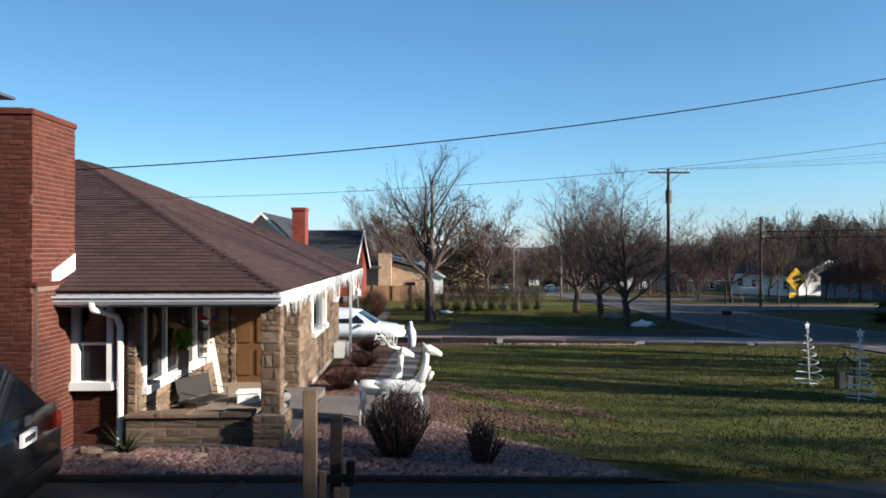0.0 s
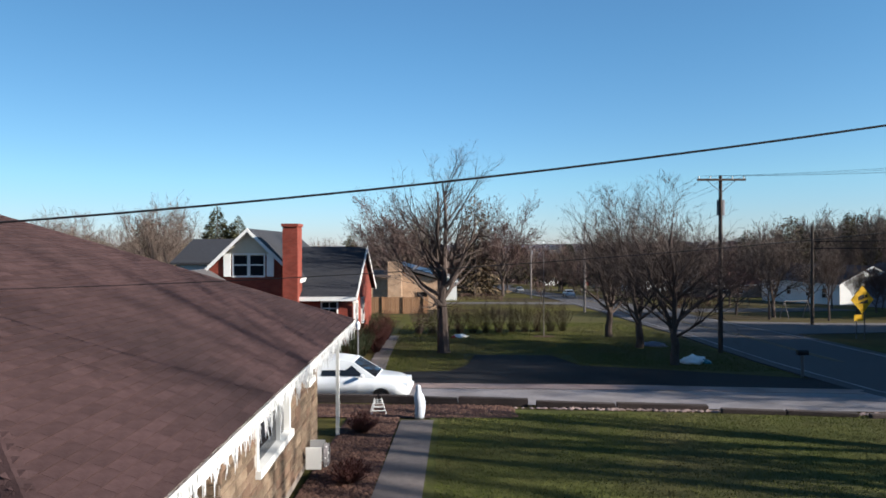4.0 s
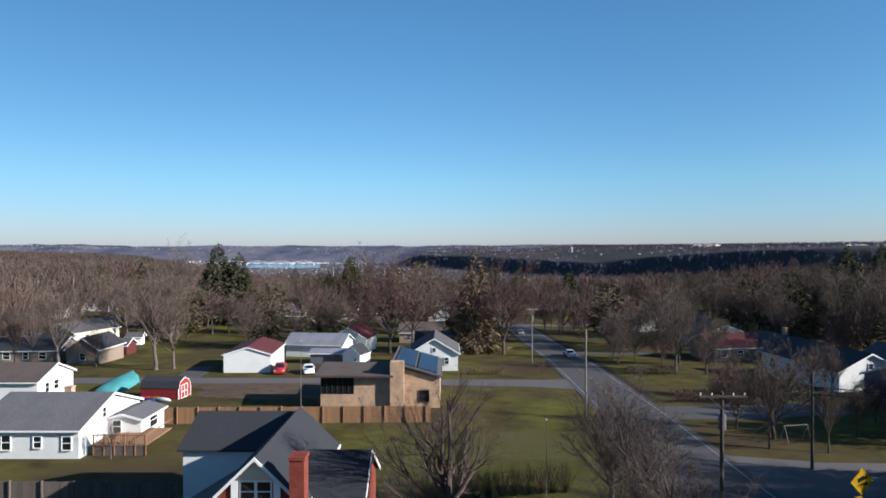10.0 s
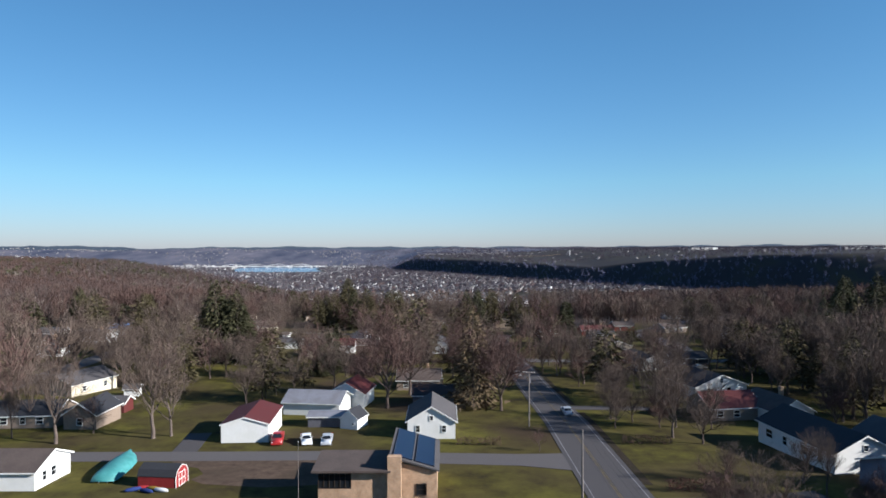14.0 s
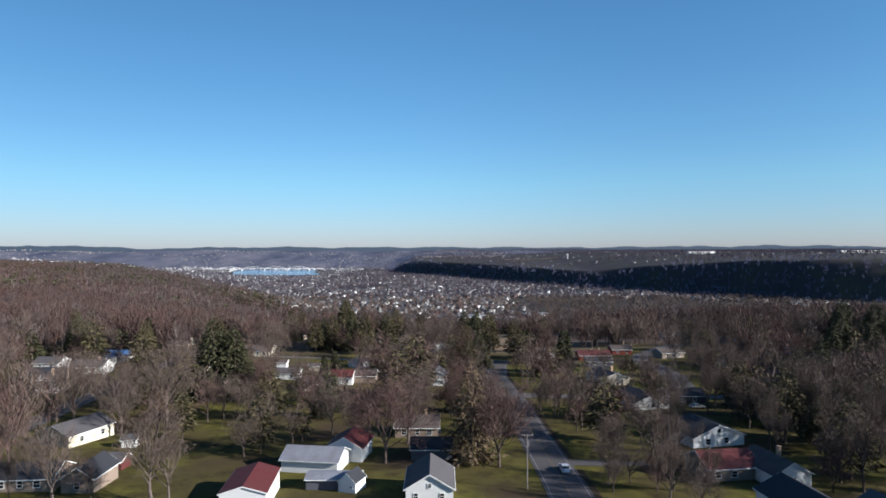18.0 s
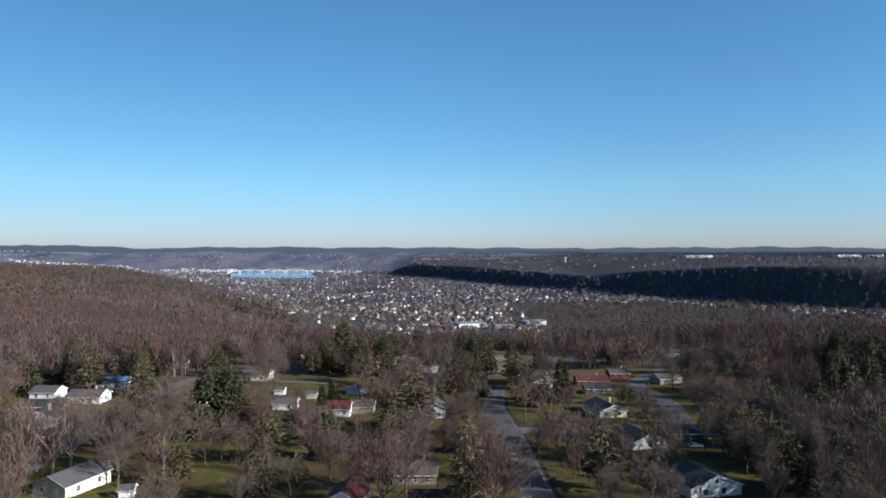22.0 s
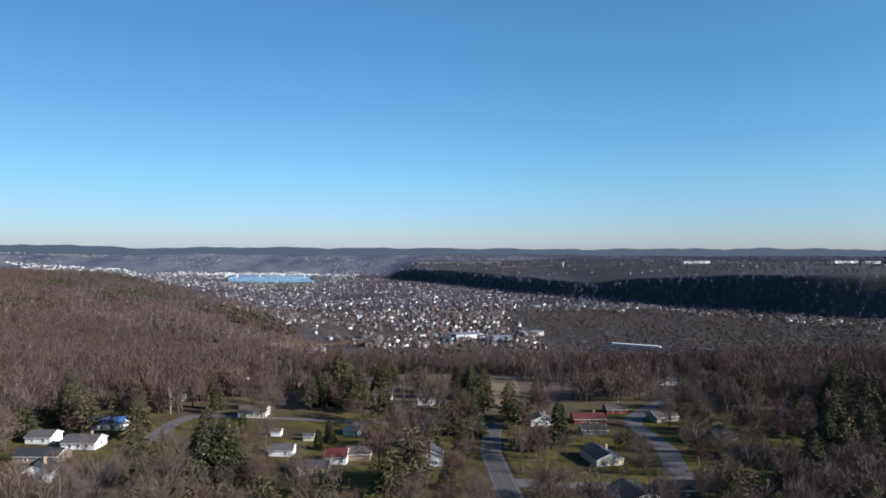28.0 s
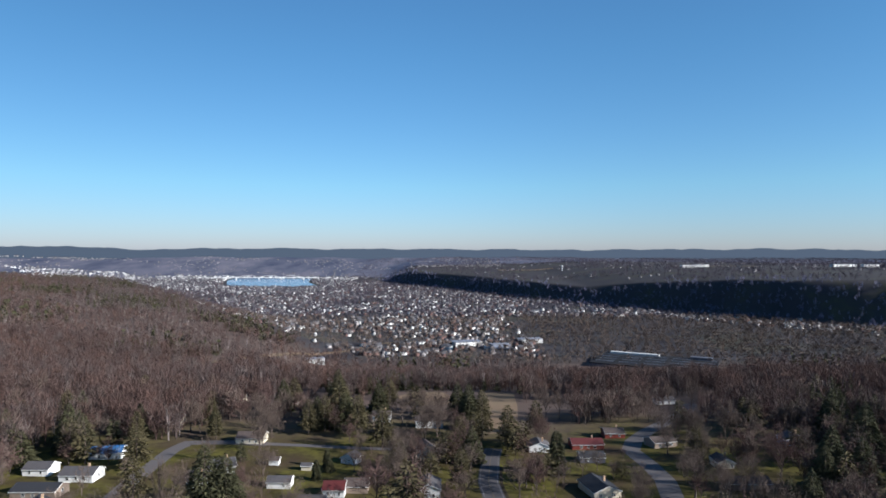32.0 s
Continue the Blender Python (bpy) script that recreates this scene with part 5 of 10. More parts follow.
def gable_block(x0, x1, y0, y1, z0, ze, za, wall, roof, over=0.3, upper=None, ridge=None):
    """A block with its gable to the front: x0 to x1, eaves at ze, apex at za."""
    xm = (x0 + x1) / 2 if ridge is None else ridge
    bm = bmesh.new()
    a = [bm.verts.new((x, y0, z)) for x, z in ((x0, z0), (x1, z0), (x1, ze), (xm, za), (x0, ze))]
    b = [bm.verts.new((x, y1, z)) for x, z in ((x0, z0), (x1, z0), (x1, ze), (xm, za), (x0, ze))]
    bm.faces.new(a)
    bm.faces.new(b[::-1])
    for i in (0, 1, 4):
        j = (i + 1) % 5
        bm.faces.new((a[i], b[i], b[j], a[j]))
    rh("wall", bm, wall)
    for s, xe in ((-1, x0), (1, x1)):
        k = (za - ze) / (xm - xe)
        xo = xe + s * over
        zo = ze - abs(k) * over
        bm = bmesh.new()
        slab(bm, [(xo, y0 - over, zo), (xm, y0 - over, za), (xm, y1, za), (xo, y1, zo)], (0, 0, 0.13))
        rh("roof", bm, roof)
        bm = bmesh.new()
        slab(bm, [(xo, y0 - over - 0.03, zo - 0.08), (xm, y0 - over - 0.03, za - 0.06), (xm, y0 - over - 0.03, za + 0.15), (xo, y0 - over - 0.03, zo + 0.15)], (0, 0.05, 0))
        box(bm, xo - 0.06 if s < 0 else xo - 0.02, xo + 0.02 if s < 0 else xo + 0.06, y0 - over, y1, zo - 0.1, zo + 0.12)
        rh("fascia", bm, RT, "white rake board and gutter")


gable_block(-15.4, -10.0, 31.3, 38, -0.4, 3.15, 4.8, RBK, M["roof_grey"], 0.3)
gable_block(-12.9, -7.9, 33.6, 44.2, -0.4, 4.6, 7.0, RBK, M["roof_dark"], 0.35)
rh("siding", boxm((-11.55, -9.2, 33.56, 33.62, 5.65, 5.75)), M["siding_cream"], "cream siding in the gable")
bm = bmesh.new()
slab(bm, [(-11.75, 33.56, 5.72), (-9.05, 33.56, 5.72), (-10.4, 33.56, 6.98)], (0, 0.04, 0))
rh("siding", bm, M["siding_cream"], "cream siding in the gable")
# right-hand body with the roof falling towards the front
bm = bmesh.new()
prof = [(33.4, -0.4), (42, -0.4), (42, 3.5), (37.7, 6.0), (33.4, 3.5)]
a = [bm.verts.new((-8.2, y, z)) for y, z in prof]
b = [bm.verts.new((-4.7, y, z)) for y, z in prof]
bm.faces.new(a[::-1])
bm.faces.new(b)
for i in (0, 1, 4):
    j = (i + 1) % 5
    bm.faces.new((a[i], b[i], b[j], a[j]))
rh("wall", bm, RBK)
for y0, z0, y1, z1 in ((33.05, 3.3, 37.7, 6.0), (42.35, 3.3, 37.7, 6.0)):
    bm = bmesh.new()
    slab(bm, [(-8.4, y0, z0), (-4.45, y0, z0), (-4.45, y1, z1), (-8.4, y1, z1)], (0, 0, 0.13))
    rh("roof", bm, M["roof_dark"])
bm = boxm((-7.9, -4.42, 32.95, 33.05, 3.2, 3.42))
slab(bm, [(-4.45, 33.05, 3.2), (-4.45, 37.7, 5.9), (-4.45, 37.7, 6.15), (-4.45, 33.05, 3.45)], (0.05, 0, 0))
slab(bm, [(-4.45, 42.35, 3.2), (-4.45, 37.7, 5.9), (-4.45, 37.7, 6.15), (-4.45, 42.35, 3.45)], (0.05, 0, 0))
rh("fascia", bm, RT, "white gutter and rake board")
# rear wing with pale siding
bm = bmesh.new()
prof = [(41, -0.6), (48, -0.6), (48, 5.1), (44.5, 6.6), (41, 5.1)]
a = [bm.verts.new((-17.6, y, z)) for y, z in prof]
b = [bm.verts.new((-10.2, y, z)) for y, z in prof]
bm.faces.new(a[::-1])
bm.faces.new(b)
for i in (0, 1, 4):
    j = (i + 1) % 5
    bm.faces.new((a[i], b[i], b[j], a[j]))
rh("wall", bm, M["siding_white"], "white siding of the rear wing")
for y0, y1 in ((40.7, 44.5), (48.3, 44.5)):
    bm = bmesh.new()
    slab(bm, [(-17.9, y0, 4.97), (-10.2, y0, 4.97), (-10.2, y1, 6.6), (-17.9, y1, 6.6)], (0, 0, 0.13))
    rh("roof", bm, M["roof_dark"])
rh("chimney", boxm((-8.3, -7.5, 32.6, 33.6, -0.4, 7.2), (-8.36, -7.44, 32.54, 33.66, 7.2, 7.36)), RBK, "tall red brick chimney")
for x, z, w, h, y in ((-8.95, 1.75, 0.75, 1.35, 33.6), (-5.95, 1.75, 0.8, 1.35, 33.4)):
    house_window = window_at(RH, x, y, z, w, h, 0, RT)
    part("muntin", boxm((-0.018, 0.018, -0.06, 0.0, 0, h), (-w / 2, -0.018, -0.06, 0.0, h * 0.74, h * 0.77), (0.018, w / 2, -0.06, 0.0, h * 0.74, h * 0.77), (-w / 2, -0.018, -0.06, 0.0, h * 0.24, h * 0.27), (0.018, w / 2, -0.06, 0.0, h * 0.24, h * 0.27)), RT, house_window)
for x in (-10.85, -9.95):
    window_at(RH, x, 33.6, 4.55, 0.75, 1.15, 0, RT)
for x in (-11.58, -9.22):
    rh("shutter", boxm((x - 0.19, x + 0.19, 33.5, 33.58, 4.5, 5.75)), RT)
for x in (-14.05, -13.15, -11.25):
    window_at(RH, x, 31.3, 2.25, 0.78, 0.55, 0, RT, None, False)
rh("vent", boxm((-12.86, -12.54, 31.24, 31.3, 4.12, 4.4)), M["steel"], "small louvred gable vent")
for i in range(5):
    rh("louvre", boxm((-12.84, -12.56, 31.21, 31.24, 4.15 + i * 0.05, 4.17 + i * 0.05)), M["siding_grey"])
rh("downspout", tubem([(-9.82, 31.12, 3.0), (-9.96, 31.22, 2.7), (-9.96, 31.24, 0.0)], 0.05, 6), RT, "white corner downspout")
rh("downspout", tubem([(-4.62, 33.2, 3.2), (-4.62, 33.34, 2.9), (-4.62, 33.34, 0.0)], 0.05, 6), RT, "white corner downspout")
rh("meter", boxm((-5.25, -5.0, 33.28, 33.4, 1.45, 1.8), (-5.2, -5.05, 33.24, 33.28, 1.55, 1.72)), M["roof_metal"], "grey electric meter box")
for x in (-14.75, -12.45, -11.95, -10.58):
    rh("shutter", boxm((x - 0.2, x + 0.2, 31.2, 31.28, 2.2, 2.86)), RT)
window_at(RH, -4.7, 34.6, 1.6, 0.8, 1.4, 90, RT)
window_at(RH, -4.7, 37.2, 1.6, 0.8, 1.4, 90, RT)
# screened sun porch
PORCH = thing("sun_porch", -17.0, 31.6, 0, 0, "white screened porch with a pale metal roof", "porch")
bm = bmesh.new()
slab(bm, [(-1.9, -0.2, 2.25), (1.6, -0.2, 2.25), (1.6, 5.2, 3.0), (-1.9, 5.2, 3.0)], (0, 0, 0.12))
part("roof", bm, M["roof_metal"], PORCH)
part("wall", boxm((-1.65, 1.55, 0.0, 0.12, -0.3, 0.75), (-1.65, -1.53, 0.12, 5, -0.3, 0.75), (-1.65, 1.55, 0.0, 0.12, 2.05, 2.3)), M["siding_white"], PORCH)
for i in range(7):
    part("post", boxm((-1.65 + i * 0.515, -1.57 + i * 0.515, 0.0, 0.1, 0.75, 2.05)), RT, PORCH)
for i in range(6):
    part("screen", boxm((-1.56 + i * 0.515, -1.14 + i * 0.515, 0.05, 0.07, 0.75, 2.05)), M["glass_dark"], PORCH)

# ---- houses along the fence line and the first street ----
gable_house("house", -38.6, 61.8, 0, 10, 11.4, 2.75, 2.0, M["siding_white"], M["roof_pale"], "white one-storey house with a grey shingle roof", "x", 0.3,
            (("s", -2.6, 0.9, 0.8, 1.3), ("s", -1.7, 0.9, 0.8, 1.3), ("s", 1.2, 1.1, 0.7, 1.0), ("s", 3.9, 0.9, 0.8, 1.2), ("e", -1.5, 2.8, 0.6, 0.9)), base=-0.85, chimney=(0.2, 0.9, 0.7, 5.3))
M["timber_dark"] = mat("timber_dark", (0.05, 0.035, 0.025), (0.09, 0.065, 0.045), 6, 0.8, 0.2)
TH = thing("tan_brick_house", -8, 81, -1.9, 0, "low tan brick house with solar panels and a broad chimney", "house")
part("wall", boxm((-7.6, 1.2, -3.6, 2.0, -0.6, 2.6)), M["siding_tan"], TH, "dark clerestory wall")
part("wall", boxm((-7.6, 1.4, -3.8, -3.55, -0.6, 2.0), (-3.4, 1.4, -3.8, -3.55, 2.0, 4.3)), M["brick_tan"], TH, "tan brick wall")
part("window_band", boxm((-7.6, -3.45, -3.72, -3.6, 2.05, 4.22)), M["glass_dark"], TH, "dark band of clerestory glass")
for i in range(7):
    part("mullion", boxm((-7.6 + i * 0.68, -7.52 + i * 0.68, -3.78, -3.72, 2.0, 4.25)), M["timber_dark"], TH)
bm = bmesh.new()
slab(bm, [(-8.3, -4.6, 4.3), (1.6, -4.6, 4.3), (1.6, 2.2, 4.75), (-8.3, 2.2, 4.75)], (0, 0, 0.25))
part("roof", bm, M["roof_brown"], TH)
# wing whose roof falls to the east and carries the panels
bm = bmesh.new()
slab(bm, [(1.3, -3.4, 5.85), (7.7, -3.4, 4.0), (7.7, 9.0, 4.0), (1.3, 9.0, 5.85)], (0, 0, 0.22))
part("roof", bm, M["roof_grey"], TH)
for x0, x1 in ((1.9, 4.2), (4.7, 7.0)):
    z0, z1 = 6.12 - (x0 - 1.3) * 0.289, 6.12 - (x1 - 1.3) * 0.289
    bm = bmesh.new()
    slab(bm, [(x0, -2.8, z0), (x1, -2.8, z1), (x1, 8.6, z1), (x0, 8.6, z0)], (0, 0, 0.1))
    pnl = part("solar_panel", bm, M["panel_blue"], TH, "dark blue solar panel")
    part("panel_frame", boxm((x0 - 0.07, x0, -2.85, 8.65, z0 - 0.05, z0 + 0.16), (x1, x1 + 0.07, -2.85, 8.65, z1 - 0.05, z1 + 0.16)), M["steel"], pnl)
bm = bmesh.new()
slab(bm, [(1.4, -3.0, -0.6), (7.4, -3.0, -0.6), (7.4, -3.0, 3.9), (1.4, -3.0, 5.4)], (0, 12.0, 0))
bmesh.ops.recalc_face_normals(bm, faces=bm.faces[:])
part("wall", bm, M["brick_tan"], TH, "tan brick wall of the wing")
part("wall", boxm((-7.4, 1.2, -3.4, 1.9, 2.6, 4.3)), M["siding_tan"], TH, "upper wall under the roof")
window_at(TH, 5.4, -3.0, 1.0, 1.2, 1.3, 0, M["timber_dark"])
part("chimney", boxm((1.2, 2.9, -4.4, -3.45, -0.6, 6.25)), M["brick_tan"], TH, "broad tan brick chimney")
gable_house("garage", -34.4, 111.8, 4, 8.0, 12.0, 3.1, 1.2, M["siding_white"], M["roof_red"], "white metal garage with a dark red roof", "y", 0.2, base=-3.0, category="garage")
gable_house("house", -1.9, 113.6, 0, 8.4, 11, 3.1, 2.5, M["siding_white"], M["roof_grey"], "white gabled house with a grey roof", "y", 0.35, (("s", -2.4, 1.2, 0.7, 1.1), ("s", 2.2, 1.2, 0.7, 1.1), ("s", 0, 3.3, 0.6, 0.7)), base=-3.1)
gable_house("garage", -20.5, 139.5, -8, 8, 9, 3.0, 2.2, M["siding_white"], M["roof_red"], "white outbuilding with a rust-red roof behind a barn", "y", 0.4, base=-4.4, category="garage")
gable_house("barn", -26.5, 131, -8, 12, 8, 2.7, 1.7, M["siding_white"], M["roof_metal"], "white barn with a pale metal roof", "x", 0.4, base=-4.2, category="barn")
gable_house("house", 60.2, 97.5, 6, 9.6, 18, 3.2, 2.4, M["siding_white"], M["roof_dark"], "long white house with a near-black roof", "y", 0.4, (("w", 6, 1, 1, 1.3), ("w", 2.5, 1, 1, 1.3), ("w", -2, 1, 1, 1.3), ("w", -6, 1, 1.6, 1.3), ("s", 0, 3.4, 0.7, 0.8)), base=-2.4)
gable_house("garage", 70.5, 93, 12, 9.5, 11, 3.2, 2.4, M["siding_white"], M["roof_grey"], "white garage wing with a grey roof", "y", 0.4, base=-2.2, category="garage")
gable_house("house", 62.5, 80.5, 8, 9, 9, 3.2, 1.8, M["siding_blue"], M["roof_dark"], "pale blue house with a near-black roof", "x", 0.4, (("s", -2.5, 1, 0.9, 1.2), ("s", 1.5, 1, 0.9, 1.2)), base=-1.9)
for kind, x, y, h in (("yard", 0.25, 35.9, 11.6), ("spread", 12.1, 31.4, 9.2), ("spread", 12.3, 37.8, 9.6), ("spread", 11.9, 43.4, 10.3)):
    tree(kind, x, y, h, wide=1.12 if kind == "spread" else 1.0)


def utility_pole(x, y, height, arm=None, turn=0.0, material=None, label="", can=False, r=0.14):
    ob = thing("utility_pole", x, y, gz(x, y), turn, label or "tall dark wooden utility pole with a crossarm", "utility pole", "utility poles")
    part("post", tubem([(0, 0, -0.4), (0, 0, height * 0.5), (0, 0, height)], [r, r * 0.85, r * 0.65], 10), material or M["pole_wood"], ob)
    if arm:
        part("crossarm", boxm((-arm / 2, arm / 2, -0.16, -0.06, height - 0.32, height - 0.2)), material or M["pole_wood"], ob)
        for u in (-0.92, -0.45, 0.45, 0.92):
            part("insulator", tubem([(u * arm / 2, -0.11, height - 0.2), (u * arm / 2, -0.11, height - 0.05)], [0.03, 0.045], 8), M["trim_white"], ob)
        for s in (-1, 1):
            part("brace", tubem([(0, -0.1, height - 1.0), (s * arm * 0.3, -0.1, height - 0.28)], 0.02, 5), M["steel"], ob)
    if can:
        part("transformer", tubem([(0.16, 0.32, height - 2.3), (0.16, 0.32, height - 1.4)], [0.22, 0.22], 12), M["siding_grey"], ob, "grey transformer can")
    return ob


utility_pole(16.3, 35.6, 10.3, 2.8, can=True)
utility_pole(31.9, 53.1, 8.6, None)
utility_pole(16.6, 72.2, 10.5, None, material=M["pole_grey"], label="pale weathered utility pole beside the road")
utility_pole(16.5, 117, 10.5, 2.2, material=M["pole_grey"], label="pale utility pole with a crossarm and transformers", can=True)

# ---- the near yard: drives, beds, walks ----
def sheet(name, pts, material, lift, label, category, sub=1.0):
    """A flat patch on the land with the outline pts, cut fine enough to follow it."""
    bm = bmesh.new()
    vs = [bm.verts.new((x, y, 0)) for x, y in pts]
    f = bm.faces.new(vs)
    if f.normal.z < 0:
        f.normal_flip()
    bm.normal_update()
    xs, ys = [p[0] for p in pts], [p[1] for p in pts]
    for axis, lo, hi in ((0, min(xs), max(xs)), (1, min(ys), max(ys))):
        k = math.ceil(lo / sub) * sub
        while k < hi:
            co = (k, 0, 0) if axis == 0 else (0, k, 0)
            no = (1, 0, 0) if axis == 0 else (0, 1, 0)
            bmesh.ops.bisect_plane(bm, geom=bm.verts[:] + bm.edges[:] + bm.faces[:], plane_co=co, plane_no=no)
            k += sub
    for v in bm.verts:
        v.co.z = gz(v.co.x, v.co.y) + lift
    bm.normal_update()
    if sum(f.normal.z for f in bm.faces) < 0:
        bmesh.ops.reverse_faces(bm, faces=bm.faces[:])
    return tagged(link(name, bm, material), label, category, kind="structure")


def blob(cx, cy, rx, ry, n=22, wob=0.08, seed=1, turn=0.0):
    rng = random.Random(seed)
    ph = [rng.uniform(0, 6.28) for _ in range(3)]
    out = []
    for i in range(n):
        a = 2 * math.pi * i / n
        r = 1 + wob * (math.sin(2 * a + ph[0]) + math.sin(3 * a + ph[1]) + 0.6 * math.sin(5 * a + ph[2]))
        x, y = rx * r * math.cos(a), ry * r * math.sin(a)
        out.append((cx + x * math.cos(turn) - y * math.sin(turn), cy + x * math.sin(turn) + y * math.cos(turn)))
    return out


M["drive"] = mat("drive", (0.045, 0.042, 0.041), (0.08, 0.076, 0.072), 8, 0.9, 0.3, (0.11, 0.1, 0.092), 0.5, 0.5, bump_scale=70)
sheet("lawn", [(-0.1, 3.4), (4.5, 2.3), (16.2, 1.9), (16.2, 18.6), (12.0, 18.9), (2.5, 20.0), (-0.1, 18.6)], M["grass_mown"], 0.02, "mown winter lawn of green and straw grass", "lawn")
sheet("driveway", [(-14, -12), (16.2, -12), (16.2, 1.75), (4, 1.75), (-14, 2.05)], M["drive"], 0.03, "worn grey asphalt driveway with cracks", "driveway")
sheet("planting_bed", [(-6, 2.12), (3.6, 1.82), (2.2, 2.9), (0.9, 4.6), (0.75, 8.0), (0.25, 8.4), (0.2, 5.9), (-1.4, 5.8), (-1.9, 3.6), (-6, 3.9)], M["mulch"], 0.035, "bed of reddish-brown river gravel and bark", "bed")
sheet("planting_bed", [(-2.45, 7.1), (-1.15, 7.15), (-1.0, 18.6), (-2.6, 18.6)], M["mulch"], 0.03, "bark bed along the stone wall", "bed")
sheet("walkway", [(-2.2, 5.75), (-0.15, 5.75), (0.02, 18.0), (-0.95, 18.0), (-1.1, 7.1), (-2.2, 7.0)], M["walk"], 0.05, "grey concrete garden walk", "walkway")
sheet("planting_bed", [(-6, 18.6), (2.4, 18.4), (2.6, 20.6), (-6, 21.3)], M["mulch"], 0.035, "bark bed beside the drive", "bed")
sheet("driveway", [(-12, 22.0), (0.5, 21.4), (4, 20.6), (9, 19.9), (17.2, 19.0), (18.4, 23.0), (8, 24.3), (-12, 25.2)], M["concrete"], 0.05, "pale concrete driveway between two lawns", "driveway")
sheet("gravel_strip", [(-10, 25.2), (8, 24.3), (16.6, 23.2), (16.9, 24.3), (8, 25.4), (-10, 26.4)], M["gravel"], 0.062, "strip of pinkish gravel between the drives", "gravel")
sheet("driveway", [(-20, 26.0), (8, 25.0), (17.4, 23.9), (17.6, 26.4), (11, 29.6), (7.2, 31.0), (6.3, 34.6), (2.0, 34.8), (1.5, 31.2), (0.6, 29.3), (-2.4, 28.9), (-4.0, 29.8), (-10, 30.6), (-20, 30.6)], M["black_asphalt"], 0.045, "fresh black asphalt driveway with a turning bay", "driveway")
sheet("lawn", [(-2.5, 29.0), (0.5, 29.4), (1.4, 31.3), (1.9, 34.9), (6.4, 34.7), (7.3, 31.2), (11, 29.8), (16.3, 27.3), (16.6, 50), (16, 66), (-4, 66), (-3.4, 34)], M["grass"], 0.025, "wide neighbouring lawn striped by tree shadows", "lawn", 2.0)
landing = link("landing", boxm((-1.84, 0.35, 5.05, 6.75, 1.2, 1.7), bevel=0.02), M["walk"])
tagged(landing, "flat concrete landing between porch and garden walk", "walkway", kind="structure")
sheet("bare_patch", [(-35.5, 86.5), (-33, 84.6), (-29, 84.0), (-24, 83.2), (-17, 84.2), (-16.2, 90), (-16.4, 95.0), (-21, 95.7), (-27, 95.5), (-32, 96), (-38, 95.2), (-42, 95.9), (-41, 93.2), (-36.5, 91.8), (-34.6, 89)], M["soil"], 0.03, "bare brown soil beside the tan house", "soil", 2.0)
strip("path", [(-3.0, 29.2), (-3.2, 34), (-3.4, 44)], 0.9, M["walk"], 0.05, "narrow concrete garden path", "path")


def timber_edge(pts, h, r, material, name="landscape_timber", label="dark landscape timber beside the drive"):
    for a, b in zip(pts, pts[1:]):
        ob = thing(name, a[0], a[1], gz(*a), math.degrees(math.atan2(b[1] - a[1], b[0] - a[0])), label, "edging", "landscape timbers")
        ln = math.hypot(b[0] - a[0], b[1] - a[1])
        part("beam", boxm((0.02, ln - 0.02, -r, r, -0.15, h), bevel=0.02), material, ob)


M["timber"] = mat("timber", (0.075, 0.055, 0.045), (0.13, 0.10, 0.085), 6, 0.95, 0.5, (0.05, 0.04, 0.035), 0.9, 0.5, stretch=(0.6, 4, 4))
timber_edge([(-5.0, 21.7), (-2.0, 21.5), (0.8, 21.0), (3.2, 20.7)], 0.3, 0.11, M["timber"])
timber_edge([(3.4, 20.5), (6.0, 20.1), (8.9, 19.75)], 0.24, 0.12, M["timber"])
timber_edge([(9.1, 19.3), (11.0, 19.0), (13.0, 18.6)], 0.18, 0.12, M["timber"])
timber_edge([(13.2, 18.4), (15.2, 18.3), (16.8, 18.1)], 0.15, 0.1, M["timber"])
timber_edge([(-6.0, 2.06), (-3.6, 2.0), (-1.2, 1.95), (1.2, 1.88), (3.2, 1.8)], 0.09, 0.045, M["timber"], label="low dark edging along the planting bed")
strip("crack", [(-2.6, 0.9), (-2.2, 1.3), (-2.15, 1.6), (-1.95, 1.95)], 0.03, M["black"], 0.036, "dark tar-filled crack in the driveway", "crack", step=0.3, depth=0.0)


def scatter_stones(name, label, area, n, size, material, seed):
    """Loose stones as one mesh."""
    rng = np.random.default_rng(seed)
    t = np.array([(-1, -0.6, 0), (1, -0.7, 0), (0.8, 0.8, 0), (-0.9, 0.7, 0), (0.1, 0.0, 0.9), (-0.3, -0.2, 0.7)], float)
    tf = np.array([(0, 1, 4), (1, 2, 4), (2, 3, 4), (3, 0, 5), (0, 4, 5), (4, 3, 5)])
    pts = []
    while len(pts) < n:
        x, y = rng.uniform(area[0], area[1]), rng.uniform(area[2], area[3])
        if area[4](x, y):
            pts.append((x, y))
    pts = np.array(pts)
    s = size * rng.uniform(0.5, 1.4, n)
    a = rng.uniform(0, 6.28, n)
    ca, sa = np.cos(a)[:, None], np.sin(a)[:, None]
    x = (t[None, :, 0] * ca - t[None, :, 1] * sa) * s[:, None] + pts[:, 0:1]
    y = (t[None, :, 0] * sa + t[None, :, 1] * ca) * s[:, None] + pts[:, 1:2]
    z = t[None, :, 2] * s[:, None] * 0.8 + ground(pts[:, 0], pts[:, 1])[:, None] + 0.035
    verts = np.stack([x, y, z], -1).reshape(-1, 3)
    loops = (tf[None] + (np.arange(n) * 6)[:, None, None]).ravel()
    return tagged(new(name, quick_mesh(name, verts, loops, np.full(n * 6, 3), material)), label, "stones", kind="stuff")


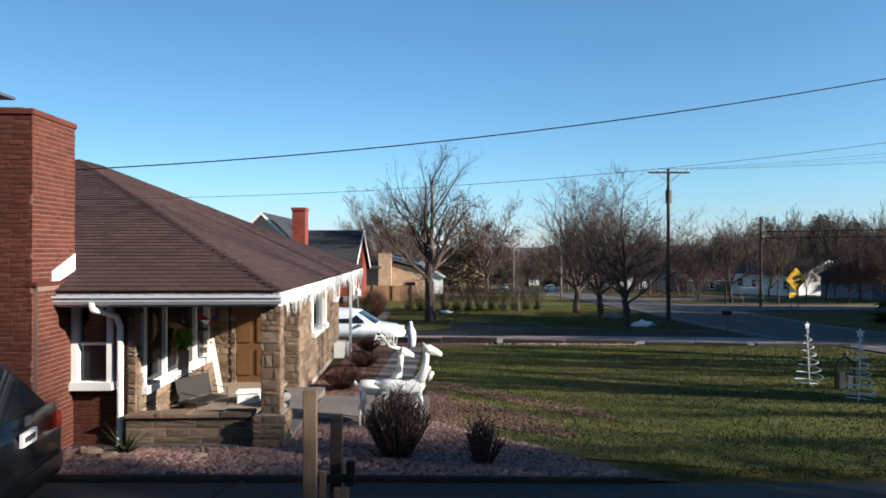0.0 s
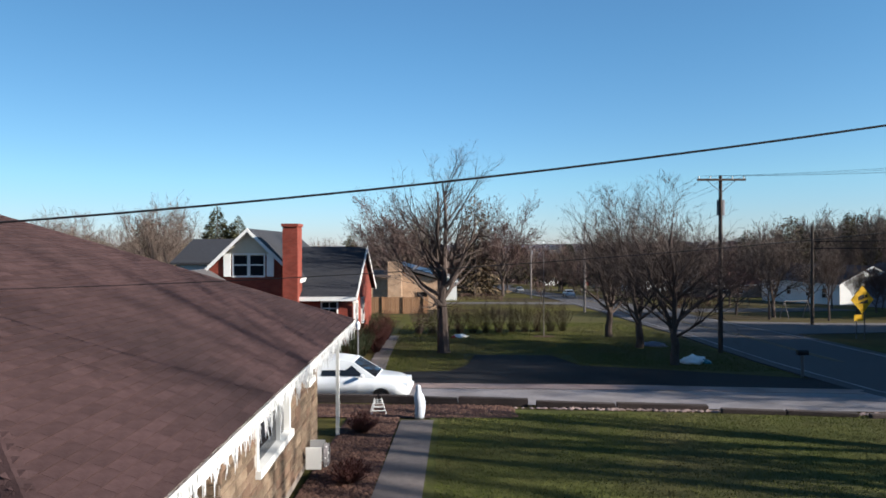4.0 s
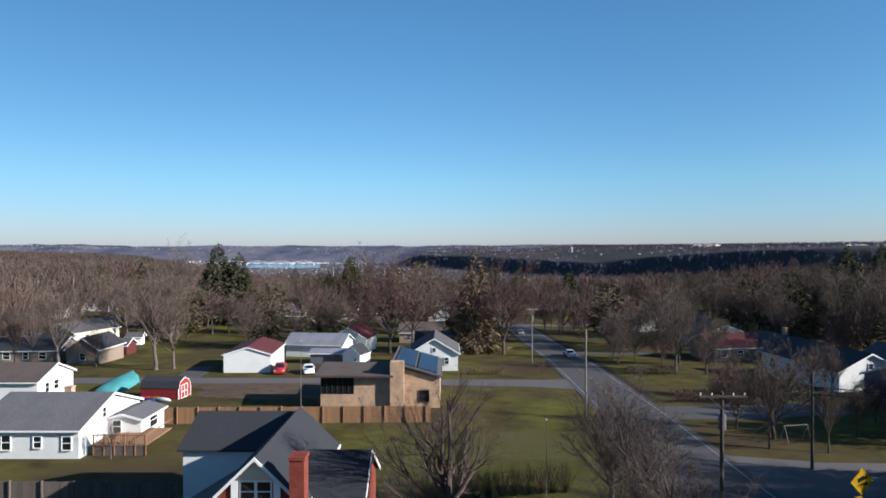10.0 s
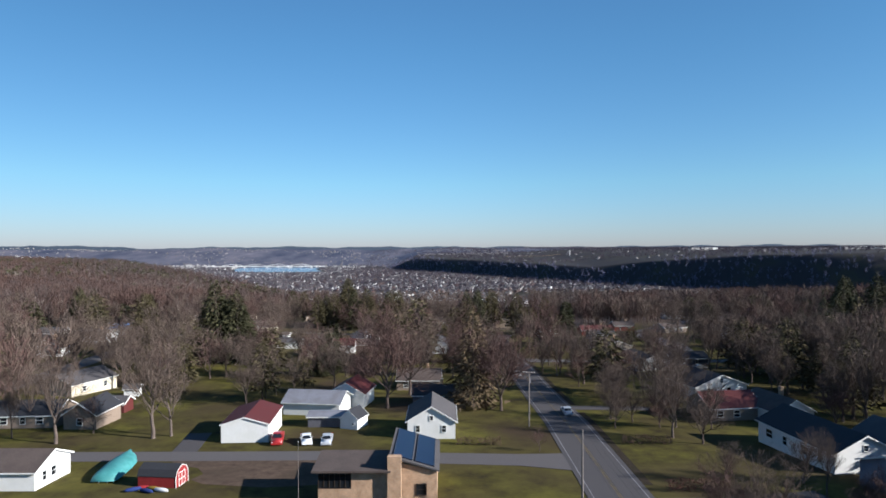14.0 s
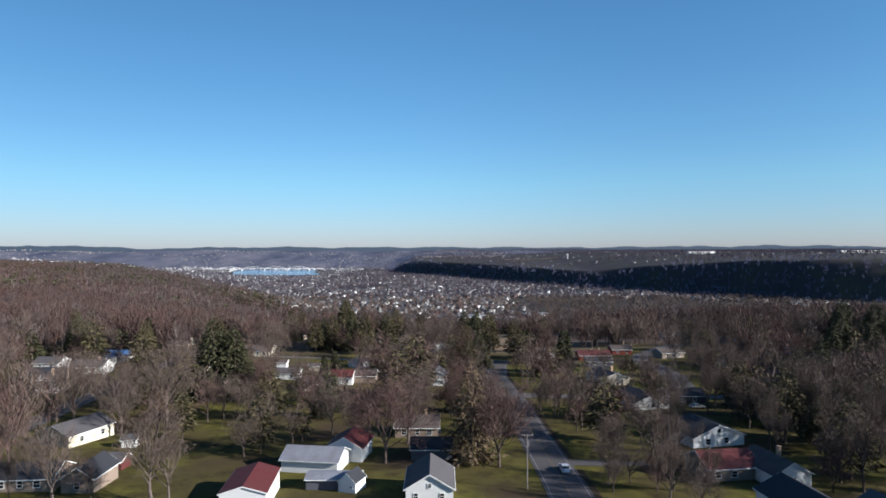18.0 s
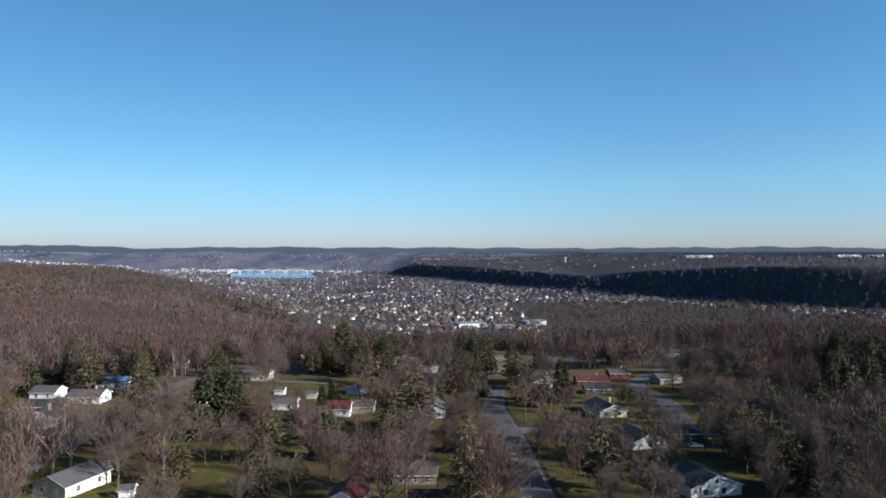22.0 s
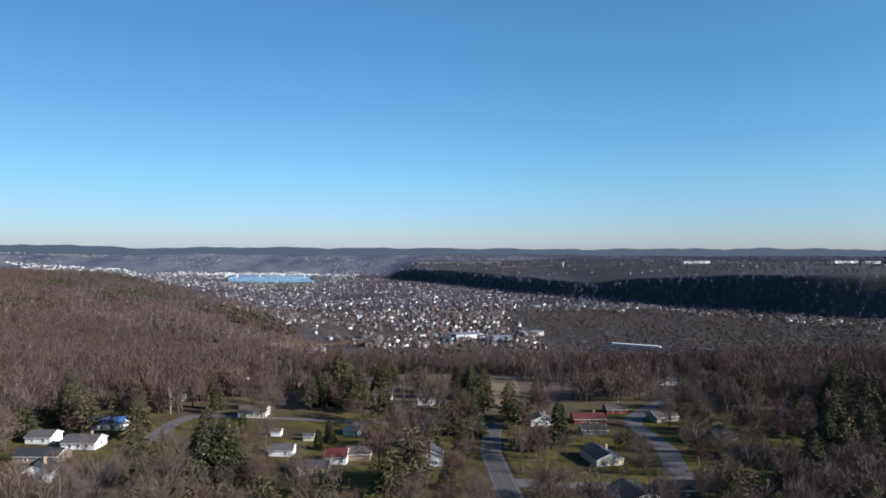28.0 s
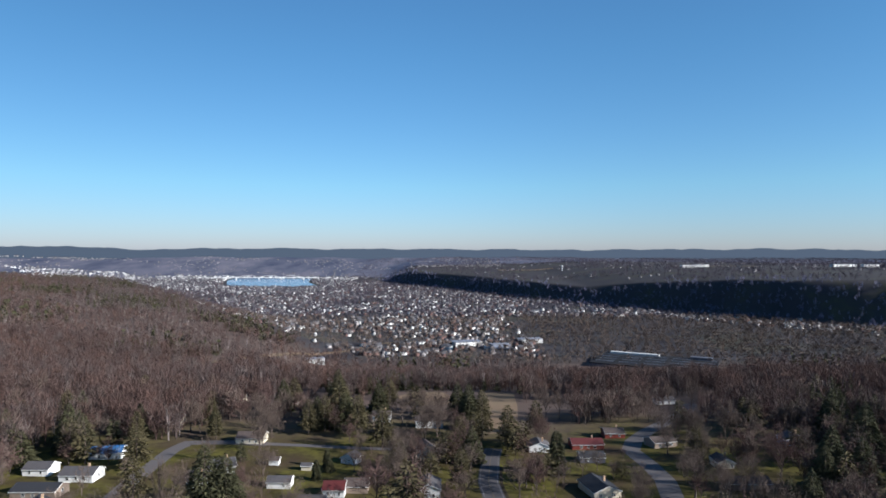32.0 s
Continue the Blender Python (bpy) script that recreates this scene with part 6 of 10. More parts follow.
M["pebble"] = mat("pebble", (0.24, 0.125, 0.098), (0.5, 0.33, 0.27), 6, 0.85, 0.2, spread=0.45)
M["leaf_litter"] = mat("leaf_litter", (0.15, 0.075, 0.05), (0.26, 0.15, 0.10), 6, 0.9, 0.2, spread=0.4)
scatter_stones("river_gravel", "reddish-brown river gravel in the bed", (-6, 3.6, 1.9, 5.7, lambda x, y: y > 2.1 - 0.03 * x and y < 5.6 - max(0, x) * 1.15 and not (x < -1.95 and y > 3.35)), 9000, 0.035, M["pebble"], 3)
scatter_stones("bark_chips", "bark chips and dead leaves along the wall", (-2.5, -1.05, 7.2, 18.5, lambda x, y: True), 4500, 0.04, M["leaf_litter"], 4)
scatter_stones("bark_chips", "bark chips and leaves beside the drive", (-5, 2.6, 18.6, 20.9, lambda x, y: True), 2500, 0.045, M["leaf_litter"], 5)
scatter_stones("leaf_litter", "dead brown leaves blown over the lawn's edge", (0.3, 5.5, 2.6, 9.5, lambda x, y: (x - 0.3) * 0.5 + abs(y - 5.6) * 0.35 + 0.5 * math.sin(x * 3 + y * 2.3) < 1.35), 2600, 0.03, M["leaf_litter"], 7)
scatter_stones("kerb_stones", "pale loose stones along the lawn's edge", (2.5, 16, 18.2, 20.2, lambda x, y: abs(y - (20.35 - 0.125 * (x - 2.5))) < 0.16), 500, 0.06, M["gravel"], 6)


def grass_blades(name, x0, x1, y0, y1, n, h, seed, keep):
    rng = np.random.default_rng(seed)
    x, y = rng.uniform(x0, x1, n), rng.uniform(y0, y1, n)
    k = keep(x, y)
    x, y = x[k], y[k]
    n = len(x)
    z = ground(x, y) + 0.015
    a = rng.uniform(0, 6.28, n)
    hh = h * rng.uniform(0.5, 1.5, n)
    w = 0.008 + 0.06 * hh
    lean = rng.uniform(-0.6, 0.6, (n, 2)) * hh[:, None]
    p0 = np.stack([x - np.cos(a) * w, y - np.sin(a) * w, z], -1)
    p1 = np.stack([x + np.cos(a) * w, y + np.sin(a) * w, z], -1)
    p2 = np.stack([x + lean[:, 0], y + lean[:, 1], z + hh], -1)
    verts = np.stack([p0, p1, p2], 1).reshape(-1, 3)
    return tagged(new(name, quick_mesh(name, verts, np.arange(n * 3), np.full(n, 3), M["blade"])), "short mown grass, green with straw-coloured blades", "grass", kind="stuff")


M["blade"] = mat("blade", (0.095, 0.135, 0.02), (0.185, 0.208, 0.048), 0.9, 0.9, 0, (0.23, 0.19, 0.085), 0.35, 0.7, spread=0.35, spec=0.1)
grass_blades("grass", -0.1, 16, 1.9, 19.5, 190000, 0.034, 1, lambda x, y: (y > np.where(x < 4.0, 5.2 - x * 0.85, 1.9)) & (x > 0.15) & (y < 19.2) & ~((x < 0.95) & (y < 8.2)))
grass_blades("grass", -3.2, 16.4, 29, 56, 90000, 0.06, 2, lambda x, y: ((x < 1.4) | (x > 7.4) | (y > 35.2)) & (y > np.interp(x, [-3.2, 0.5, 1.4, 7.3, 11, 16.3], [29.4, 29.8, 31.5, 31.6, 30.2, 27.9])))

# ---- vehicles ----
def paint(name, c):
    m = bpy.data.materials.new(name)
    m.use_nodes = True
    b = m.node_tree.nodes["Principled BSDF"]
    b.inputs["Base Color"].default_value = (*c, 1)
    b.inputs["Roughness"].default_value = 0.28
    b.inputs["Coat Weight"].default_value = 0.35
    b.inputs["Coat Roughness"].default_value = 0.08
    return m


PAINT = {"white": paint("paint_white", (0.68, 0.7, 0.72)), "black": paint("paint_black", (0.004, 0.0045, 0.006)), "red": paint("paint_red", (0.28, 0.02, 0.02)), "silver": paint("paint_silver", (0.36, 0.38, 0.42)), "blue": paint("paint_blue", (0.03, 0.06, 0.16)), "grey": paint("paint_grey", (0.12, 0.125, 0.13))}
M["lamp_clear"] = glass_mat("lamp_clear", (0.6, 0.62, 0.65), 0.1)
M["lamp_red"] = glass_mat("lamp_red", (0.25, 0.01, 0.01), 0.15)
# outline of the side of each kind of car, rear to front: (distance along, height)
CAR = {
    "van": dict(length=5.0, width=1.9, body=[(0, 0.45), (0.0, 0.95), (0.05, 1.08), (1.6, 1.06), (3.2, 1.04), (3.75, 1.02), (4.55, 0.9), (4.95, 0.7), (5.0, 0.45)], cabin=[(0.08, 1.05), (0.35, 1.68), (1.2, 1.78), (2.4, 1.77), (2.95, 1.68), (3.85, 1.02)]),
    "suv": dict(length=4.6, width=1.86, body=[(0, 0.5), (0.02, 0.95), (0.1, 1.1), (1.6, 1.1), (3.2, 1.08), (4.2, 0.98), (4.55, 0.8), (4.6, 0.5)], cabin=[(0.15, 1.08), (0.55, 1.6), (1.2, 1.7), (2.2, 1.69), (2.7, 1.6), (3.35, 1.07)]),
    "sedan": dict(length=4.6, width=1.8, body=[(0, 0.45), (0.02, 0.85), (0.2, 0.95), (1.0, 0.95), (3.2, 0.93), (4.2, 0.82), (4.55, 0.65), (4.6, 0.45)], cabin=[(0.75, 0.94), (1.4, 1.38), (1.9, 1.44), (2.4, 1.43), (2.8, 1.36), (3.45, 0.93)]),
    "pickup": dict(length=5.4, width=1.95, body=[(0, 0.55), (0.02, 1.0), (0.1, 1.06), (2.0, 1.06), (3.9, 1.06), (5.0, 1.0), (5.35, 0.85), (5.4, 0.55)], cabin=[(2.0, 1.05), (2.15, 1.7), (2.6, 1.78), (3.3, 1.76), (3.6, 1.7), (4.2, 1.05)]),
}


def car(kind, colour, x, y, turn, label, group="parked cars", plate=False):
    """A car that points along its own +x."""
    k = CAR[kind]
    L, Wd = k["length"], k["width"]
    ob = thing("car", x, y, gz(x, y) + 0.05, turn, label, "car", group)
    p = PAINT[colour]

    def loft(profile, low, widths, bev):
        bm = bmesh.new()
        rows = []
        for (u, z), w in zip(profile, widths):
            rows.append([bm.verts.new((u - L / 2, s * w / 2, z)) for s in (-1, 1)] + [bm.verts.new((u - L / 2, s * (w / 2 + (0.03 if low < 0.6 else 0.16)), low if low < 0.6 else 1.0)) for s in (-1, 1)])
        for a, b in zip(rows, rows[1:]):
            bm.faces.new((a[0], a[1], b[1], b[0]))
            bm.faces.new((a[0], b[0], b[2], a[2]))
            bm.faces.new((a[1], a[3], b[3], b[1]))
            bm.faces.new((a[2], b[2], b[3], a[3]))
        bm.faces.new((rows[0][0], rows[0][2], rows[0][3], rows[0][1]))
        bm.faces.new((rows[-1][1], rows[-1][3], rows[-1][2], rows[-1][0]))
        bmesh.ops.remove_doubles(bm, verts=bm.verts[:], dist=0.002)
        bmesh.ops.recalc_face_normals(bm, faces=bm.faces[:])
        if bev:
            bmesh.ops.bevel(bm, geom=bm.edges[:], offset=bev, segments=2, affect="EDGES", clamp_overlap=True)
        return bm
    n = len(k["body"])
    part("body", loft(k["body"], 0.28, [Wd * (0.86 if i in (0, n - 1) else 0.97) for i in range(n)], 0.05), p, ob, smooth=True)
    cab = k["cabin"]
    cz = cab[0][1]
    bm = bmesh.new()
    rows = []
    for u, z in cab:
        w = Wd * (0.93 if z < cz + 0.06 else 0.74)
        rows.append((bm.verts.new((u - L / 2, -w / 2, z)), bm.verts.new((u - L / 2, w / 2, z)), bm.verts.new((u - L / 2, -Wd * 0.47, cz - 0.05)), bm.verts.new((u - L / 2, Wd * 0.47, cz - 0.05))))
    for a, b in zip(rows, rows[1:]):
        bm.faces.new((a[0], a[1], b[1], b[0]))
        bm.faces.new((a[0], b[0], b[2], a[2]))
        bm.faces.new((a[1], a[3], b[3], b[1]))
    bmesh.ops.recalc_face_normals(bm, faces=bm.faces[:])
    part("cabin", bm, p, ob)
    # glass: windscreen, rear screen, side windows, each a thin plate just proud of the cabin
    def plate_of(name, quad):
        bm = bmesh.new()
        q = [Vector(v) for v in quad]
        nrm = (q[1] - q[0]).cross(q[2] - q[0]).normalized()
        cen = sum(q, Vector()) / 4
        if nrm.dot(cen - Vector((0, 0, 1.2))) < 0:
            nrm = -nrm
        q = [cen + (v - cen) * 0.9 + nrm * 0.012 for v in q]
        slab(bm, q, -nrm * 0.01)
        bmesh.ops.recalc_face_normals(bm, faces=bm.faces[:])
        part(name, bm, M["glass_dark"], ob)
    a, b = cab[-2], cab[-1]
    wt, wb = Wd * 0.74 / 2, Wd * 0.93 / 2
    plate_of("windscreen", [(a[0] - L / 2, -wt, a[1]), (a[0] - L / 2, wt, a[1]), (b[0] - L / 2, wb, b[1]), (b[0] - L / 2, -wb, b[1])])
    a, b = cab[1], cab[0]
    plate_of("rear_window", [(a[0] - L / 2, -wt, a[1]), (a[0] - L / 2, wt, a[1]), (b[0] - L / 2, wb, b[1]), (b[0] - L / 2, -wb, b[1])])
    u0, u1, u2, u3 = cab[0][0] + 0.25, cab[1][0] + 0.15, cab[-2][0], cab[-1][0] - 0.25
    um = (u1 + u2) / 2
    zt = cab[1][1] - 0.06
    for s in (-1, 1):
        plate_of("side_window", [(u1 - L / 2, s * wt, zt), (um - L / 2 - 0.03, s * wt, zt), (um - L / 2 - 0.03, s * wb, cz + 0.03), (u0 - L / 2 + 0.1, s * wb, cz + 0.03)])
        plate_of("side_window", [(um - L / 2 + 0.03, s * wt, zt), (u2 - L / 2 - 0.05, s * wt, zt), (u3 - L / 2 - 0.1, s * wb, cz + 0.03), (um - L / 2 + 0.03, s * wb, cz + 0.03)])
        part("mirror", boxm((u3 - L / 2 - 0.3, u3 - L / 2 - 0.18, min(s * Wd * 0.5, s * (Wd * 0.5 + 0.16)), max(s * Wd * 0.5, s * (Wd * 0.5 + 0.16)), cz + 0.02, cz + 0.16), bevel=0.02), p, ob)
        part("headlight", boxm((L / 2 - 0.22, L / 2 - 0.02, s * Wd * 0.36 - 0.16, s * Wd * 0.36 + 0.16, 0.66, 0.8), bevel=0.02), M["lamp_clear"], ob)
        part("tail_light", boxm((-L / 2 - 0.01, -L / 2 + 0.06, s * Wd * 0.42 - 0.09, s * Wd * 0.42 + 0.09, 0.82, 1.0), bevel=0.015), M["lamp_red"], ob)
        for u in (-L * 0.31, L * 0.31):
            wheel = part("wheel", lathe([(0.2, -0.1), (0.31, -0.11), (0.335, -0.06), (0.335, 0.06), (0.31, 0.11), (0.2, 0.1)], 18), M["rubber"], ob, "black tyre")
            wheel.matrix_basis = pose(u, s * (Wd / 2 - 0.06), 0.3, 90, 0, 0)
            part("rim", lathe([(0.2, -0.1), (0.21, -0.04), (0.21, 0.04), (0.2, 0.1)], 14), M["steel"], wheel)
    part("bumper", boxm((-L / 2 - 0.05, -L / 2 + 0.1, -Wd * 0.44, Wd * 0.44, 0.35, 0.58), bevel=0.03), p, ob)
    part("bumper", boxm((L / 2 - 0.1, L / 2 + 0.05, -Wd * 0.44, Wd * 0.44, 0.32, 0.55), bevel=0.03), p, ob)
    if plate:
        pl = part("number_plate", boxm((-L / 2 - 0.03, -L / 2 + 0.005, -0.16, 0.16, 0.86, 1.0)), M["trim_white"], ob)
        part("plate_bar", boxm((-L / 2 - 0.034, -L / 2 - 0.028, -0.12, 0.12, 0.9, 0.96)), M["steel"], pl)
        part("badge", boxm((-L / 2 - 0.02, -L / 2 + 0.01, -0.06, 0.06, 1.06, 1.16), bevel=0.01), M["steel"], ob)
    return ob


car("suv", "black", -6.12, 0.2, 190, "black sport utility vehicle parked on the driveway", plate=True)
VAN = car("van", "white", -3.45, 23.0, -3, "white minivan parked on a concrete drive")
VAN.scale = (1.0, 0.95, 0.86)
VAN.location.z -= 0.05
car("pickup", "red", -28.4, 106.2, -80, "red pickup truck parked on grass")
car("sedan", "white", -23.4, 105.8, -75, "white car parked on grass")
car("sedan", "silver", -19.8, 105.6, -85, "silver car parked on grass")
car("sedan", "silver", 25.8, 128, 90, "silver car on the road", "cars on the road")
car("sedan", "grey", 21.6, 178, -90, "dark car on the road", "cars on the road")
car("sedan", "grey", 79, 190, 5, "dark car parked beside a house")

# ---- ornaments on the lawn and in the bed ----
M["deer"] = mat("deer", (0.7, 0.7, 0.68), (0.84, 0.84, 0.82), 30, 0.6, 0.3, (0.6, 0.6, 0.58), 6, 0.4)
dn, dl = M["deer"].node_tree.nodes, M["deer"].node_tree.links
d_tc, d_v, d_r = dn.new("ShaderNodeTexCoord"), dn.new("ShaderNodeTexVoronoi"), dn.new("ShaderNodeMapRange")
d_v.feature = "DISTANCE_TO_EDGE"
d_v.inputs["Scale"].default_value = 80.0
d_r.inputs[1].default_value, d_r.inputs[2].default_value, d_r.inputs[3].default_value, d_r.inputs[4].default_value = 0.08, 0.22, 0.95, 0.4
dl.new(d_tc.outputs["Object"], d_v.inputs["Vector"])
dl.new(d_v.outputs["Distance"], d_r.inputs[0])
dl.new(d_r.outputs[0], dn["Principled BSDF"].inputs["Alpha"])


def deer(x, y, turn, antlers, head_turn, height, label):
    """A wire-mesh reindeer as one mesh."""
    bm = bmesh.new()
    tube(bm, [(-0.42, 0, 0.62), (-0.36, 0, 0.66), (-0.15, 0, 0.64), (0.1, 0, 0.62), (0.32, 0, 0.66), (0.42, 0, 0.72)], [0.04, 0.125, 0.135, 0.125, 0.14, 0.08], 12)
    c, s = math.cos(head_turn), math.sin(head_turn)
    neck = [(0.3, 0, 0.68), (0.42, 0, 0.86), (0.46, 0, 1.05), (0.47, 0, 1.2)]
    tube(bm, neck, [0.125, 0.08, 0.06, 0.065], 10)
    hx, hz = 0.47, 1.22
    tube(bm, [(hx - 0.06 * c, -0.06 * s, hz + 0.02), (hx + 0.05 * c, 0.05 * s, hz + 0.01), (hx + 0.2 * c, 0.2 * s, hz - 0.04), (hx + 0.3 * c, 0.3 * s, hz - 0.08)], [0.06, 0.085, 0.06, 0.035], 10)
    for e in (-1, 1):
        tube(bm, [(hx - 0.02 - s * 0.06 * e, c * 0.06 * e, hz + 0.06), (hx - 0.05 - s * 0.17 * e, c * 0.17 * e, hz + 0.1)], [0.03, 0.008], 6)
    for u, e in ((-0.34, -1), (-0.34, 1), (0.3, -1), (0.3, 1)):
        k = 0.05 * (1 if e > 0 else -1) * (1 if u < 0 else -1)
        tube(bm, [(u, e * 0.09, 0.6), (u + 0.02 + k, e * 0.1, 0.36), (u - 0.02 + k, e * 0.1, 0.3), (u + k * 1.3, e * 0.1, -0.04)], [0.075, 0.036, 0.034, 0.022], 8)
    tube(bm, [(-0.44, 0, 0.68), (-0.5, 0, 0.74), (-0.53, 0, 0.7)], [0.035, 0.04, 0.01], 6)
    if antlers:
        for e in (-1, 1):
            pts = [Vector((hx - 0.02, e * 0.04, hz + 0.07)), Vector((hx - 0.16, e * 0.16, hz + 0.1)), Vector((hx - 0.3, e * 0.3, hz + 0.16)), Vector((hx - 0.42, e * 0.38, hz + 0.34))]
            tube(bm, pts, [0.022, 0.02, 0.018, 0.008], 6)
            for t, q in ((1, (0.06, 0.02)), (1, (-0.04, 0.06)), (2, (0.06, 0.0)), (2, (-0.03, 0.08)), (2, (-0.14, 0.02))):
                tube(bm, [pts[t], pts[t] + Vector((q[0], e * q[1], 0.2))], [0.016, 0.006], 5)
    else:
        for q in ((0.08, 0.12, 0.9), (0.14, 0.1, 0.82), (0.1, 0.02, 0.8)):
            tube(bm, [(0.42 + q[0], q[1] - 0.06, q[2] - 0.05), (0.46 + q[0], q[1], q[2] + 0.03)], [0.03, 0.045], 6)
    k = height / 1.3
    for v in bm.verts:
        v.co = Vector((v.co.x * 0.82, v.co.y * 0.9, v.co.z)) * k
    ob = link("reindeer", bm, M["deer"], smooth=True)
    ob.matrix_basis = pose(x, y, gz(x, y) + 0.04, 0, 0, turn)
    return tagged(ob, label, "ornament", "reindeer ornaments")


deer(-0.52, 4.8, 12, True, 0.3, 1.32, "white wire-mesh reindeer ornament with antlers in the bed")
deer(-0.1, 4.5, 8, False, 0.0, 1.4, "white wire-mesh doe ornament with a bow")


def shrub(x, y, height, spread, stems, material, label, seed, upright=0.6, group="garden shrubs", name="shrub"):
    """A leafless shrub: a fan of forked stems."""
    rng = random.Random(seed)
    wood, tw = Sticks(), Sticks()
    for i in range(stems):
        a = rng.uniform(0, 6.283)
        r = spread * math.sqrt(rng.random())
        top = Vector((math.cos(a) * r, math.sin(a) * r, height * (1 - 0.45 * (r / spread) ** 2) * rng.uniform(0.75, 1.08)))
        p0 = Vector((math.cos(a) * r * (1 - upright), math.sin(a) * r * (1 - upright), 0))
        mid = p0.lerp(top, 0.5) + Vector((rng.uniform(-1, 1), rng.uniform(-1, 1), 0)) * spread * 0.08
        wood.limb([p0, mid, top], [0.009, 0.006, 0.003], 3)
        for k in range(5):
            q = mid.lerp(top, rng.uniform(0.0, 1))
            tw.shard(q, q + Vector((rng.uniform(-1, 1), rng.uniform(-1, 1), rng.uniform(0.3, 1.2))) * height * 0.16, 0.012, rng)
    ob = thing(name, x, y, gz(x, y) + 0.02, 0, label, "shrub", group)
    for nm, st in (("framework", wood), ("crown", tw)):
        o = new(nm, st.mesh(nm, material))
        o.parent = ob
    return ob


M["stem_red"] = mat("stem_red", (0.13, 0.075, 0.055), (0.2, 0.12, 0.09), 6, 0.9, 0, spread=0.35)
M["stem_dark_red"] = mat("stem_dark_red", (0.10, 0.035, 0.028), (0.16, 0.06, 0.045), 6, 0.9, 0, spread=0.35)
M["stem_olive"] = mat("stem_olive", (0.075, 0.06, 0.034), (0.13, 0.1, 0.055), 6, 0.9, 0, spread=0.35)
M["leaf_green"] = mat("leaf_green", (0.03, 0.045, 0.014), (0.07, 0.085, 0.03), 6, 0.8, 0, spread=0.4)
shrub(-0.1, 2.95, 0.98, 0.52, 300, M["stem_red"], "dense leafless brown shrub in the gravel bed", 1)
shrub(1.12, 2.6, 0.62, 0.3, 120, M["stem_red"], "small leafless brown shrub in the gravel bed", 2)
shrub(-1.65, 8.5, 0.55, 0.5, 240, M["stem_dark_red"], "low round dark red barberry shrub", 3, 0.9)
shrub(-1.6, 12.3, 0.5, 0.5, 200, M["stem_dark_red"], "low round dark red barberry shrub", 4, 0.9)
shrub(-1.9, 16.5, 0.6, 0.5, 200, M["stem_dark_red"], "low round dark red barberry shrub", 5, 0.9)
for i in range(12):
    shrub(-1.6 + i * 1.0, 45.3 + i * 0.2, 2.5, 0.85, 80, M["stem_olive"] if i % 3 else M["stem_red"], "vase-shaped deciduous shrub in a hedge row", 20 + i, 0.75, "hedge row on the neighbouring lawn")
for i in range(6):
    shrub(-8.7 + i * 0.85, 31.7 + (i % 2) * 0.4, 1.3 + 0.3 * (i % 3), 0.75, 260, M["leaf_green"], "evergreen foundation shrub before the brick wall", 40 + i, 0.9, "foundation shrubs")
for i in range(7):
    shrub(-4.3 + (i % 2) * 0.6, 34.5 + i * 1.5, 2.0, 0.8, 150, M["stem_dark_red"] if i % 2 else M["leaf_green"], "tall shrub beside the garden path", 50 + i, 0.8, "shrubs beside the path")


def yucca(x, y, seed):
    rng = random.Random(seed)
    st = Sticks()
    for i in range(46):
        a = rng.uniform(0, 6.28)
        ln = rng.uniform(0.3, 0.55)
        t = rng.uniform(0.35, 1.2)
        st.shard(Vector((0, 0, 0)), Vector((math.cos(a) * ln * math.cos(t), math.sin(a) * ln * math.cos(t), ln * math.sin(t))), 0.035, rng)
    ob = new("yucca", st.mesh("yucca", M["leaf_green"]))
    ob.matrix_basis = pose(x, y, gz(x, y) + 0.02)
    return tagged(ob, "spiky evergreen yucca plant in the bed", "plant")


yucca(-4.05, 3.1, 1)
for i, (x, y, s) in enumerate(((-4.55, 3.05, 0.14), (-2.9, 2.85, 0.1), (-4.2, 2.9, 0.12), (-3.3, 2.6, 0.08))):
    bm = bmesh.new()
    bmesh.ops.create_icosphere(bm, subdivisions=2, radius=s)
    rr = random.Random(i)
    for v in bm.verts:
        v.co = Vector((v.co.x * 1.4, v.co.y, v.co.z * 0.6)) * rr.uniform(0.88, 1.1)
    ob = link("boulder", bm, M["stone"])
    ob.matrix_basis = pose(x, y, gz(x, y) + s * 0.3, 0, 0, 40 * i)
    tagged(ob, "pale rounded garden stone", "stone", "garden stones")


def spiral_tree(x, y, height, turn, lean):
    ob = thing("spiral_tree", x, y, gz(x, y) + 0.02, turn, "white wire spiral tree ornament with a star on the lawn", "ornament", "spiral tree ornaments")
    part("pole", tubem([(0, 0, 0), (lean, 0, height * 0.95)], 0.014, 6), M["trim_white"], ob)
    pts = []
    for i in range(150):
        t = i / 149
        a = t * 7 * 2 * math.pi
        r = 0.3 * (1 - t) + 0.03
        pts.append((r * math.cos(a) + lean * t, r * math.sin(a), 0.05 + t * height * 0.88))
    part("spiral", tubem(pts, 0.011, 5), M["ice"], ob)
    for a in (0, 2.1, 4.2):
        part("foot", tubem([(0, 0, 0.04), (0.28 * math.cos(a), 0.28 * math.sin(a), 0.0)], 0.012, 5), M["trim_white"], ob)
    bm = bmesh.new()
    ring = [(0.1 * (1 if k % 2 == 0 else 0.42) * math.sin(k * math.pi / 5), 0.1 * (1 if k % 2 == 0 else 0.42) * math.cos(k * math.pi / 5)) for k in range(10)]
    slab(bm, [(u + lean, -0.012, height + v) for u, v in ring], (0, 0.024, 0))
    bmesh.ops.recalc_face_normals(bm, faces=bm.faces[:])
    part("star", bm, M["trim_white"], ob)


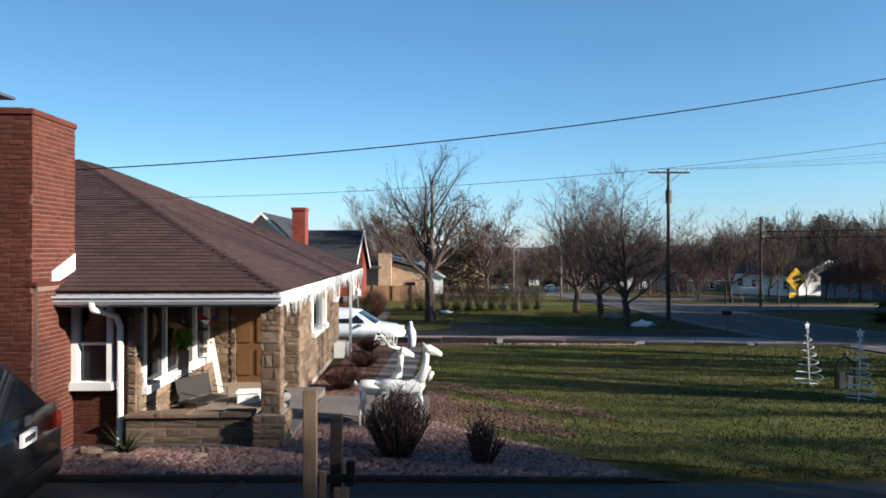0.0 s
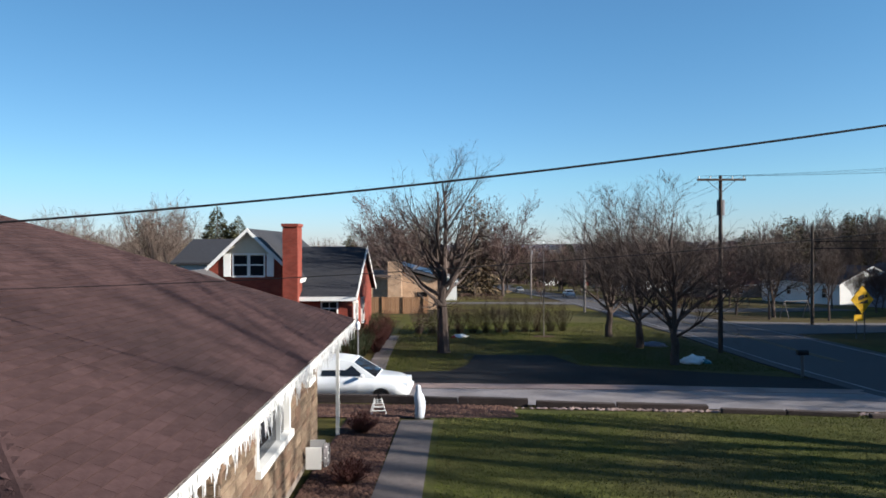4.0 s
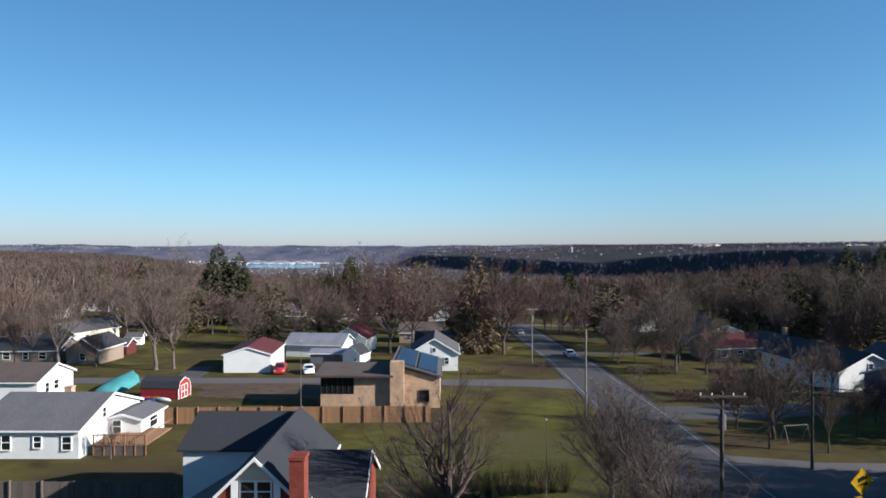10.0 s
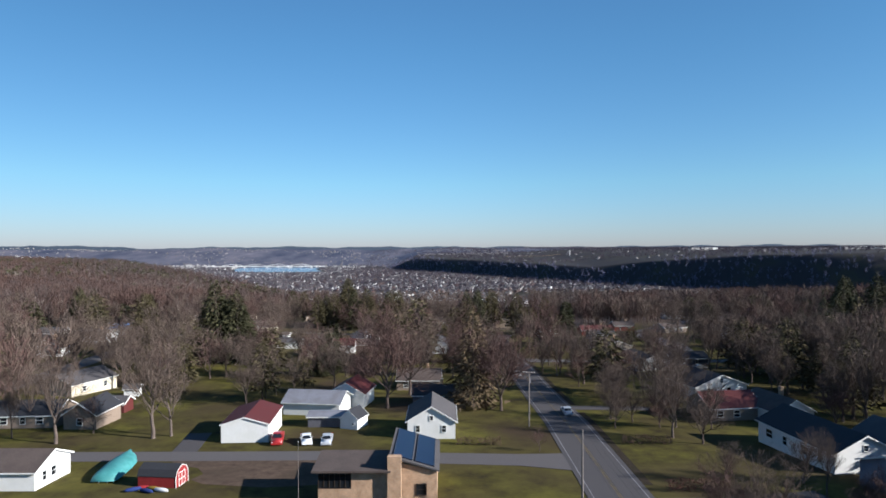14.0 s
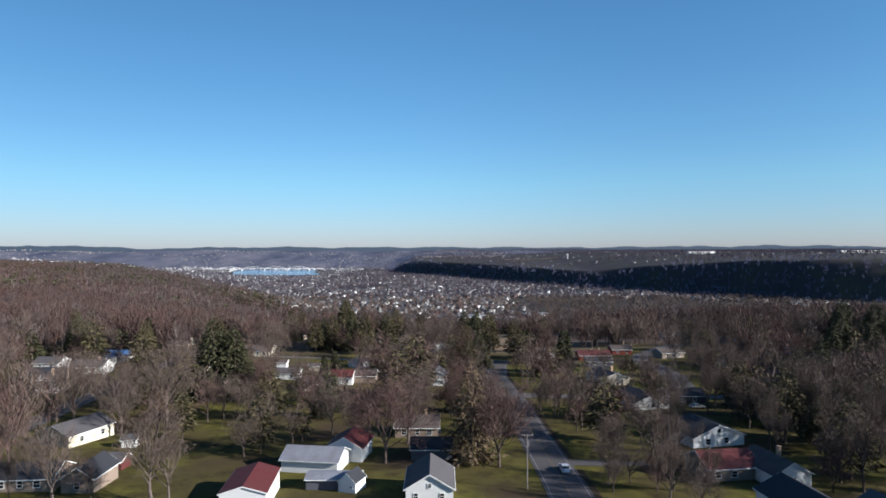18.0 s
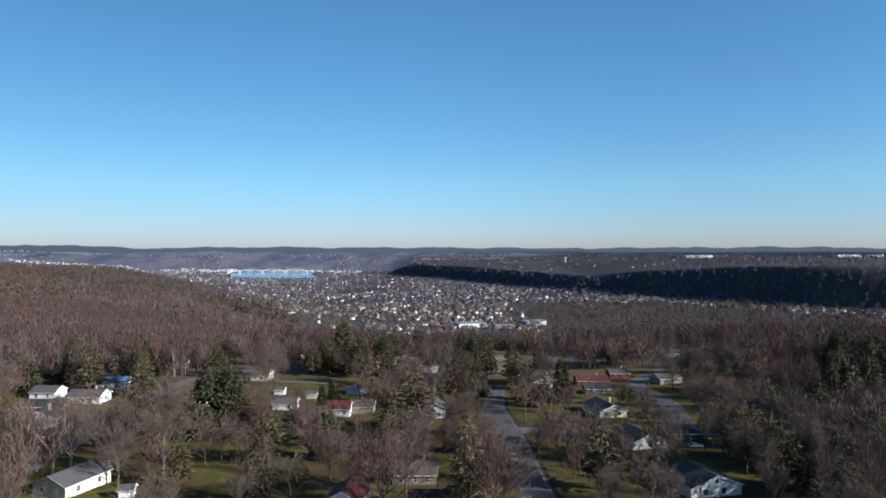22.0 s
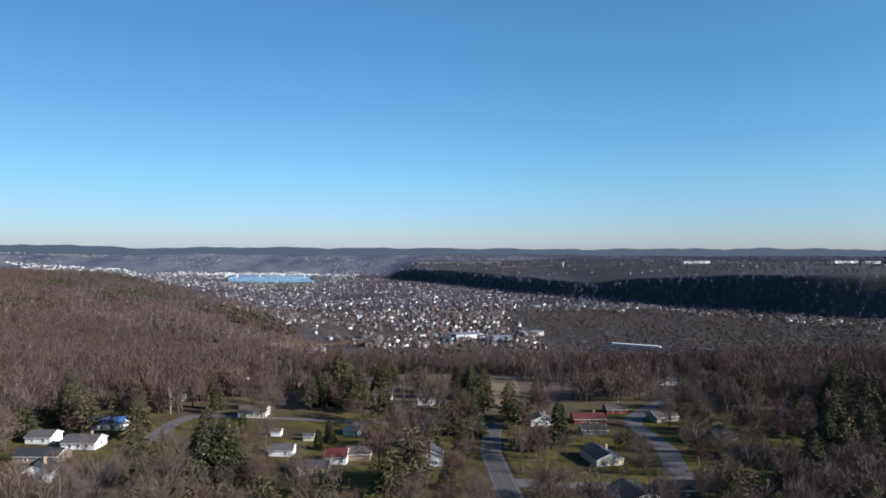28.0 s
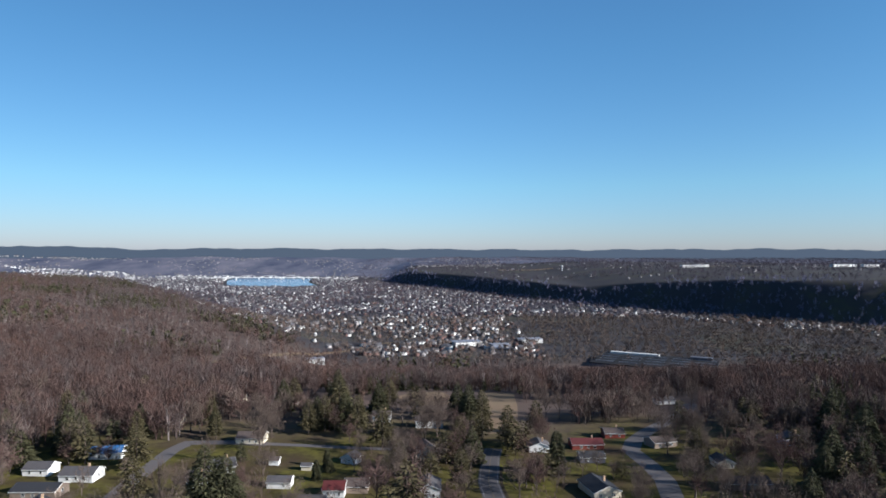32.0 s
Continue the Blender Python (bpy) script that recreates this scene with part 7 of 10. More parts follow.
spiral_tree(9.62, 9.0, 1.45, 20, -0.08)
spiral_tree(9.45, 7.0, 1.42, -10, 0.03)
NAT = thing("silhouette_ornament", 10.1, 8.4, gz(10.1, 8.4), 15, "black flat metal arch ornament with a star on the lawn", "ornament")
arch = [(-0.28, 0, 0.0), (-0.28, 0, 0.5), (-0.2, 0, 0.66), (0, 0, 0.8), (0.2, 0, 0.66), (0.28, 0, 0.5), (0.28, 0, 0.0)]
part("arch", tubem(arch, 0.035, 6), M["black"], NAT)
part("panel", boxm((-0.2, -0.02, -0.015, 0.015, 0.0, 0.42), (0.06, 0.22, -0.015, 0.015, 0.0, 0.3)), M["black"], NAT)
part("spike", tubem([(0, 0, 0.78), (0, 0, 1.0)], [0.04, 0.005], 5), M["black"], NAT)
for kx in (-0.12, 0.12):
    part("spike", tubem([(0, 0, 0.86), (kx, 0, 0.86)], [0.02, 0.005], 4), M["black"], NAT)

M["statue_pale"] = mat("statue_pale", (0.5, 0.54, 0.62), (0.66, 0.68, 0.72), 8, 0.7, 0.2, (0.4, 0.45, 0.56), 3, 0.5)
bm = lathe([(0.17, 0.0), (0.18, 0.1), (0.2, 0.3), (0.21, 0.5), (0.19, 0.68), (0.12, 0.78), (0.1, 0.86), (0.105, 0.93), (0.07, 1.0), (0.01, 1.02)], 14)
for v in bm.verts:
    v.co.y *= 0.65
    v.co.x *= 0.8
    v.co.x += 0.03 * math.sin(v.co.z * 5)
ob = link("garden_statue", bm, M["statue_pale"], smooth=True)
ob.matrix_basis = pose(-0.42, 18.4, gz(-0.42, 18.4) + 0.03)
tagged(ob, "pale blue and white draped garden statue beside the drive", "statue")
CAGE = thing("wire_ornament", -1.75, 19.2, gz(-1.75, 19.2), 10, "small white wire ornament beside the drive", "ornament")
for i in range(4):
    s = 0.24 - 0.035 * i
    z = 0.04 + 0.13 * i
    part("ring", tubem([(-s, -s, z), (s, -s, z), (s, s, z), (-s, s, z), (-s, -s, z)], 0.012, 4), M["trim_white"], CAGE)
for sx in (-1, 1):
    for sy in (-1, 1):
        part("upright", tubem([(sx * 0.25, sy * 0.25, 0), (sx * 0.1, sy * 0.1, 0.5)], 0.012, 4), M["trim_white"], CAGE)

# hose reel on the side wall
HOSE = thing("hose_reel", -2.3, 12.55, gz(-2.3, 12.55) + 0.22, 1.3, "white plastic hose reel against the stone wall", "hose reel")
part("bracket", boxm((-0.2, 0.12, -0.26, -0.23, 0.1, 0.56), (-0.2, 0.12, 0.23, 0.26, 0.1, 0.56), (-0.2, -0.17, -0.23, 0.23, 0.3, 0.36), bevel=0.008), M["trim_white"], HOSE)
for k in range(6):
    a = k * math.pi / 3
    part("spoke", tubem([(0.2, 0, 0.32), (0.2, 0.22 * math.cos(a), 0.32 + 0.24 * math.sin(a))], 0.018, 5), M["trim_white"], HOSE)
for i in range(4):
    pts = [(0.16 + 0.02 * i, (0.2 - 0.01 * i) * math.cos(a), 0.32 + (0.24 - 0.01 * i) * math.sin(a)) for a in (2 * math.pi * k / 16 for k in range(17))]
    part("hose_loop", tubem(pts, 0.022, 6), M["concrete"], HOSE)

# ---- fence post in the foreground ----
FP = thing("fence_post", -0.42, -1.75, gz(-0.42, -1.75), 4, "weathered square wooden post of an unfinished fence", "fence post")
M["post_wood"] = mat("post_wood", (0.34, 0.24, 0.14), (0.47, 0.35, 0.22), 5, 0.9, 0.4, (0.24, 0.17, 0.1), 1.5, 0.5, stretch=(5, 5, 0.4))
part("post", boxm((-0.045, 0.045, -0.045, 0.045, -0.1, 1.99), bevel=0.006), M["post_wood"], FP)
FP2 = thing("fence_post", -0.27, -1.55, gz(-0.27, -1.55), 0, "short black post with a latch beside a wooden one", "fence post")
part("post", boxm((-0.04, 0.04, -0.04, 0.04, -0.1, 1.76), bevel=0.006), M["timber"], FP2)
part("latch", boxm((-0.05, 0.12, -0.08, -0.045, 1.30, 1.36), (0.08, 0.14, -0.09, -0.05, 1.28, 1.46), bevel=0.006), M["black"], FP2)
for dx, top in ((-0.1, 1.42), (0.0, 1.3), (0.06, 1.3)):
    FB = thing("fence_board", -0.24 + dx, -1.72, gz(0, -1.7), 0, "short sawn wooden board beside the post", "fence board", "sawn fence boards")
    part("board", boxm((-0.022, 0.022, -0.012, 0.012, -0.05, top), bevel=0.003), M["post_wood"], FB)

# ---- porch things ----
def sh_point(x, y, z):
    return SH.matrix_basis @ Vector((x, y, z))


p = sh_point(-1.75, 2.0, 0.04)
BN = thing("porch_glider", p.x, p.y, p.z, 66, "dark metal porch seat with a mesh back and scrolled top", "seat")
M["mesh_brown"] = mat("mesh_brown", (0.024, 0.019, 0.017), (0.045, 0.037, 0.034), 60, 0.7, 0.3)
BN.scale = (0.74, 0.74, 0.74)
part("seat", boxm((-0.5, 0.5, -0.28, 0.25, 0.36, 0.39), bevel=0.01), M["mesh_brown"], BN)
bk = part("backrest", boxm((-0.5, 0.5, -0.012, 0.012, 0.0, 0.52), bevel=0.006), M["mesh_brown"], BN)
bk.matrix_basis = pose(0, 0.26, 0.4, -14, 0, 0)
part("frame", tubem([(-0.52, 0, 0), (-0.52, 0, 0.55), (-0.3, 0, 0.6), (0, 0, 0.66), (0.3, 0, 0.6), (0.52, 0, 0.55), (0.52, 0, 0)], 0.014, 6), M["black"], bk)
for i in range(6):
    cx = -0.36 + i * 0.145
    part("scroll", tubem([(cx + 0.05 * math.cos(a), 0, 0.56 + 0.045 * math.sin(a)) for a in (k * 0.7 for k in range(9))], 0.008, 5), M["black"], bk)
for sx in (-0.5, 0.5):
    part("leg", tubem([(sx, -0.25, 0), (sx, -0.25, 0.58), (sx, 0.2, 0.6)], 0.014, 6), M["black"], BN)
    part("leg", tubem([(sx, 0.25, 0), (sx, 0.27, 0.4)], 0.014, 6), M["black"], BN)
p = sh_point(-1.85, 3.3, 0.04)
WB = thing("welcome_board", p.x, p.y, p.z, 40, "tall cream board lettered WELCOME leaning beside the door", "sign")
brd = part("board", boxm((-0.065, 0.065, -0.012, 0.012, 0.0, 1.45), bevel=0.004), M["siding_cream"], WB)
brd.matrix_basis = pose(0, 0, 0, -9, -7, 0)
WB.scale = (0.82, 0.82, 0.82)


def letters(text, size, material, parent, m, name="lettering"):
    cu = bpy.data.curves.new(name, "FONT")
    cu.body, cu.size, cu.align_x, cu.align_y, cu.extrude = text, size, "CENTER", "CENTER", 0.002
    tmp = new(name, cu)
    me = bpy.data.meshes.new_from_object(tmp.evaluated_get(bpy.context.evaluated_depsgraph_get()))
    bpy.data.objects.remove(tmp)
    me.materials.append(material)
    o = new(name, me)
    o.parent = parent
    o.matrix_basis = m
    return o


for i, ch in enumerate("WELCOME"):
    letters(ch, 0.12, M["black"], brd, pose(0, -0.0145, 1.34 - i * 0.19, 90, 0, 0))
p = sh_point(-2.05, 3.25, 1.6)
BD = thing("door_decoration", p.x, p.y, p.z, 60, "red, white and blue fabric decoration hung beside the window", "decoration")
M["cloth_red"] = mat("cloth_red", (0.42, 0.02, 0.03), (0.52, 0.04, 0.05), 9, 0.85, 0.1)
M["cloth_blue"] = mat("cloth_blue", (0.02, 0.05, 0.22), (0.04, 0.08, 0.3), 9, 0.85, 0.1)
for a, m in ((0.2, M["cloth_blue"]), (0.95, M["cloth_red"]), (1.7, M["trim_white"]), (2.4, M["cloth_red"])):
    bm = bmesh.new()
    slab(bm, [(0, 0, 0), (0.3 * math.cos(a), 0.06, 0.2 - 0.3 * math.sin(a)), (0.3 * math.cos(a + 0.7), 0.02, 0.2 - 0.3 * math.sin(a + 0.7))], (0, 0.02, 0))
    bmesh.ops.recalc_face_normals(bm, faces=bm.faces[:])
    part("gusset", bm, m, BD)
p = sh_point(-0.5, 2.2, 0.04)
POT = thing("plant_pot", p.x, p.y, p.z, 0, "pale rounded pot on the porch floor", "pot")
part("pot", lathe([(0.16, 0.0), (0.22, 0.12), (0.24, 0.28), (0.2, 0.36), (0.17, 0.36), (0.15, 0.1)], 16), M["concrete"], POT)
p = sh_point(-1.1, 2.5, 0.04)
BX = thing("storage_box", p.x, p.y, p.z, 10, "pale box with a lid on the porch", "box")
part("box", boxm((-0.2, 0.2, -0.15, 0.15, 0, 0.28), bevel=0.015), M["trim_white"], BX)
part("lid", boxm((-0.22, 0.22, -0.17, 0.17, 0.28, 0.32), bevel=0.01), M["trim_white"], BX)
p = sh_point(LX + 0.1, 2.2, 1.3)
GP = thing("hanging_plant", p.x, p.y, p.z, 0, "bright green trailing plant on a stand before the window", "plant")
M["lime"] = mat("lime", (0.2, 0.42, 0.02), (0.34, 0.55, 0.05), 9, 0.8, 0.2)
st = Sticks()
gr = random.Random(3)
for i in range(90):
    a = Vector((gr.uniform(-0.06, 0.06), gr.uniform(-0.2, 0.2), gr.uniform(0, 0.26)))
    st.shard(a, a + Vector((gr.uniform(-0.1, 0.1), gr.uniform(-0.1, 0.1), -0.14)), 0.09, gr)
o = new("foliage", st.mesh("foliage", M["lime"]))
o.parent = GP
part("stand", boxm((-0.05, 0.05, -0.12, -0.11, -1.22, -0.1), (-0.05, 0.05, 0.11, 0.12, -1.22, -0.1), (-0.05, 0.05, 0.0, 0.01, -0.6, -0.1), (-0.06, 0.06, -0.13, 0.13, -0.1, -0.08)), M["black"], GP, "thin black metal stand")

# ---- wires ----
M["wire"] = mat("wire", (0.012, 0.012, 0.014), (0.02, 0.02, 0.022), 8, 0.7, 0)


def wire(pts, r, label):
    ob = link("overhead_wire", tubem(pts, r, 5), M["wire"])
    return tagged(ob, label, "wire", "overhead wires")


wire([(x, 5.7, 6.673 + 0.1044 * x + 0.0041 * x * x) for x in np.linspace(-13, 20, 40)], 0.012, "thick black service cable over the roof")
wire([(x, 5.6 - 0.01 * x, 5.834 + 0.0595 * x + 0.0042 * x * x) for x in np.linspace(-13, 20, 40)], 0.0045, "thin black service cable over the roof")
top = gz(16.3, 35.6) + 10.3
for i, u in enumerate((-1.3, -0.6, 0.6, 1.3)):
    wire([(16.3 + u + (34 + u * 6) * t, 35.5 - 30 * t, top - 0.05 - 2.2 * t * (1 - t) * 2 + 1.5 * t) for t in np.linspace(0, 1, 14)], 0.006, "thin power line from the crossarm")
    wire([(16.3 + u + (16.5 - 16.3 - u * 0.3) * t, 35.5 + 36.6 * t, top - 0.05 - 1.4 * t * (1 - t) * 2 - 1.4 * t) for t in np.linspace(0, 1, 14)], 0.006, "thin power line along the road")
for z in (6.3, 6.9):
    wire([(31.9 + 40 * t, 53.1 - 22 * t, gz(31.9, 53.1) + z + 0.3 - 0.5 * t * (1 - t) * 2 + t) for t in np.linspace(0, 1, 12)], 0.042, "thick black telephone cable")
    wire([(31.9 - 15.6 * t, 53.1 - 17.5 * t, gz(31.9, 53.1) + z + 0.3 - 0.3 * t * (1 - t) * 2) for t in np.linspace(0, 1, 12)], 0.008, "thick black telephone cable")

# ---- road sign, mailbox, lamp post, flag pole ----
M["sign_yellow"] = mat("sign_yellow", (0.75, 0.42, 0.01), (0.82, 0.48, 0.02), 3, 0.4, 0.02, (0.5, 0.3, 0.02), 2, 0.3)
SG = thing("road_sign", 28.9, 42.2, gz(28.9, 42.2), 14, "yellow diamond hill warning sign with a smaller plate on two posts", "road sign")
SG.scale = (1.12, 1.0, 1.12)
bm = bmesh.new()
slab(bm, [(0, 0, 1.55), (0.86, 0, 2.4), (0, 0, 3.25), (-0.86, 0, 2.4)], (0, 0.02, 0))
bmesh.ops.recalc_face_normals(bm, faces=bm.faces[:])
plt = part("diamond", bm, M["sign_yellow"], SG)
bm = bmesh.new()
slab(bm, [(-0.42, -0.006, 2.15), (0.45, -0.006, 2.15), (0.45, -0.006, 2.42)], (0, 0.004, 0))
slab(bm, [(-0.3, -0.006, 2.32), (0.2, -0.006, 2.5), (0.12, -0.006, 2.76), (-0.36, -0.006, 2.58)], (0, 0.004, 0))
slab(bm, [(0.24, -0.006, 2.5), (0.42, -0.006, 2.57), (0.37, -0.006, 2.74), (0.18, -0.006, 2.68)], (0, 0.004, 0))
bmesh.ops.recalc_face_normals(bm, faces=bm.faces[:])
bmesh.ops.scale(bm, vec=(0.95, 1, 0.95), space=Matrix.Translation((0, 0, -2.42)), verts=bm.verts[:])
part("symbol", bm, M["black"], plt)
part("plate", boxm((-0.62, 0.02, -0.03, -0.01, 1.12, 1.5)), M["sign_yellow"], SG)
for x, h in ((-0.42, 1.5), (0.2, 2.2)):
    part("post", boxm((x - 0.03, x + 0.03, 0.02, 0.05, -0.3, h)), M["steel"], SG)
MB = thing("mailbox", 16.5, 27.7, gz(16.5, 27.7), -90, "dark mailbox on a weathered wooden post", "mailbox")
part("post", boxm((-0.05, 0.05, -0.05, 0.05, -0.2, 1.0), bevel=0.008), M["pole_grey"], MB)
bm = bmesh.new()
pr = [(-0.09, 1.0), (0.09, 1.0), (0.09, 1.14)] + [(0.09 * math.cos(a), 1.14 + 0.09 * math.sin(a)) for a in (0.5, 1.05, 1.57, 2.1, 2.64)] + [(-0.09, 1.14)]
slab(bm, [(x, -0.24, z) for x, z in pr], (0, 0.48, 0))
bmesh.ops.recalc_face_normals(bm, faces=bm.faces[:])
part("box", bm, M["black"], MB)
LP = thing("lamp_post", -3.85, 29.5, gz(-3.85, 29.5), 0, "slim pale grey garden lamp post with a lantern", "lamp post")
part("post", tubem([(0, 0, -0.2), (0, 0, 2.0)], [0.032, 0.026], 8), M["roof_metal"], LP)
part("lantern", lathe([(0.05, 2.0), (0.09, 2.05), (0.11, 2.25), (0.12, 2.3), (0.03, 2.42)], 8), M["lamp_clear"], LP)
for x, y, h in ((7.3, 43.4, 6.6), (-17.0, 72.6, 9.0)):
    FPo = thing("flag_pole", x, y, gz(x, y), 0, "slim white flag pole on a lawn", "flag pole", "flag poles")
    part("pole", tubem([(0, 0, -0.2), (0, 0, h)], [0.035, 0.02], 8), M["pole_grey"], FPo)
    part("finial", lathe([(0.02, h), (0.06, h + 0.06), (0.02, h + 0.13)], 8), M["trim_white"], FPo)
MOUND = blob(7.3, 43.4, 0.7, 0.5, 16, 0.1, 4)
sheet("flower_bed", MOUND, M["mulch"], 0.06, "small dark bed round the flag pole", "bed", 0.5)
M["barn_red"] = mat("barn_red", (0.42, 0.035, 0.035), (0.55, 0.06, 0.055), 3, 0.7, 0.1, (0.3, 0.03, 0.03), 0.8, 0.4)
M["vinyl_teal"] = mat("vinyl_teal", (0.05, 0.32, 0.36), (0.1, 0.42, 0.46), 5, 0.5, 0.2)


def slumped(x, y, r, material, seed, label):
    bm = bmesh.new()
    bmesh.ops.create_icosphere(bm, subdivisions=3, radius=r)
    for v in bm.verts:
        n = noise.noise(v.co * 2.5 / r + Vector((seed, 0, 0)))
        v.co = Vector((v.co.x * 1.5, v.co.y * 0.9, max(v.co.z, -0.1 * r) * 0.45)) * (1 + 0.45 * n)
    ob = link("inflatable", bm, material, smooth=True)
    ob.matrix_basis = pose(x, y, gz(x, y) + 0.03 + 0.06 * r, 0, 0, seed * 50)
    return tagged(ob, label, "ornament", "deflated lawn inflatables")


slumped(13.4, 32.3, 0.62, M["trim_white"], 1, "deflated white lawn inflatable under a tree")
slumped(13.95, 32.1, 0.3, M["vinyl_teal"], 2, "deflated teal lawn inflatable under a tree")
slumped(13.4, 38.6, 0.5, M["siding_blue"], 3, "deflated pale blue lawn inflatable")
slumped(1.4, 43.2, 0.4, M["trim_white"], 4, "deflated white lawn inflatable")
slumped(1.0, 43.0, 0.25, M["cloth_red"], 5, "deflated red lawn inflatable")


# ---- fences, deck, first street's clutter ----
def board_fence(name, x0, y0, x1, y1, h, material, label, step, post_every=8, gap=0.015):
    ob = thing(name, x0, y0, 0, math.degrees(math.atan2(y1 - y0, x1 - x0)), label, "fence")
    ln = math.hypot(x1 - x0, y1 - y0)
    n = int(ln / step)
    bm = boxm((-(step - gap) / 2, (step - gap) / 2, -0.012, 0.012, 0.0, h), (-(step - gap) / 2 + 0.02, (step - gap) / 2 - 0.02, -0.012, 0.012, h, h + 0.03))
    me = bpy.data.meshes.new("board")
    bm.to_mesh(me)
    bm.free()
    me.materials.append(material)
    fr = random.Random(n)
    for i in range(n):
        t = (i + 0.5) / n
        o = new("board", me)
        o.parent = ob
        o.matrix_basis = pose(t * ln, 0, gz(x0 + (x1 - x0) * t, y0 + (y1 - y0) * t) + fr.uniform(-0.015, 0.015))
        if i % post_every == 0:
            part("post", boxm((i * ln / n - 0.05, i * ln / n + 0.05, -0.14, 0.06, gz(x0 + (x1 - x0) * t, y0 + (y1 - y0) * t) - 0.2, gz(x0 + (x1 - x0) * t, y0 + (y1 - y0) * t) + h + 0.1)), material, ob)
    return ob


board_fence("board_fence", -35.0, 69.3, -1.6, 70.3, 1.85, M["fence_new"], "new orange-brown board fence with regular posts", 0.26, 9)
board_fence("board_fence", -44.0, 45.0, -19.5, 44.6, 1.7, M["fence_old"], "weathered grey-brown board fence", 0.24, 10)
DK = thing("deck", -30.3, 59.6, -0.8, 0, "raised orange-brown wooden deck with a railing", "deck")
part("platform", boxm((-2.6, 2.4, -2.5, 3.0, 0.9, 1.0)), M["fence_new"], DK)
for i in range(6):
    part("post", boxm((-2.6 + i * 0.98, -2.5 + i * 0.98, -2.5, -2.4, -0.2, 1.95)), M["fence_new"], DK)
for i in range(22):
    part("baluster", boxm((-2.5 + i * 0.225, -2.46 + i * 0.225, -2.48, -2.44, 1.05, 1.85)), M["fence_new"], DK)
part("rail", boxm((-2.6, 2.45, -2.52, -2.4, 1.85, 1.93)), M["fence_new"], DK)
part("rail", boxm((2.35, 2.45, -2.4, 3.0, 1.85, 1.93)), M["fence_new"], DK)
part("skirt", boxm((-2.5, 2.4, -2.45, -2.42, -0.2, 0.85)), M["fence_old"], DK)
gable_house("sun_room", -32.0, 63.4, 0, 3.6, 5.0, 2.4, 0.5, M["siding_white"], M["roof_pale"], "white sun room with a low grey roof", "y", 0.25, (("s", -0.6, 1.1, 0.8, 1.2), ("e", 0, 1.1, 1.6, 1.2)), base=-0.9, category="extension")
M["tarp"] = mat("tarp", (0.1, 0.45, 0.42), (0.17, 0.58, 0.55), 1.2, 0.6, 0.4, (0.07, 0.33, 0.31), 0.8, 0.6)
TP = thing("covered_boat", -47.4, 89.6, gz(-47.4, 89.6), 4, "long boat on a trailer under a teal tarpaulin", "boat")
TP.scale = (1.15, 1.0, 0.78)
bm = bmesh.new()
tarp_rng = random.Random(12)
rings = []
for y, w, top in ((-4.6, 1.35, 1.7), (-3.2, 1.6, 2.15), (-1.4, 1.65, 2.3), (0.6, 1.6, 2.45), (2.4, 1.45, 2.5), (3.8, 1.0, 2.6), (4.5, 0.3, 2.6)):
    rings.append([bm.verts.new((u * w, y + tarp_rng.uniform(-0.12, 0.12), z * top + tarp_rng.uniform(-0.07, 0.07))) for u, z in ((-1.08, 0.35), (-1, 0.55), (-0.8, 0.78), (-0.4, 0.93), (0, 1), (0.4, 0.93), (0.8, 0.78), (1, 0.55), (1.08, 0.35))])
for a, b in zip(rings, rings[1:]):
    for k in range(8):
        bm.faces.new((a[k], a[k + 1], b[k + 1], b[k]))
bm.faces.new(rings[0])
bmesh.ops.recalc_face_normals(bm, faces=bm.faces[:])
part("tarpaulin", bm, M["tarp"], TP, smooth=True)
part("hull", boxm((-1.0, 1.0, -4.2, 3.2, 0.45, 1.15), bevel=0.15), M["siding_white"], TP, "white boat hull")
part("trailer", boxm((-0.9, -0.8, -4.0, 4.6, 0.35, 0.45), (0.8, 0.9, -4.0, 4.6, 0.35, 0.45), (-0.9, 0.9, -2.4, -2.3, 0.35, 0.45)), M["steel"], TP)
for sx in (-1, 1):
    part("wheel", tubem([(sx * 0.95, -2.3, 0.32), (sx * 1.15, -2.3, 0.32)], [0.32, 0.32], 14), M["rubber"], TP)
    part("prop", tubem([(sx * 0.5, -4.4, -0.1), (sx * 0.5, -4.4, 0.8)], 0.06, 6), M["trim_white"], TP)
M["kayak_yellow"] = mat("kayak_yellow", (0.5, 0.33, 0.05), (0.59, 0.42, 0.08), 4, 0.4, 0.05)
M["kayak_white"] = mat("kayak_white", (0.6, 0.62, 0.66), (0.75, 0.77, 0.8), 4, 0.4, 0.05)
RS = thing("barn_shed", -38.6, 84.9, gz(-38.6, 84.9), -6, "small red barn-shaped shed with a dark roof and white-braced doors", "shed")


def barn_prism(x0, x1, grow):
    bm = bmesh.new()
    prof = [(-1.6, -0.2), (1.6, -0.2), (1.6 + grow, 1.55), (1.15 + grow, 2.3 + grow), (0, 2.8 + grow), (-1.15 - grow, 2.3 + grow), (-1.6 - grow, 1.55)]
    a, b = [bm.verts.new((x0, y, z)) for y, z in prof], [bm.verts.new((x1, y, z)) for y, z in prof]
    for k in range(len(prof)):
        q = (k + 1) % len(prof)
        bm.faces.new((a[k], a[q], b[q], b[k]))
    bm.faces.new(a)
    bm.faces.new(b[::-1])
    bmesh.ops.recalc_face_normals(bm, faces=bm.faces[:])
    return bm


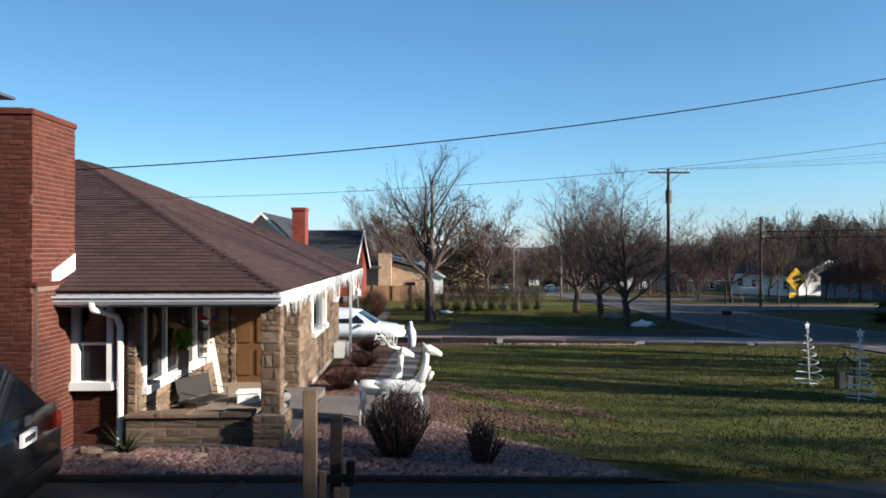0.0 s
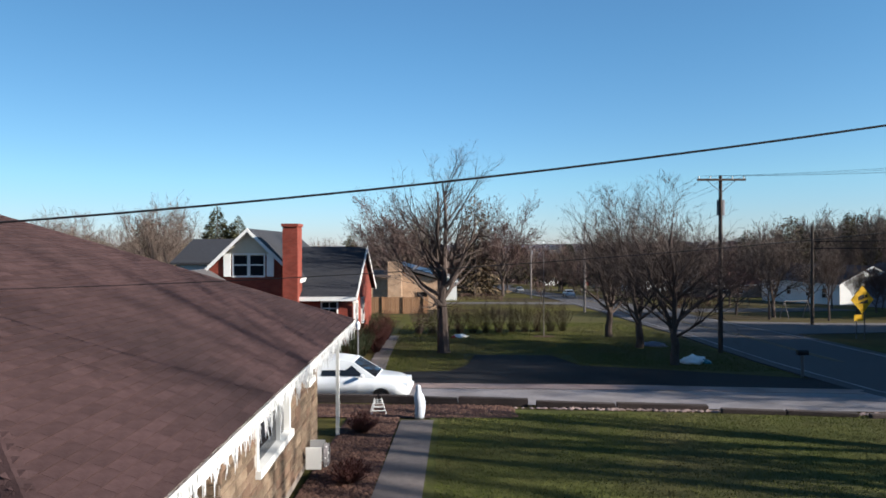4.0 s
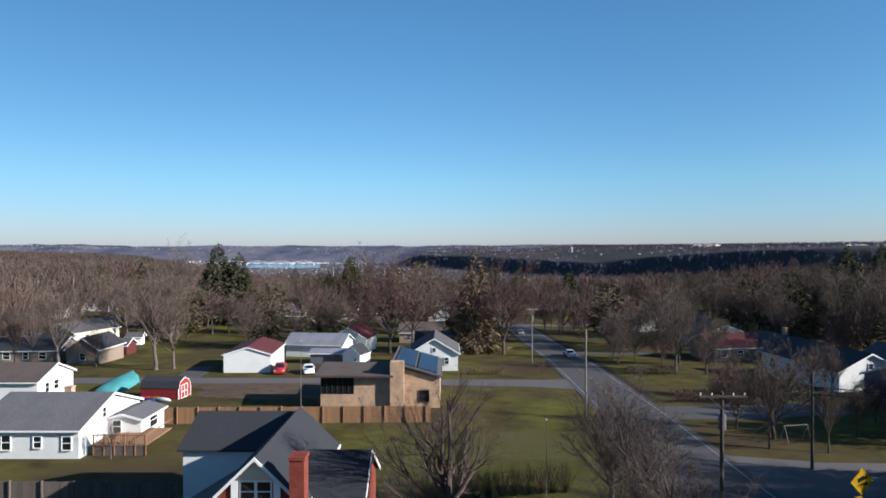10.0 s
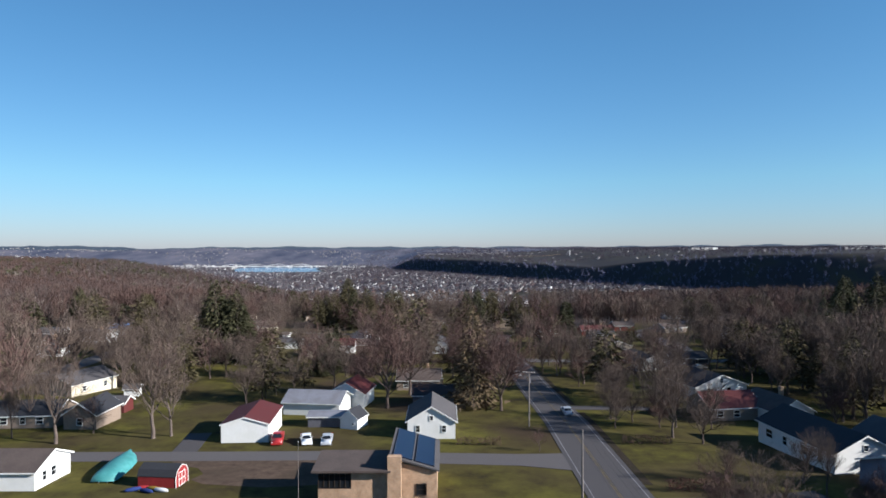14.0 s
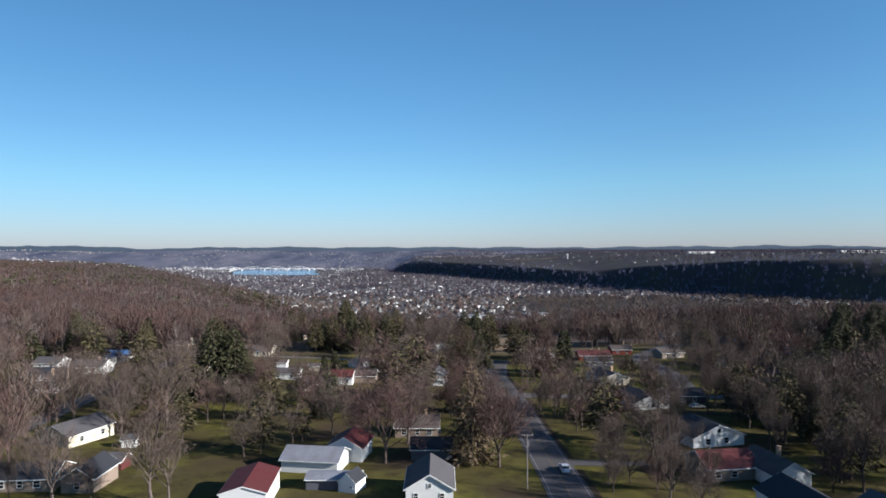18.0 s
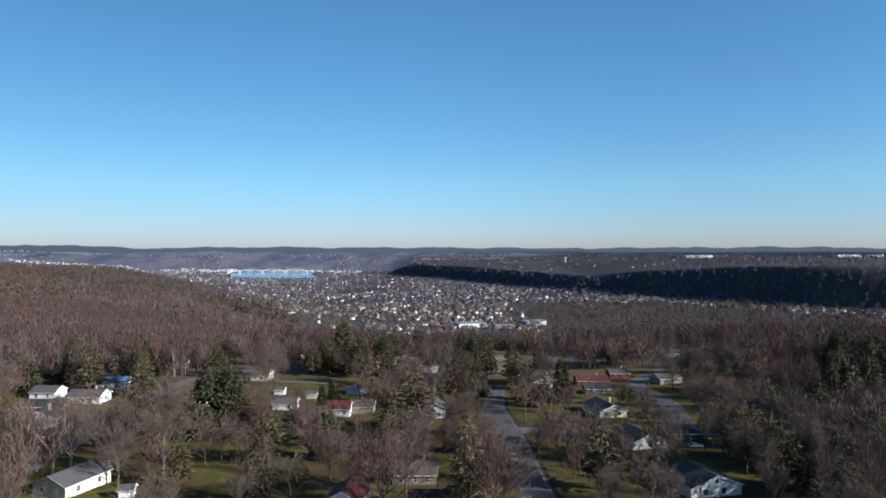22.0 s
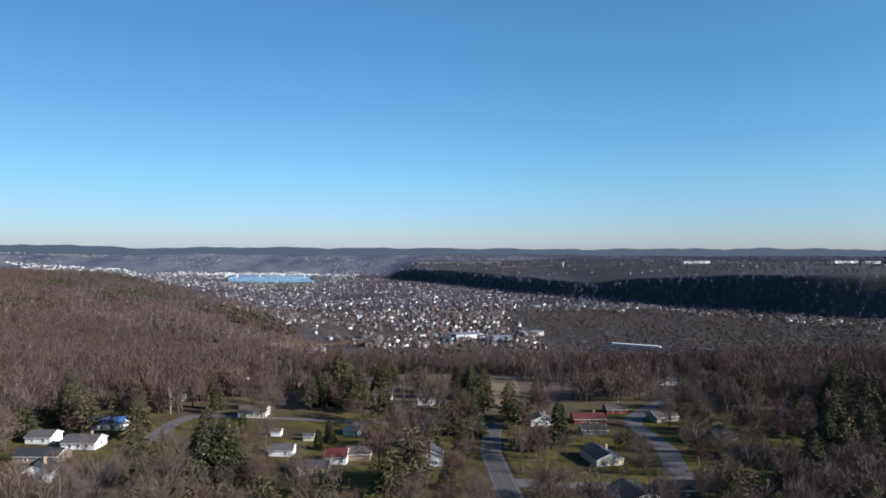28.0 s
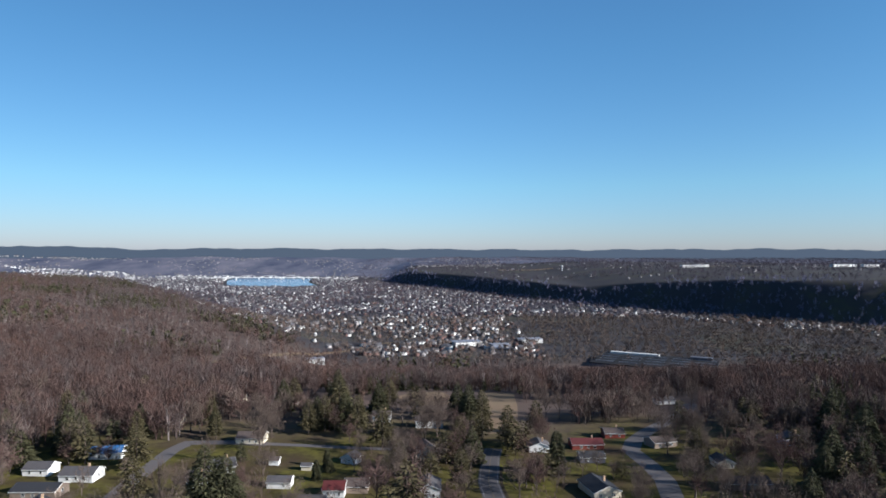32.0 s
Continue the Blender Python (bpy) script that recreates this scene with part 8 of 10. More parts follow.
part("body", barn_prism(-2.7, 2.7, 0.0), M["barn_red"], RS)
for y0, z0, y1, z1 in ((1.65, 1.5, 1.2, 2.36), (1.2, 2.36, 0.0, 2.88)):
    for e in (-1, 1):
        bm = bmesh.new()
        slab(bm, [(-2.8, e * y0, z0), (2.8, e * y0, z0), (2.8, e * y1, z1), (-2.8, e * y1, z1)], (0, 0, 0.06))
        bmesh.ops.recalc_face_normals(bm, faces=bm.faces[:])
        part("roof", bm, M["roof_dark"], RS)
BDR = part("door", boxm((2.7, 2.74, -0.85, 0.85, 0.0, 1.9)), M["barn_red"], RS)
part("brace", boxm((2.74, 2.77, -0.85, -0.75, 0, 1.9), (2.74, 2.77, 0.75, 0.85, 0, 1.9), (2.74, 2.77, -0.05, 0.05, 0, 1.9), (2.74, 2.77, -0.75, 0.75, 1.8, 1.9), (2.74, 2.77, -0.75, 0.75, 0.9, 1.0), (2.74, 2.77, -0.75, 0.75, 0, 0.1)), M["trim_white"], BDR, "white door braces")
for e in (-1, 1):
    part("trim", tubem([(2.76, e * 1.6, -0.1), (2.76, e * 1.6, 1.55), (2.76, e * 1.15, 2.3), (2.76, 0, 2.8)], 0.06, 5), M["trim_white"], RS)
for i, (x, y, c, t) in enumerate(((-40.4, 82.5, "cloth_red", 12), (-38.6, 82.2, "kayak_yellow", -12), (-39.2, 81.3, "cloth_blue", -20), (-37.4, 81.6, "kayak_white", -16), (-41.2, 81.9, "cloth_blue", 30))):
    bm = bmesh.new()
    tube(bm, [(-1.2, 0, 0.25), (-0.8, 0, 0.28), (0, 0, 0.28), (0.8, 0, 0.28), (1.2, 0, 0.25)], [0.03, 0.24, 0.3, 0.24, 0.03], 10)
    ob = link("kayak", bm, M[c], smooth=True)
    ob.matrix_basis = pose(x, y, gz(x, y), 0, 0, t)
    tagged(ob, "bright plastic kayak lying on grass", "boat", "kayaks on the grass")
gable_house("gambrel_shed", -16.8, 117.2, -20, 3.6, 4.2, 2.0, 1.6, M["siding_white"], M["roof_dark"], "white garden shed with a dark rounded roof", "y", 0.12, (("s", 0.9, 0.9, 0.4, 0.5),), category="shed")
gable_house("carport", -20.5, 119, 0, 10, 4.5, 2.1, 0.5, M["siding_grey"], M["roof_metal"], "long low carport with a pale metal roof", "x", 0.3, category="carport")


def hedge(x0, y0, x1, y1, h, d, seed, label):
    rng = random.Random(seed)
    st = Sticks()
    ln = math.hypot(x1 - x0, y1 - y0)
    for i in range(int(ln * 130)):
        a = Vector((rng.uniform(0, ln), rng.uniform(-d / 2, d / 2), rng.uniform(0.05, h)))
        st.shard(a, a + Vector((rng.uniform(-0.2, 0.2), rng.uniform(-0.2, 0.2), rng.uniform(0.0, 0.3))), 0.1, rng)
    ob = new("hedge", st.mesh("hedge", M["stem_red"] if seed % 2 else M["stem_dark_red"]))
    ob.matrix_basis = pose(x0, y0, gz(x0, y0), 0, 0, math.degrees(math.atan2(y1 - y0, x1 - x0)))
    tagged(ob, label, "hedge")


hedge(30.5, 104.3, 39.1, 104.6, 1.4, 1.2, 1, "trimmed brown winter hedge")
hedge(29.8, 81.3, 37.0, 81.6, 1.6, 1.4, 2, "trimmed dark brown winter hedge")
hedge(2.5, 104.5, 10, 104.0, 1.2, 1.4, 3, "low brown hedge beside the street")
# dark strip laid along the road's right edge, with gaps at the drives
M["edge_strip"] = mat("edge_strip", (0.045, 0.036, 0.026), (0.1, 0.08, 0.055), 2, 0.97, 0.5, (0.06, 0.06, 0.03), 0.4, 0.6, spec=0.05)
for y0, y1 in ((84, 129), (137, 206), (217, 270)):
    strip("verge", [(np.interp(y, [p[1] for p in ROAD], [p[0] for p in ROAD]), y) for y in np.linspace(y0, y1, 8)], 1.2, M["edge_strip"], 0.04, "dark strip along the road's edge", "verge", side=5.0, depth=0.0)
strip("driveway", [(27, 75.3), (36, 75.3), (50, 78)], 7, M["asphalt"], 0.05, "grey asphalt driveway to a white house", "driveway")
strip("driveway", [(28, 134), (45, 133)], 4, M["asphalt"], 0.05, "grey driveway across a lawn", "driveway")
strip("driveway", [(-42, 100), (-44, 112)], 4, M["asphalt"], 0.05, "dark drive beside a garage", "driveway")
SWG = thing("sawhorse_frame", 35.5, 62.0, gz(35.5, 62.0), 10, "pale wooden swing frame on a lawn", "swing frame")
part("beam", tubem([(-1.3, 0, 1.7), (1.3, 0, 1.7)], 0.05, 6), M["pole_grey"], SWG)
for sx in (-1.3, 1.3):
    for sy in (-0.7, 0.7):
        part("leg", tubem([(sx, 0, 1.7), (sx, sy, -0.1)], 0.045, 6), M["pole_grey"], SWG)
# trees outside the lawn on the sunny side, whose shadows stripe the grass
for kind, x, y, h in (("bole", 43, -3.5, 29), ("bole", 37, 6.5, 24), ("bole", 34, -8.5, 18), ("maple", 31, -9.2, 16), ("bole", 31, 4.5, 18), ("slim", 24, -7.2, 14.5), ("slim", 22, -5.4, 11.5), ("slim", 33, -9.6, 19), ("slim", 29, -8.8, 16.5), ("spruce", 29, -13.5, 19), ("pine", 45, 15.5, 18), ("spruce", 50, 20.5, 20), ("pine", 47, 25, 18), ("maple", 42, 21, 16), ("pine", 56, 28, 21), ("spruce", 73, 57, 19), ("spruce", 79, 60, 21), ("spruce", 86, 59, 21), ("spruce", 76, 65, 19), ("spruce", 91, 64, 22), ("pine", 70, 62, 15), ("maple", 83, 66, 19),
                      ("rust", 43, -17, 20), ("cedar", 31, 15, 6.5), ("spruce", 31.5, 19.5, 7), ("spruce", 33, 24, 9), ("spruce", 33, 28.5, 10), ("spruce", 34, 33, 10), ("spruce", 45, 41, 11), ("maple", 45, 44, 13), ("pine", 47, 32, 13)):
    tree(kind, x, y, h, wide=1.5 if kind == "spruce" else 1.0)
# ---- neighbourhood houses, further down the slope ----
W, C, B, G, T = M["siding_white"], M["siding_cream"], M["siding_blue"], M["siding_grey"], M["siding_tan"]
RG, RD, RB, RR = M["roof_grey"], M["roof_dark"], M["roof_brown"], M["roof_red"]
M["tarp_blue"] = mat("tarp_blue", (0.05, 0.2, 0.5), (0.1, 0.3, 0.59), 1.5, 0.5, 0.2, (0.3, 0.34, 0.4), 0.35, 0.8)
WIN2 = (("s", -2.2, 1.0, 0.9, 1.2), ("s", 2.2, 1.0, 0.9, 1.2))
WIN3 = (("s", -3.2, 1.0, 1.2, 1.2), ("s", 0.2, 1.0, 0.9, 1.2), ("s", 3.2, 1.0, 1.2, 1.2), ("e", 0, 1.0, 0.9, 1.2))
HOUSES = [
    # name, x, y, turn, w, d, h, rise, wall, roof, axis, windows, label
    ("house", -59, 86, 0, 9, 8, 3.0, 2.0, W, RB, "x", (("e", 0, 1.0, 1.0, 1.2), ("e", -2, 1.0, 0.8, 1.2)), "small white house with a brown shingle roof"),
    ("house", -89, 151, -18, 10, 13, 3.2, 2.4, C, RG, "y", (("s", -2, 1, 1.2, 1.2), ("e", -3, 1.0, 1, 1.2), ("e", 3, 1, 1, 1.2)), "long pale cream house with a grey roof"),
    ("shed", -73.3, 146, 10, 3.2, 2.6, 2.1, 0.9, W, RG, "x", (), "small white garden shed"),
    ("shed", -68.3, 130, 0, 4.2, 4, 2.2, 1.3, M["roof_red"], RG, "x", (), "small red shed with a grey roof"),
    ("house", -79, 119, 5, 12, 8, 2.8, 2.2, T, RD, "x", WIN3, "weathered low tan house behind bare trees"),
    ("house", -67.5, 119, 0, 6, 9, 3.2, 2.4, T, RD, "y", (("s", 0, 1, 1, 1.2),), "weathered tan cottage with a dark roof"),
    ("house", -138, 245, 0, 13, 9, 3.0, 2.3, W, RG, "x", WIN3, "white house with a grey roof on a lawn"),
    ("house", -157, 250, 0, 10, 8, 3.0, 2.2, W, RG, "x", WIN2, "white house with a grey gable roof"),
]
HOUSES += [
    ("house", -143, 274, 10, 13, 9, 3.0, 2.2, W, M["tarp_blue"], "x", WIN2, "white house with bright blue tarpaulins on its roof"),
    ("house", -143, 227, 0, 16, 9, 2.9, 2.0, T, RD, "x", WIN3, "low brown house with a dark roof"),
    ("house", -132, 207, 15, 10, 9, 3.4, 3.0, W, RD, "y", WIN2, "white house with steep dark gables"),
    ("house", -92, 243, 25, 8, 10, 3.0, 2.2, W, RG, "y", WIN2, "white house with a grey roof"),
    ("house", -88, 259, 25, 10, 9, 3.2, 2.6, W, RG, "x", WIN2, "white house with two grey gables"),
    ("house", -89, 305, 0, 13, 10, 3.0, 2.4, C, RB, "x", WIN3, "cream house with a brown roof"),
    ("house", -95, 398, 0, 16, 10, 3.0, 2.4, T, RG, "x", WIN3, "long tan house at the edge of the woods"),
    ("house", -131, 408, 0, 14, 9, 3.0, 2.2, C, RB, "x", WIN2, "low cream house at the edge of the woods"),
    ("house", -152, 360, 0, 14, 9, 3.0, 2.2, C, RB, "x", WIN2, "low cream house among bare trees"),
    ("house", -141, 337, 0, 11, 9, 3.0, 2.2, C, RG, "x", WIN2, "cream house with a grey roof among trees"),
    ("shed", -59.8, 243, 0, 9, 6.5, 2.8, 1.7, W, RG, "x", (("s", 2, 1, 0.8, 0.9),), "white outbuilding with a grey roof on a lawn"),
]
HOUSES += [
    ("shed", -36.5, 276, -20, 7, 6.5, 3.0, 2.0, W, RG, "y", (), "white gabled shed on a lawn"),
    ("shed", -69, 270, 0, 4.2, 3.5, 2.4, 1.2, W, RB, "x", (), "small white shed with a brown roof"),
    ("shed", -53.8, 264, 0, 4.2, 3, 2.2, 1.0, C, RG, "x", (), "small cream shed on grass"),
    ("house", -37.3, 236, 0, 8, 8, 3.2, 2.4, W, RR, "x", WIN2, "white house with a rust-red roof"),
    ("house", -29.5, 241, 0, 9, 8, 3.0, 2.2, T, RB, "x", (), "low brown house behind trees"),
    ("house", -43, 222, 0, 10, 8, 3.0, 2.0, C, RG, "x", WIN2, "low cream house with a grey roof"),
    ("house", -1.8, 236, 0, 9, 11, 4.2, 2.4, W, RG, "y", (("s", -2, 1, 0.9, 1.2), ("s", 2, 1, 0.9, 1.2)), "white gabled house beside the road"),
    ("house", -3.4, 286, 20, 8, 9, 4.5, 3.2, C, RB, "y", WIN2, "yellowish house with a steep brown gable"),
    ("house", -30, 357, 0, 10, 8, 4.5, 2.0, W, RB, "x", WIN2, "white house standing among tall trees"),
    ("house", -2.5, 344, 0, 15, 9, 4.2, 2.0, W, RB, "x", WIN3, "wide white house among tall trees"),
]
HOUSES += [
    ("house", 64, 238, 12, 11, 14, 3.0, 2.4, C, RD, "y", (("s", -3, 1, 1.2, 1.2), ("s", 2.5, 1, 1.2, 1.2)), "cream ranch house with a dark roof on a wide lawn"),
    ("house", 74, 301, 0, 15, 10, 2.8, 2.0, M["brick_red"], RR, "x", WIN3, "brick ranch house with a red roof"),
    ("house", 92.5, 320, 0, 10, 9, 2.8, 2.0, M["brick_red"], RB, "x", WIN2, "brick house with a brown roof"),
    ("house", 50, 296, 0, 10, 9, 3.0, 2.2, W, RG, "y", WIN2, "white house behind a dark cedar"),
    ("house", 71, 279, 0, 11, 8, 2.8, 1.8, G, RD, "x", WIN2, "low grey house with a dark roof"),
    ("house", 124.5, 266, 0, 7, 9, 3.0, 2.0, C, RB, "y", WIN2, "small cream house with a brown gable"),
    ("house", 122, 240, 0, 16, 8, 2.8, 1.8, T, RD, "x", WIN3, "low brown house in the shade of trees"),
    ("house", 173, 349, 0, 11, 9, 3.0, 2.2, B, RG, "x", WIN2, "blue-grey house among bare trees"),
    ("house", 172, 296, 0, 10, 9, 3.2, 2.6, B, RG, "y", WIN2, "blue house with a grey gable among trees"),
    ("house", 63, 195, 16, 12, 13, 2.9, 2.6, W, RD, "y", (("s", 0, 1, 1.4, 1.2),), "white gabled house with a near-black roof"),
]
HOUSES += [
    ("house", 79, 202, 0, 12, 9, 2.8, 1.8, G, RD, "x", WIN2, "dark low house beside a side street"),
    ("house", 65, 152, 14, 14, 11, 3.0, 3.0, W, RD, "y", (("s", -3, 1, 1.2, 1.3), ("s", 2, 1, 1.2, 1.3), ("s", 0, 3.6, 0.9, 0.9)), "white house with a broad gable and a dark roof"),
    ("house", 57.5, 126, 8, 11, 9, 3.0, 2.6, T, RR, "x", (("s", -3.5, 1, 1.2, 1.2), ("s", 0, 1, 1.2, 1.2), ("e", 0, 1.2, 1, 1.2)), "tan house with a bright red roof"),
    ("house", 66.5, 123, 10, 8, 11, 3.0, 2.6, W, RB, "y", (("s", 0, 1, 1.4, 1.2),), "white gabled wing beside a red roof"),
    ("house", 110, 300, 15, 12, 9, 3, 2, T, RB, "x", WIN3, "tan house on the curving street"),
    ("house", 150, 405, 0, 12, 9, 3, 2, W, RG, "x", WIN2, "white house at the end of a street"),
    ("house", -6, 160, 0, 11, 9, 3.0, 2.4, T, RB, "x", WIN3, "brown house behind a bare tree"),
    ("house", -2, 140, 0, 9, 8, 2.8, 1.8, G, RD, "x", (), "dark low house behind a white one"),
]
for nm, x, y, turn, w, d, h, rise, wall, roof, axis, wins, label in HOUSES:
    gable_house(nm, x, y, turn, w, d, h * 0.93, rise * 0.85, wall, roof, label, axis, windows=wins, group="houses of the neighbourhood", chimney=(w * 0.2, 0.4, 0.7, h + rise + 0.7) if nm == "house" and (int(x) % 2 == 0) else None, category=nm)

# ---- trees down the slope ----
TREE_SPOTS = [
    ("spruce", -74.8, 203.7, 27), ("spruce", -68.3, 205, 24), ("spruce", -71.5, 208, 22), ("larch", 6.7, 135.6, 22.4), ("rust", 12.5, 131, 20), ("pale", -66, 105, 15), ("pale", -51, 108.5, 17.5),
    ("pale", -48.5, 110, 15), ("rust", -12, 134, 22), ("maple", -8, 150, 20), ("small", 15.9, 100.3, 4.2), ("maple", 33.6, 123, 9.5), ("pale", 44, 116, 12), ("maple", 33.9, 63.2, 9.8),
    ("pale", 111, 172, 18), ("pale", 96, 150, 18), ("pale", 100, 140, 17), ("pale", 107, 185, 18), ("pale", -72, 162, 18), ("maple", -116, 195, 15), ("pine", -71, 205, 17),
    ("spruce", -172, 294, 19), ("spruce", -165, 290, 17), ("cedar", 51.8, 260, 18), ("pine", -52.6, 346, 27), ("slim", 106, 225, 17), ("maple", 104, 245, 16), ("pine", 112, 262, 17),
]
TREE_SPOTS += [
    ("maple", 108, 285, 16), ("slim", 118, 300, 17), ("maple", 70, 264, 10), ("pine", 84, 172, 17), ("slim", 78, 180, 16), ("maple", 88, 190, 15), ("pine", -126, 264, 17),
    ("pine", -65, 322, 18), ("pine", -58, 330, 19), ("spruce", -48, 335, 21), ("pine", -40, 332, 18), ("spruce", 17, 276, 17), ("pine", 12, 290, 18), ("spruce", 208, 318, 24),
    ("spruce", 222, 310, 20), ("spruce", 208, 298, 17), ("spruce", 121, 196, 21), ("spruce", 116.6, 201, 17), ("pine", -190, 323, 19), ("spruce", -186, 330, 18), ("spruce", -144.5, 307, 17),
    ("pine", -119.6, 335, 15), ("spruce", -92, 380, 20), ("pine", -88, 392, 19), ("spruce", -63, 335, 18), ("spruce", -58, 376, 27), ("spruce", -34, 381, 20), ("pine", -28, 390, 21),
]
TREE_SPOTS += [
    ("spruce", 20, 360, 22), ("pine", 27, 352, 19), ("spruce", 14, 372, 21), ("cedar", -46, 268, 8), ("spruce", -44, 262, 7), ("maple", -81, 295, 13), ("maple", 77.5, 228, 13),
    ("maple", 119, 276, 15), ("pale", 114, 263, 17), ("maple", -18, 276, 14), ("pale", -4, 325, 17), ("pale", -76.3, 172, 25), ("pale", 67.9, 177.3, 17), ("maple", -86.7, 318, 17),
    ("maple", -14.9, 246, 18), ("pale", -4.3, 358, 18), ("maple", 13.1, 303, 15), ("maple", 38.6, 137, 10), ("maple", -85.5, 166, 14), ("maple", -52.7, 171, 13), ("small", -40.2, 149, 6),
    ("cedar", -35, 178, 9), ("cedar", -33, 180, 8), ("maple", -104.7, 177, 16), ("pine", -86.3, 183, 17), ("pale", 88.6, 138.7, 18), ("pale", 102.7, 215, 16), ("pale", 50.3, 132, 12),
]
TREE_SPOTS += [
    ("spruce", 149.8, 231, 26), ("spruce", 144, 226, 20), ("spruce", 160, 229, 22), ("maple", 39.2, 142.7, 8), ("spruce", 19, 338, 20), ("pine", 53.7, 327, 18), ("maple", -44, 138, 11),
    ("rust", -58, 200, 14), ("maple", -47, 205, 15), ("rust", -70, 225, 15), ("maple", -38, 196, 13), ("slim", 49, 78, 9), ("small", 54, 76, 5), ("maple", 74, 72, 14),
    ("pine", 82, 84, 15), ("pine", 90, 92, 16), ("slim", 95, 104, 18), ("maple", 100, 118, 17), ("slim", 78, 88, 15), ("maple", 66, 70, 13), ("slim", 74, 78, 15),
    ("rust", 80, 96, 14), ("slim", 84, 110, 16), ("maple", 78, 120, 14), ("slim", 88, 128, 17), ("rust", -8, 215, 14), ("rust", 6, 205, 15), ("rust", 9, 160, 15),
]
TREE_SPOTS += [
    ("maple", 12, 185, 14), ("pine", 11, 240, 17), ("maple", 40, 145, 9), ("rust", 3, 178, 13), ("rust", -20, 150, 13), ("maple", -28, 160, 14), ("pine", -14, 255, 16),
    ("maple", -99.9, 191.3, 15.2), ("slim", -75.7, 108.1, 10.3), ("slim", -77.6, 115.8, 12.1), ("small", -63.4, 111.8, 8.6), ("pale", 40.6, 108.5, 13.2), ("maple", 75.0, 220.6, 10.3), ("slim", 90.4, 154.9, 20.3),
    ("maple", 81.9, 163.6, 14.5), ("slim", 75.7, 141.9, 15.9), ("maple", -98.3, 165.6, 20.4), ("maple", -79.1, 153.1, 16.4), ("pine", -98.4, 204.2, 21.9), ("maple", -11.1, 268.8, 17.5), ("pine", -24.3, 294.8, 22.0),
    ("pine", -157.7, 270.3, 17.6), ("maple", -69.7, 254.5, 13), ("pine", -136.6, 286.6, 17.4), ("maple", -124.9, 319.7, 20), ("pine", -106.9, 305.6, 14.2), ("slim", 126.4, 296.7, 19.3), ("maple", 145.9, 309.2, 20.2),
]
TREE_SPOTS += [
    ("rust", 140.5, 249.0, 20.9), ("maple", 118.7, 233.1, 15.2), ("small", 85.1, 277.3, 7.7), ("cedar", 40.9, 262.1, 4.9), ("rust", 51.6, 304.4, 17), ("pine", 36.2, 304.0, 20), ("maple", 116.3, 313.7, 17.5),
    ("rust", 133.9, 401.0, 18.7), ("maple", 163.3, 392.2, 18.2), ("pine", 24.9, 319.5, 22), ("rust", 12.6, 304.5, 17.0), ("maple", 1.6, 320.4, 19.4), ("pine", -39.0, 318.1, 22), ("maple", -123.0, 186.9, 10.5),
    ("maple", -90.0, 222.6, 14.5), ("rust", -6.3, 178.4, 13.3), ("maple", 61.1, 163.9, 12.2), ("maple", 139.6, 201.1, 18.8), ("slim", 174.4, 304.4, 19.8), ("slim", 166.6, 321.9, 19.5), ("spruce", 194.6, 300.9, 25.2),
    ("spruce", 185.0, 263.4, 27.0), ("maple", -82.0, 313.6, 13.1), ("maple", 79.4, 238.7, 11.1), ("cedar", -47.3, 251.2, 8.2), ("cedar", -111.0, 315.3, 11.7), ("rust", 8.3, 275.5, 15.4), ("small", -31.0, 267.7, 7.5),
]
for kind, x, y, h in TREE_SPOTS:
    tree(kind, x, y, h, wide=1.35 if kind == "spruce" else 1.3 if kind == "cedar" else 1.0)
spot_rng = random.Random(17)


def clear_of_things(x, y):
    if 22 < x < 62 and 318 < y < 460 or -28 < x < 18 and 400 < y < 460:
        return False
    if any(abs(x - hx[1]) < hx[4] * 0.5 + 5 and abs(y - hx[2]) < hx[5] * 0.5 + 6 for hx in HOUSES):
        return False
    lines = (ROAD, [(-110, 98), (20, 97)], [(24, 213), (130, 204)], [(86, 209), (89, 228), (94, 250), (94.5, 272), (93.5, 293), (100, 309), (113.5, 328), (134, 351), (152, 373), (166, 400)], [(-80, 301), (24, 298)], [(-110, 150), (-113, 268)])
    for ln in lines:
        for (ax, ay), (bx, by) in zip(ln, ln[1:]):
            t = max(0, min(1, ((x - ax) * (bx - ax) + (y - ay) * (by - ay)) / ((bx - ax) ** 2 + (by - ay) ** 2)))
            if math.hypot(x - ax - t * (bx - ax), y - ay - t * (by - ay)) < 7:
                return False
    return True


kinds = ["maple", "maple", "slim", "slim", "pale", "rust", "rust", "pine", "small"]
placed = 0
while placed < 175:
    y = spot_rng.uniform(112, 400)
    x = spot_rng.uniform(-0.78, 0.82) * y
    wooded = x > 0.47 * y or x < -0.55 * y or y > 345 and abs(x) > 30
    if not clear_of_things(x, y) or not wooded and (spot_rng.random() < 0.86 or y < 150 or -75 < x < -25 and 195 < y < 300 or 26 < x < 62 and y < 250):
        continue
    k = spot_rng.choice(kinds)
    (tree if y < 175 else far_tree)(k, x, y, spot_rng.uniform(4, 7) if k == "small" else spot_rng.uniform(12, 20), wide=spot_rng.uniform(0.9, 1.2))
    placed += 1

